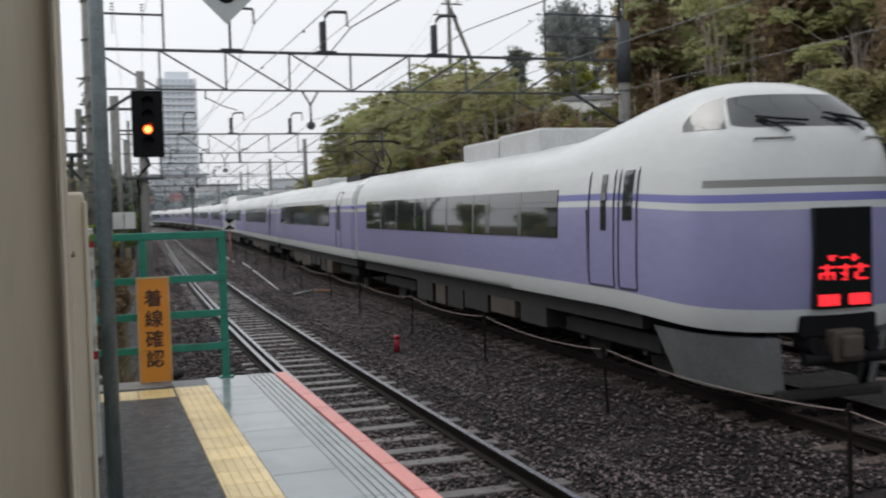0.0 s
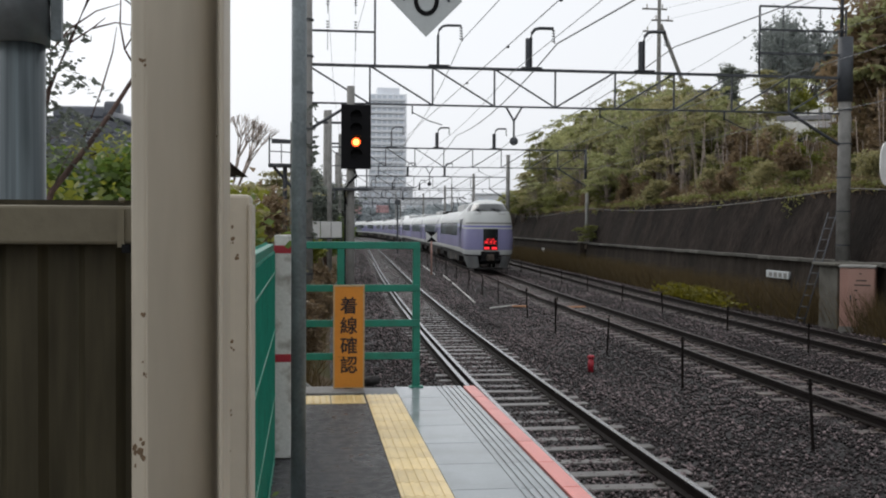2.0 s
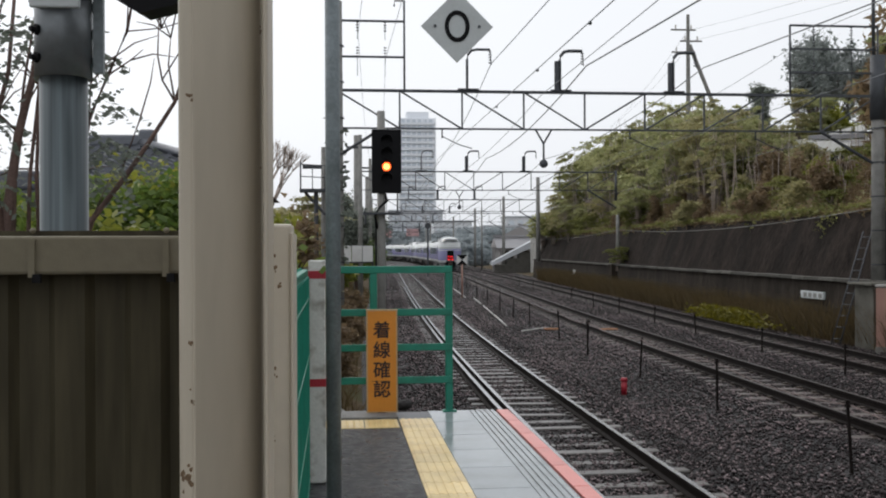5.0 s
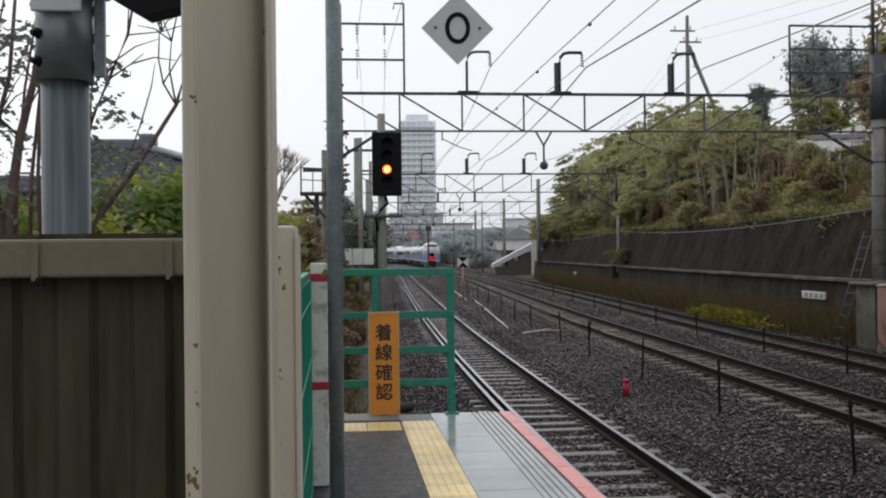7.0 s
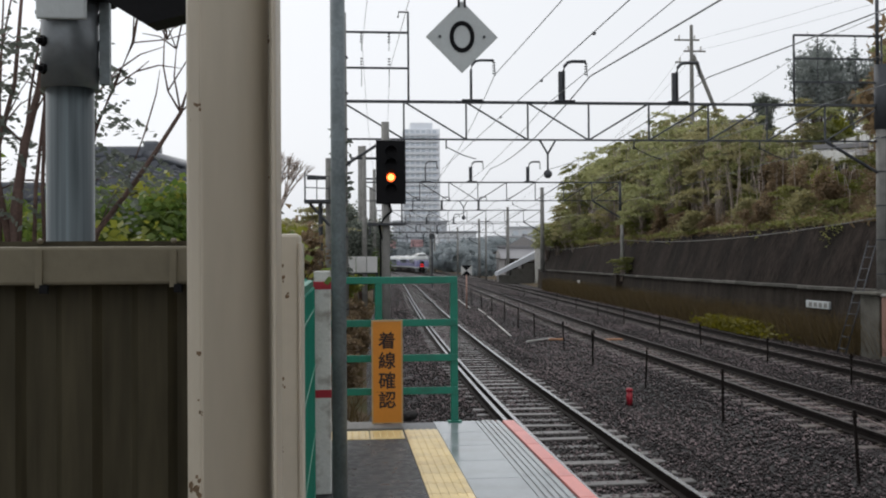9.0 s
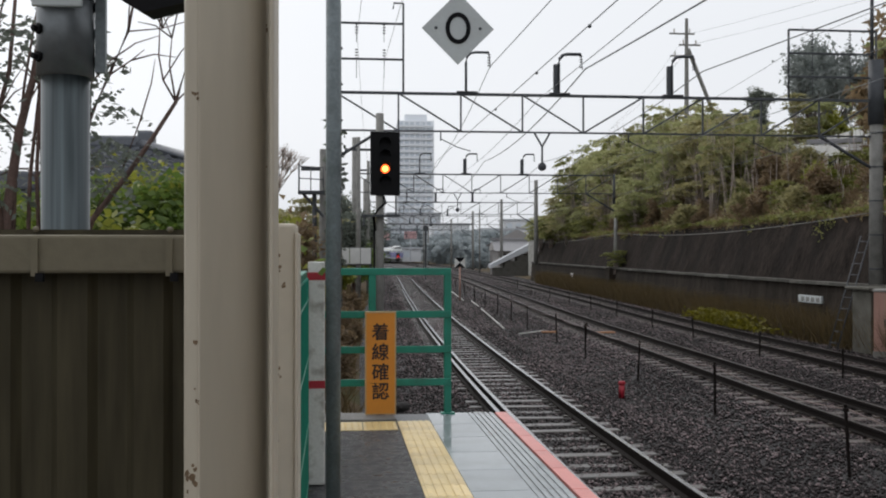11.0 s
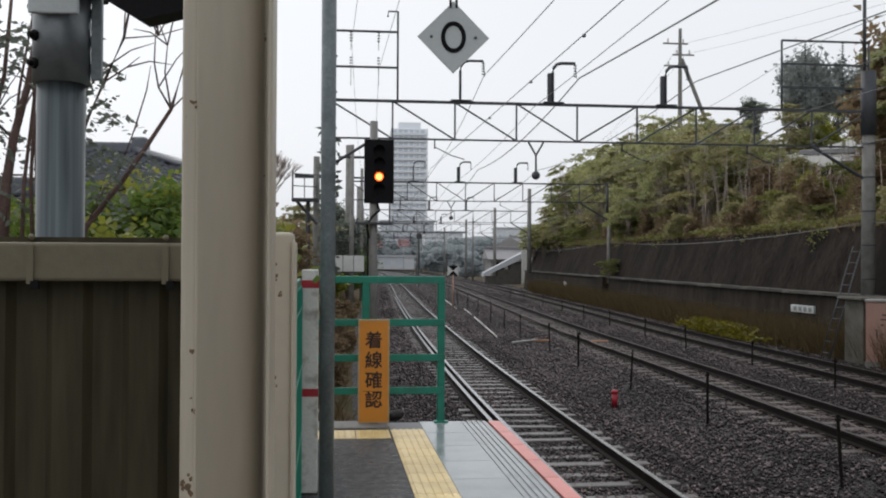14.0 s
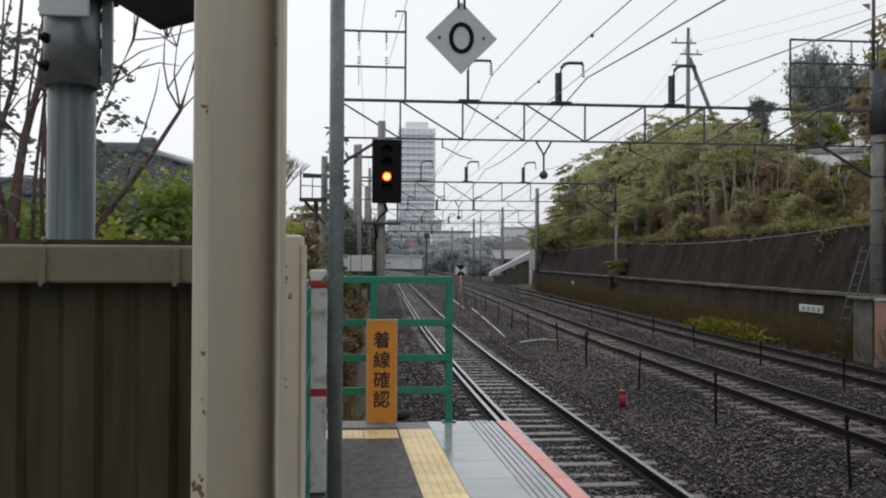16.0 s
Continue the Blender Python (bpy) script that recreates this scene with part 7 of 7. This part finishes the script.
def build_house(m, w, d, h, rise, label, pale=None, tiles=True):
    e = empty("house", m, label=label, category="house", group="houses beside the line")
    wall_m = pale or M_PLASTER
    part("wall", boxes((-w / 2, w / 2, -d / 2, d / 2, -1.0, h)), wall_m, e)
    if tiles:
        a = tile_roof(e, -w / 2 - 0.5, w / 2 + 0.5, -d / 2 - 0.6, 0, h - 0.1, h + rise, int((w + 1) / 0.28), int((d / 2 + 0.6) / 0.24))
        b = tile_roof(e, -w / 2 - 0.5, w / 2 + 0.5, d / 2 + 0.6, 0, h - 0.1, h + rise, 12, 8)
    bm = bmesh.new()
    pr = [(-d / 2 - 0.6, h - 0.22), (0, h + rise - 0.10), (d / 2 + 0.6, h - 0.22), (0, h + rise - 0.3)]
    va = [bm.verts.new((-w / 2 - 0.45, y, z)) for y, z in pr]
    vb = [bm.verts.new((w / 2 + 0.45, y, z)) for y, z in pr]
    for k in range(4):
        bm.faces.new((va[k], va[(k + 1) % 4], vb[(k + 1) % 4], vb[k]))
    bm.faces.new(va[::-1])
    bm.faces.new(vb)
    part("roof_board", bm, M_DARKWOOD if tiles else M_PALE_ROOF, e)
    gb = bmesh.new()
    tri = [(-d / 2, h - 0.15), (d / 2, h - 0.15), (0, h + rise * (1 - 0.3 / (d / 2 + 0.6)) - 0.02)]
    ga = [gb.verts.new((-w / 2 - 0.47, y, z)) for y, z in tri]
    gc = [gb.verts.new((w / 2 + 0.47, y, z)) for y, z in tri]
    gb.faces.new(ga[::-1])
    gb.faces.new(gc)
    for k in range(3):
        gb.faces.new((ga[k], ga[(k + 1) % 3], gc[(k + 1) % 3], gc[k]))
    part("gable", gb, wall_m, e)
    part("ridge", boxes((-w / 2 - 0.55, w / 2 + 0.55, -0.14, 0.14, h + rise - 0.02, h + rise + 0.22), bevel=0.04), M_ROOFTILE if tiles else M_PALE_ROOF, e)
    for k in range(max(2, int(w / 2.2))):
        x = -w / 2 + (k + 0.5) * w / max(2, int(w / 2.2))
        win = part("window_frame", boxes((x - 0.5, x + 0.5, -d / 2 - 0.05, -d / 2 + 0.02, h - 1.5, h - 0.55)), M_DARKWOOD, e)
        part("pane", boxes((x - 0.44, x - 0.02, -d / 2 - 0.07, -d / 2 - 0.04, h - 1.44, h - 0.61)), M_GLASS_DK, win)
        part("pane", boxes((x + 0.02, x + 0.44, -d / 2 - 0.07, -d / 2 - 0.04, h - 1.44, h - 0.61)), M_GLASS_DK, win)
    return e


# far pale and grey walls: distance haze is put into their colours
M_PALE_WALL = mat("far_haze_pale_wall", (0.68, 0.70, 0.72), 0.8, var=0.06, scale=0.5, fine=4, bump=0)
M_PALE_GREY = mat("far_haze_grey_wall", (0.50, 0.52, 0.55), 0.8, var=0.1, scale=0.4, fine=4, bump=0)
M_HOUSE_WALL = mat("far_dull_wall", (0.30, 0.285, 0.275), 0.8, var=0.1, scale=0.4, fine=4, bump=0)
M_PALE_ROOF = mat("far_grey_roof", (0.27, 0.265, 0.275), 0.5, var=0.1, scale=0.6, fine=5, bump=0)
# sign red made paler and greyer, with distance haze painted in
M_FAR_RED = mat("far_haze_paled_red", (0.50, 0.30, 0.30), 0.7, var=0.1, bump=0)


def build_hip_house():
    e = empty("house", label="old house with a grey tiled hip roof behind the shrubs", category="house", group="houses beside the line")
    part("wall", boxes((-3.4, -1.5, 13.7, 18.0, -0.6, 2.30)), M_DARKWOOD, e)
    V, F = [], []
    rows = 11
    left, corner, apex = -3.6, -1.0, -2.86
    for r in range(rows):
        fa, fb = r / rows, min((r + 1.15) / rows, 1.0)
        ya, yb, za, zb = 13.0 + 2.5 * fa, 13.0 + 2.5 * fb, 2.34 + 0.66 * fa, 2.34 + 0.66 * fb
        x, xe = left, corner + (apex - corner) * fa
        while x < xe - 0.05:
            w = min(0.27, xe - x)
            V, F = [], []
            o = 0
            for y, z, lift in ((ya, za, 0.06), (yb, zb, 0.012)):
                V += [(x, y, z + lift), (x + w * 0.3, y, z + lift - 0.035), (x + w * 0.7, y, z + lift - 0.02), (x + w * 1.02, y, z + lift + 0.015)]
            V += [(x, ya, za - 0.02), (x + w * 1.02, ya, za - 0.02)]
            F += [(o + k, o + k + 1, o + k + 5, o + k + 4) for k in range(3)] + [(o, o + 8, o + 9, o + 3, o + 2, o + 1)]
            attach(new("roof_tile", mesh_data("roof_tile", V, F, [M_ROOFTILE])), e)
            x += 0.27
    base = [(left, 12.95, 2.27), (corner + 0.05, 12.95, 2.27), (corner + 0.05, 18.05, 2.27), (left, 18.05, 2.27), (left, 15.5, 2.96), (apex, 15.5, 2.96)]
    attach(new("roof_board", mesh_data("roof_board", base, [(0, 1, 5, 4), (1, 2, 5), (2, 3, 4, 5), (3, 0, 4), (3, 2, 1, 0)], [M_DARKWOOD])), e)
    part("ridge", boxes((left, apex + 0.1, 15.38, 15.62, 2.98, 3.16), bevel=0.04), M_ROOFTILE, e)
    tubes("hip_ridge", [([(apex, 15.45, 3.05), ((apex + corner) / 2, 14.2, 2.73), (corner, 12.98, 2.40)], 0.07)], M_ROOFTILE, e)
    part("ridge_end", boxes((apex - 0.02, apex + 0.22, 15.35, 15.65, 2.98, 3.24), bevel=0.05), M_ROOFTILE, e)


build_hip_house()
build_house(pose(-6.0, 12.5, -0.3, 0, 0, 8), 4.0, 4.0, 1.9, 0.6, "low outbuilding with a grey tiled roof")
build_house(pose(29.6, 72, 8.4, 0, 0, -35), 2.2, 2.6, 2.2, 0.8, "small house with a dark tiled roof on the hilltop", M_PLASTER)
build_house(pose(26.2, 48.5, 5.3, 0, 0, -30), 4.0, 2.6, 1.3, 0.35, "pale low house on the hilltop among trees", M_PLASTER, False)


def build_hilltop():
    first = None
    for i in range(14):
        low = i < 7
        y = 45.0 + 1.0 * i if low else 44.0 + 1.4 * (i - 7)
        x = 23.7 if low else 26.2
        m = pose(x, y, (5.85 + 0.13 * i) if low else 7.15, 7.0 if low else 0, 0, 0)
        if first is None:
            first = empty("guard_panel", m, label="white guard panel along the hilltop road", category="guard rail", group="hilltop guard panels")
            part("panel", boxes((-0.03, 0.03, 0, 0.97, 0.0, 0.45), bevel=0.01), M_WHITE, first)
            part("post", boxes((0.03, 0.10, 0.05, 0.12, -0.9, 0.5)), M_WHITE, first)
        else:
            copy_thing(first, m)


build_hilltop()


def build_far_right():
    b = build_house(pose(23.8, 128, -1.2, 0, 0, 70), 7, 7, 3.6, 2.0, "brown-roofed trackside house at the end of the cutting", M_HOUSE_WALL, False)
    c = build_house(pose(21.4, 121, -1.2, 0, 0, 0), 4.4, 4, 3.0, 1.1, "small grey-gabled shed below the house", M_HOUSE_WALL, False)
    s = empty("stair_roof", label="white sloping roof over a footbridge stair", category="stair roof")
    V = [(17.4, 113, -0.35), (17.4, 113, 0.05), (22.6, 113, 2.75), (22.6, 113, 1.95)]
    V += [(x, y + 1.6, z) for x, y, z in V]
    attach(new("roof_panel", mesh_data("roof_panel", V, [(0, 3, 2, 1), (4, 5, 6, 7), (1, 2, 6, 5), (0, 4, 7, 3), (0, 1, 5, 4), (2, 3, 7, 6)], [M_PALE_GREY])), s)
    part("stair_side", boxes((17.8, 22.6, 113.2, 114.4, -1.4, -0.3), (19.0, 22.6, 113.2, 114.4, -0.3, 0.45), (20.4, 22.6, 113.2, 114.4, 0.45, 1.1)), M_COPING, s)
    p = empty("stair_pillar", pose(21.9, 112.5, -1.3), label="white concrete pillar beside the stair roof", category="pillar")
    part("shaft", boxes((-0.28, 0.28, -0.2, 0.2, 0, 4.6), bevel=0.03), M_WHITE_OLD, p)
    part("cap", boxes((-0.34, 0.34, -0.26, 0.26, 4.6, 4.75)), M_CONC, p)


build_far_right()


def build_tower():
    t = empty("apartment_tower", pose(39.5, 505, 0), label="pale high-rise apartment tower far down the line", category="tower block")
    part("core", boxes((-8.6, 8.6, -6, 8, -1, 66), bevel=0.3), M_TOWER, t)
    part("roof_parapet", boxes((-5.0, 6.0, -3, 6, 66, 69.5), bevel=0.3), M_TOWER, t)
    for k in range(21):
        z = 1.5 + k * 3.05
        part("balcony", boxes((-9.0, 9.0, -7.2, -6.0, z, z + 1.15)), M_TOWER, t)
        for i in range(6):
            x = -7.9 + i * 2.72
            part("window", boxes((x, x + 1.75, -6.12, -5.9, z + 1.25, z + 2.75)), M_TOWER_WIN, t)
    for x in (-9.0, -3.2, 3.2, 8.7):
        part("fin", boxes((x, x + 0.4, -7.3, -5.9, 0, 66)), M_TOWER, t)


def build_town():
    rnd = random.Random(31)
    for x, y, w, d, h, m in ((3, 300, 12, 8, 9, M_PALE_WALL), (15, 268, 15, 6, 3.2, M_PALE_WALL), (18, 330, 14, 9, 10, M_PALE_GREY), (-14, 290, 12, 9, 8, M_PALE_GREY), (36, 320, 12, 9, 11, M_PALE_WALL), (50, 300, 14, 9, 9, M_PALE_GREY), (64, 340, 16, 10, 13, M_PALE_WALL), (30, 390, 20, 12, 17, M_PALE_GREY), (2, 400, 18, 10, 15, M_PALE_WALL), (80, 320, 18, 10, 12, M_PALE_GREY), (-30, 330, 16, 10, 11, M_PALE_WALL)):
        b = empty("town_building", pose(x, y, -1), label="town building in the rainy distance, haze painted into its pale walls", category="building", group="far town buildings")
        part("wall", boxes((-w / 2, w / 2, -d / 2, d / 2, 0, h)), m, b)
        part("roof", boxes((-w / 2 - 0.4, w / 2 + 0.4, -d / 2 - 0.4, d / 2 + 0.4, h, h + 0.5)), M_PALE_GREY, b)
        for i in range(int(w / 3.2)):
            for j in range(int(h / 3.2)):
                part("window", boxes((-w / 2 + 0.9 + i * 3.1, -w / 2 + 2.7 + i * 3.1, -d / 2 - 0.06, -d / 2 + 0.05, 1.2 + j * 3.1, 2.7 + j * 3.1)), M_TOWER_WIN, b)
    for x, z in ((12.5, 4.6), (19.5, 4.9)):
        s = empty("shop_sign", pose(x, 262, 0), label="red shop sign on a pole in the distance, paled for haze", category="sign", group="far red signs")
        part("board", boxes((-1.6, 1.6, -0.2, 0.2, z, z + 1.9)), M_FAR_RED, s)
        part("pole", boxes((-0.15, 0.15, -0.1, 0.1, -1.5, z)), M_PALE_GREY, s)
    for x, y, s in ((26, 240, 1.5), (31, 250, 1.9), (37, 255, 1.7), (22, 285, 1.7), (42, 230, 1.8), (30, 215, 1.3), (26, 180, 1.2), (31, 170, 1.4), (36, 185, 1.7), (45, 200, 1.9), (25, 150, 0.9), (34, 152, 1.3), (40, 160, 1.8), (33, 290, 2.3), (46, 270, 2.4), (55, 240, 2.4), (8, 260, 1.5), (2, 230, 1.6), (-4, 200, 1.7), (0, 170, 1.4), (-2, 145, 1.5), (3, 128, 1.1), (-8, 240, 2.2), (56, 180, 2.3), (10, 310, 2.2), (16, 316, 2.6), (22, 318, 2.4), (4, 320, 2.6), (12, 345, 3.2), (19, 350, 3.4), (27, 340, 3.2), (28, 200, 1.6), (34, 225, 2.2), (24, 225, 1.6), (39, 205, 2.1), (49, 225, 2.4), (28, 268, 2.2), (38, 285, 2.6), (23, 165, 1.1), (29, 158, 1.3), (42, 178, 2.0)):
        plant("distant_tree", PROTOS["pale"], pose(x, y, -1.2, 0, 0, rnd.uniform(0, 360)) @ Matrix.Diagonal((s, s, s, 1)), "tree in the rainy distance, haze painted into its leaves", "tree", "distant trees")


build_tower()
build_town()


def build_utility_poles():
    p = empty("utility_pole", pose(22.0, 62, 6.8), label="tall utility pole with crossarms and a raking strut on the hill", category="utility pole")
    part("shaft", cyls(((0, 0, 0), (0, 0, 9.3), 0.17, 0.10), n=10), M_POLE, p)
    part("strut", cyls(((1.95, 0, 2.9), (0.1, 0, 7.4), 0.13), n=8), M_POLE, p)
    for z, w, x in ((8.3, 1.0, -0.3), (7.6, 0.8, 0.2), (6.9, 0.7, -0.4)):
        bar = part("crossarm", boxes((x - w / 2 - 0.3, x + w / 2 + 0.3, -0.05, 0.05, z, z + 0.09)), M_POLE, p)
        for f in (-0.5, 0.5):
            part("insulator", cyls(((x + w * f, 0, z + 0.09), (x + w * f, 0, z + 0.35), 0.05), n=6), M_INSUL, bar)
    for x, y, z, h in ((-0.3, 28.5, -0.6, 4.9), (1.07, 45, -0.9, 7.4), (2.0, 60, -1.0, 7.8), (18.6, 130, -1.3, 8.2), (14.9, 170, -1.3, 8.5)):
        q = empty("line_pole", pose(x, y, z), label="plain concrete pole beside the line", category="pole", group="poles beside the line")
        part("shaft", cyls(((0, 0, 0), (0, 0, h), 0.12, 0.09), n=10), M_POLE, q, smooth=True)
        part("crossarm", boxes((-0.6, 0.6, -0.05, 0.05, h - 0.6, h - 0.5)), M_STEEL, q)
    g = empty("maintenance_stage", pose(-0.62, 28, 0), label="dark steel maintenance stage with a thin rail frame on a pole", category="stage")
    part("deck", boxes((-0.34, 0.40, -0.3, 0.3, 3.02, 3.10)), M_STEEL, g)
    tubes("rail_frame", [([(-0.32, 0, 3.1), (-0.32, 0, 3.85)], 0.025), ([(0.0, 0, 3.1), (0.0, 0, 3.75)], 0.015), ([(0.34, 0, 3.1), (0.34, 0, 3.75), (-0.32, 0, 3.78)], 0.015), ([(-0.32, 0, 3.45), (0.34, 0, 3.42)], 0.015)], M_STEEL, g)
    part("leg", cyls(((0.1, 0, -1.0), (0.1, 0, 3.02), 0.06), n=8), M_STEEL, g)
    part("brace", cyls(((-0.2, 0, 3.02), (0.35, 0, 2.4), 0.04), n=6), M_STEEL, g)
    for z0, z1, off in ((15.1, 9.5, 0), (14.5, 9.2, 0.4)):
        wire(sag((22 + off, 62, z0), (29 + off, 5, z1 + 3), 0.8, 10), 0.008, "thin utility wire over the hill")
        wire(sag((22 + off, 62, z0), (26, 95, 13.0), 0.4, 8), 0.008, "thin utility wire over the hill")


build_utility_poles()


# ---------------------------------------------------------------- litter on the bank, ballast stones
def build_bank_litter():
    rnd = random.Random(17)
    for x, y, z, l, r in ((-0.05, 10.3, -0.55, 0.7, 20), (0.25, 10.8, -0.75, 0.8, -30), (-0.2, 11.2, -0.5, 0.6, 60)):
        tagged(part("timber_scrap", boxes((-l / 2, l / 2, -0.06, 0.06, 0, 0.11), bevel=0.01), M_DARKWOOD, None), "dark wet timber offcut on the bank", "timber", group="timber offcuts").matrix_basis = pose(x, y, z, rnd.uniform(-8, 8), rnd.uniform(-15, 15), r)
    for x, y, z in ((0.05, 9.9, -0.62), (-0.15, 10.1, -0.5), (0.9, 13.2, -1.3), (0.75, 16.0, -1.15), (1.15, 17.5, -1.3)):
        bm = bmesh.new()
        ball(bm, (0, 0, 0), 0.13, 1.3, 0.9, 0.7, 2)
        for v in bm.verts:
            v.co += v.co * 0.25 * noise.noise(v.co * 9 + Vector((x, y, 0)))
        tagged(part("stone_block", bm, M_CONC if x < 0.1 else M_T_UNDER, None), "rough broken stone block on the bank", "stone", group="stone blocks").matrix_basis = pose(x, y, z + 0.06)
    tagged(tubes("bank_rail", [([(-0.4, 13.5, -0.35), (0.6, 12.0, -0.85)], 0.035)], M_POLE, None), "pale pipe lying down the bank", "pipe")


build_bank_litter()


def build_stones():
    rng = np.random.default_rng(5)
    ys = 7.5 + 56 * rng.random(230000) ** 1.25
    ys = ys[rng.random(len(ys)) < np.interp(ys, [7.5, 18, 36, 63], [1.0, 0.8, 0.45, 0.28])]
    ys = np.concatenate([ys, rng.uniform(62, 175, 34000)])
    grid = np.arange(0, 190, 0.5)
    A, B, C = (np.interp(ys, grid, [fn(y) for y in grid]) for fn in (TRACK_A, TRACK_B, TRACK_C))
    xs = A + rng.uniform(-2.4, 11.6, len(ys))
    near = (xs > A - 2.4) & (xs < C + 2.3) & ((ys > 13) | (xs < 9.5))
    xs, ys, A, B, C = xs[near], ys[near], A[near], B[near], C[near]
    d = xs - A
    span = B - A - 3.3
    f = np.clip((d - 1.65) / span, 0, 1)
    z = BED_Z - np.where(d < -1.65, 0.03 + (np.clip(-d - 1.65, 0, 1)) * 0.15, np.where(d < 1.65, 0.0, np.where(xs < B - 1.55, 0.03 + np.interp(f, [0, 0.15, 0.3, 0.45, 0.6, 0.75, 0.9, 1], [0, 0.07, 0.11, 0.12, 0.11, 0.08, 0.03, 0]), 0.0)))
    n = len(xs)
    base = np.array([(1, 0, 0), (-1, 0, 0), (0, 1, 0), (0, -1, 0), (0, 0, 0.8), (0, 0, -0.8)], dtype=float)
    tri = np.array([(0, 2, 4), (2, 1, 4), (1, 3, 4), (3, 0, 4), (2, 0, 5), (1, 2, 5), (3, 1, 5), (0, 3, 5)])
    s = rng.uniform(0.014, 0.036, (n, 1, 1)) * np.interp(ys, [8, 36, 63, 175], [0.9, 1.35, 1.9, 4.2])[:, None, None]
    v = base[None] * s * rng.uniform(0.65, 1.25, (n, 6, 3))
    ang = rng.uniform(0, 6.28, n)
    tilt = rng.uniform(-0.8, 0.8, n)
    c, q = np.cos(ang)[:, None], np.sin(ang)[:, None]
    ct, st = np.cos(tilt)[:, None], np.sin(tilt)[:, None]
    x1, y1, z1 = v[..., 0], v[..., 1] * ct - v[..., 2] * st, v[..., 1] * st + v[..., 2] * ct
    v = np.stack([x1 * c - y1 * q, x1 * q + y1 * c, z1], axis=2) + np.stack([xs, ys, z + 0.008], axis=1)[:, None, :]
    fcs = (tri[None] + (np.arange(n) * 6)[:, None, None]).reshape(-1, 3)
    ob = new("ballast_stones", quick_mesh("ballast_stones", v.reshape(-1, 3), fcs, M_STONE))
    tagged(ob, "loose dark wet ballast stones", "ballast", kind="stuff")
    pick = rng.random(n) < 0.28 * np.array([0.35 + 1.3 * max(0.0, 0.5 + noise.noise((a * 0.35, b * 0.22, 2.0))) for a, b in zip(xs, ys)])
    w = v[pick]
    mid = w.mean(axis=1, keepdims=True)
    w = mid + (w - mid) * rng.uniform(0.7, 1.15, (len(w), 1, 1)) + np.array([0.012, 0.01, 0.010])
    fcs = (tri[None] + (np.arange(len(w)) * 6)[:, None, None]).reshape(-1, 3)
    ob = new("pale_ballast_stones", quick_mesh("pale_ballast_stones", w.reshape(-1, 3), fcs, M_STONE_PALE))
    tagged(ob, "scattered paler wet ballast stones", "ballast", kind="stuff")


build_stones()


# ---------------------------------------------------------------- pieces of the tracks
build_track(TRACK_A, -6, 420, 150, M_SLEEPER, "narrow-gauge track with wet concrete sleepers beside the platform", guard=True)
build_track(TRACK_B, -6, 420, 150, M_SLEEPER_B, "middle running track with brown-stained sleepers")
build_track(TRACK_C, -6, 420, 150, M_SLEEPER_B, "running track below the retaining wall")

motions()
